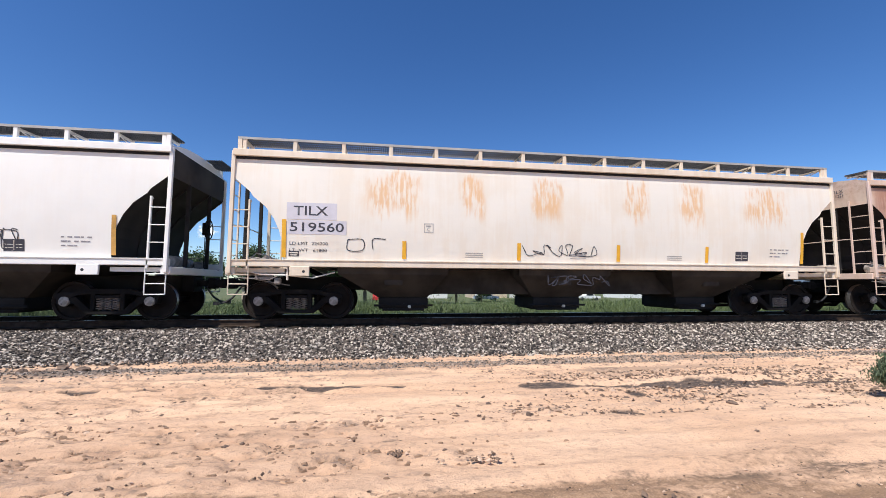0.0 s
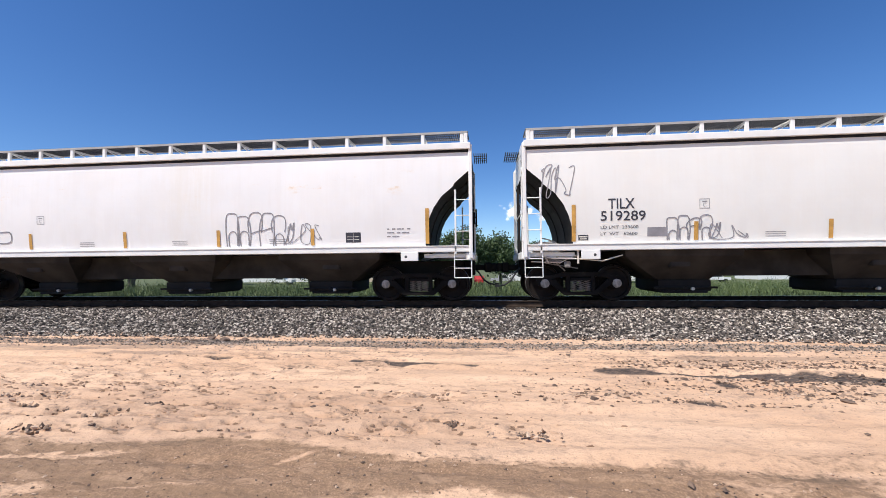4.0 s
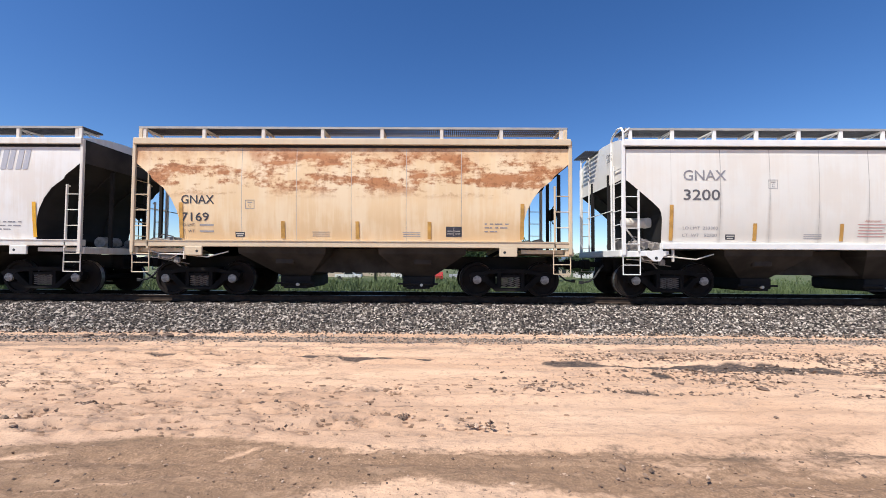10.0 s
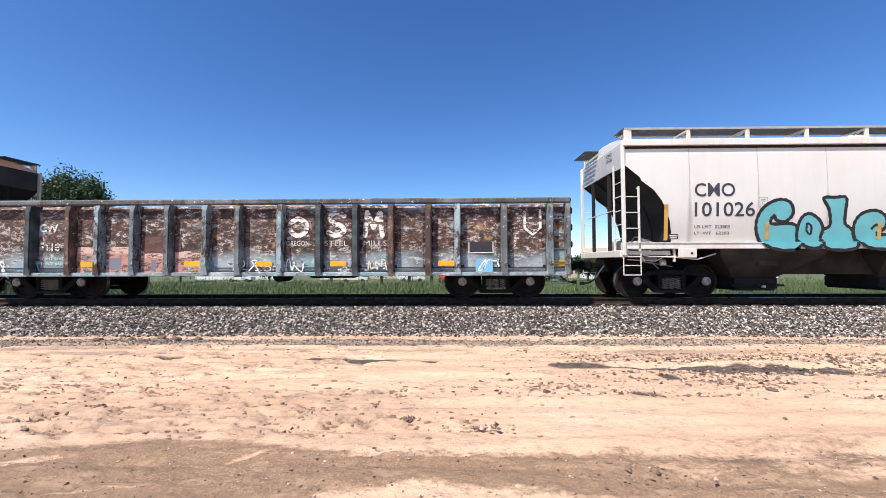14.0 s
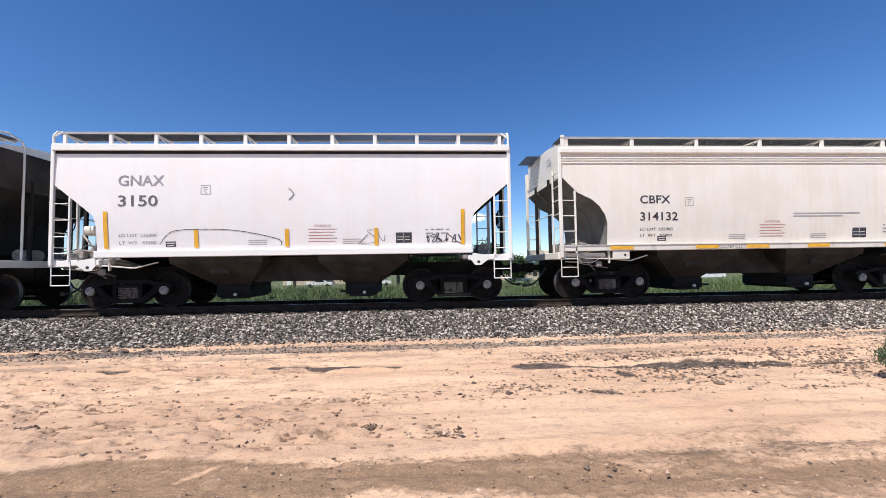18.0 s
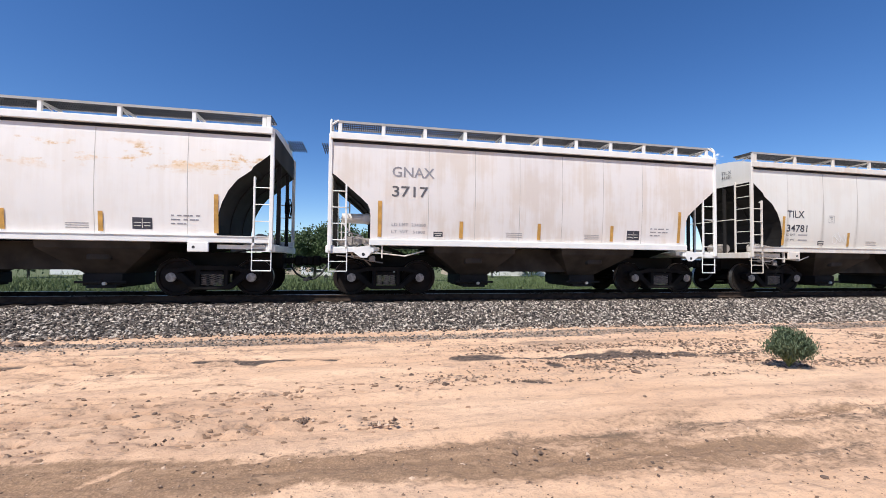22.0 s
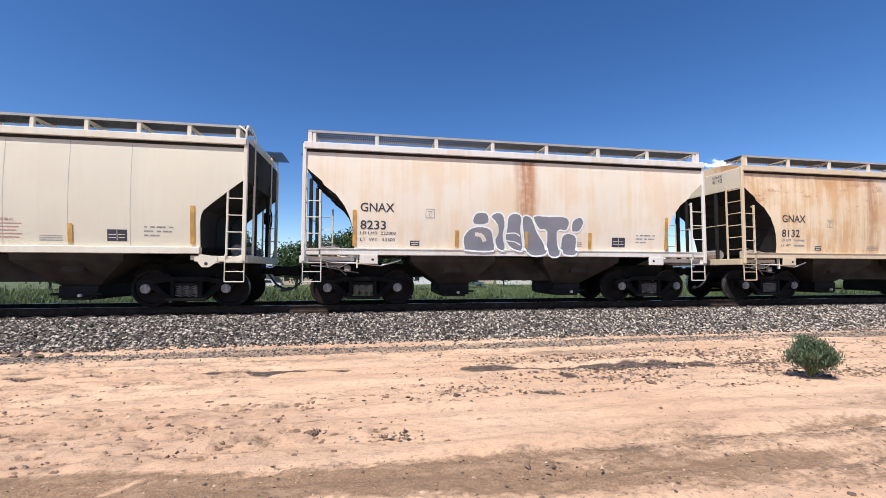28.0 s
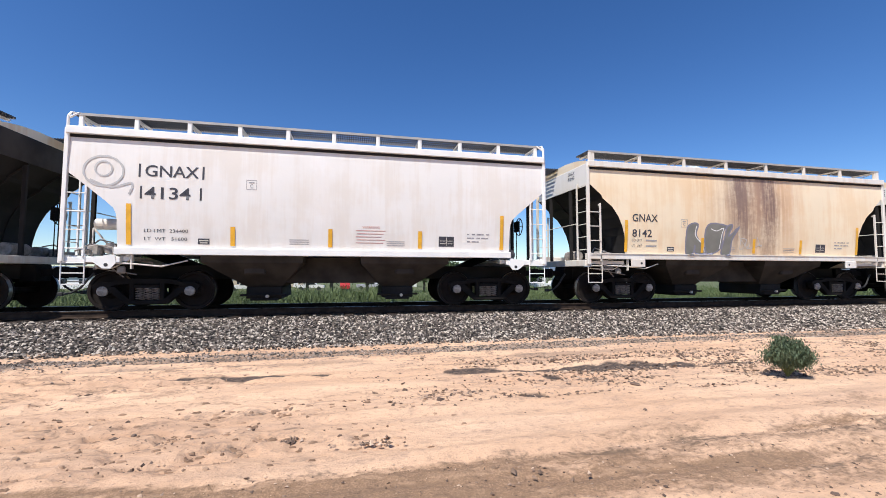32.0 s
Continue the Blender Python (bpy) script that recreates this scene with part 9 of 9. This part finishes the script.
    salmon, maroon, pink = peeled("chalky salmon spray", (0.50, 0.25, 0.20)), peeled("maroon spray", (0.10, 0.035, 0.03)), peeled("chalky pink edge", (0.62, 0.42, 0.34))
    for u0, u1, top in ((2.93, 3.42, 1.22), (3.70, 4.36, 1.22), (4.62, 5.26, 1.10), (5.52, 6.24, 1.10)):
        flat("graffiti_shape", [(u0, u1, 0.72, top)], salmon, label="faded pink graffiti across the panels")
        flat("graffiti_shape", [(u0, u1, top, top + 0.17)], pink)
    for u0, u1, z0, z1 in ((4.70, 5.22, 1.22, 1.66), (4.64, 5.28, 1.30, 1.58), (5.52, 5.68, 1.25, 1.55)):
        flat("graffiti_shape", [(u0, u1, z0, z1)], maroon, 0.001 + 0.001 * (z0 == 1.30))
    for u0, u1, z0, z1 in ((3.78, 4.10, 0.80, 1.10), (4.9, 5.02, 0.76, 1.05), (3.1, 3.2, 0.8, 1.15)):
        flat("graffiti_shape", [(u0, u1, z0, z1)], SPRAY["slate"], 0.0015)
    flat("test_stencil", [(13.16, 13.76, 1.22, 1.48)], BLACK, 0.0, "black test stencil in a white frame")
    flat("stencil_frame", [(13.14, 13.78, 1.20, 1.225)], STENCIL_WHITE, 0.001)
    flat("stencil_frame", [(13.14, 13.165, 1.225, 1.48)], STENCIL_WHITE, 0.001)
    flat("stencil_frame", [(13.755, 13.78, 1.225, 1.48)], STENCIL_WHITE, 0.001)
    flat("touch_up", [(13.32, 13.76, 0.72, 1.06)], SPRAY["blue"], 0.0, "bright blue touch-up patch")
    r = random.Random(8)
    for u in (0.3, 1.3, 5.9, 7.0, 8.2, 10.4, 13.4):
        lines = scrawl(u, u + 0.7, 0.74, 1.05, int(u * 10), 4)
        me = ribbon_mesh(lines, 0.03, SPRAY[r.choice(("white", "blue", "cream"))], L)
        for v in me.vertices:
            v.co.y = -1.4368
        part("graffiti_tag", me, car, "scrawled spray-paint tag")
    TRAIN.append((16, L, car))


# ---- motion ----


def run_of(t):
    """Metres that the train has run to the left after t seconds."""
    return float(np.interp(t, range(33), TRAVEL))


def motions():
    TRAIN.sort(key=lambda q: q[0])
    x = START - GAP - LONG
    for k, L, car in TRAIN:
        walk(car, [(t, pose(x + L / 2 - TRAVEL[t], TRACK_Y, RAIL_Z)) for t in range(33)])
        x += L + GAP
    for e, axles in AXLES.items():
        first = axles[0]
        walk(first, [(i / 30, pose(0.889 * e, 0, 0.457, 0, -math.degrees(run_of(i / 30) / 0.457), 0)) for i in range(961)])
        for w in axles[1:]:
            w.rotation_mode = "QUATERNION"
            w.animation_data_create().action = first.animation_data.action
            w.animation_data.action_slot = first.animation_data.action_slot


# ---- the place ----
make_ground()
make_ballast()
make_rocks()
make_crusts()
make_track()
make_weeds()
make_bush(6.2, 4.82, 0.56, 0.50)
make_distance()
build_long_cars()
build_short_cars()
build_gondola()
build_medium_car()
motions()
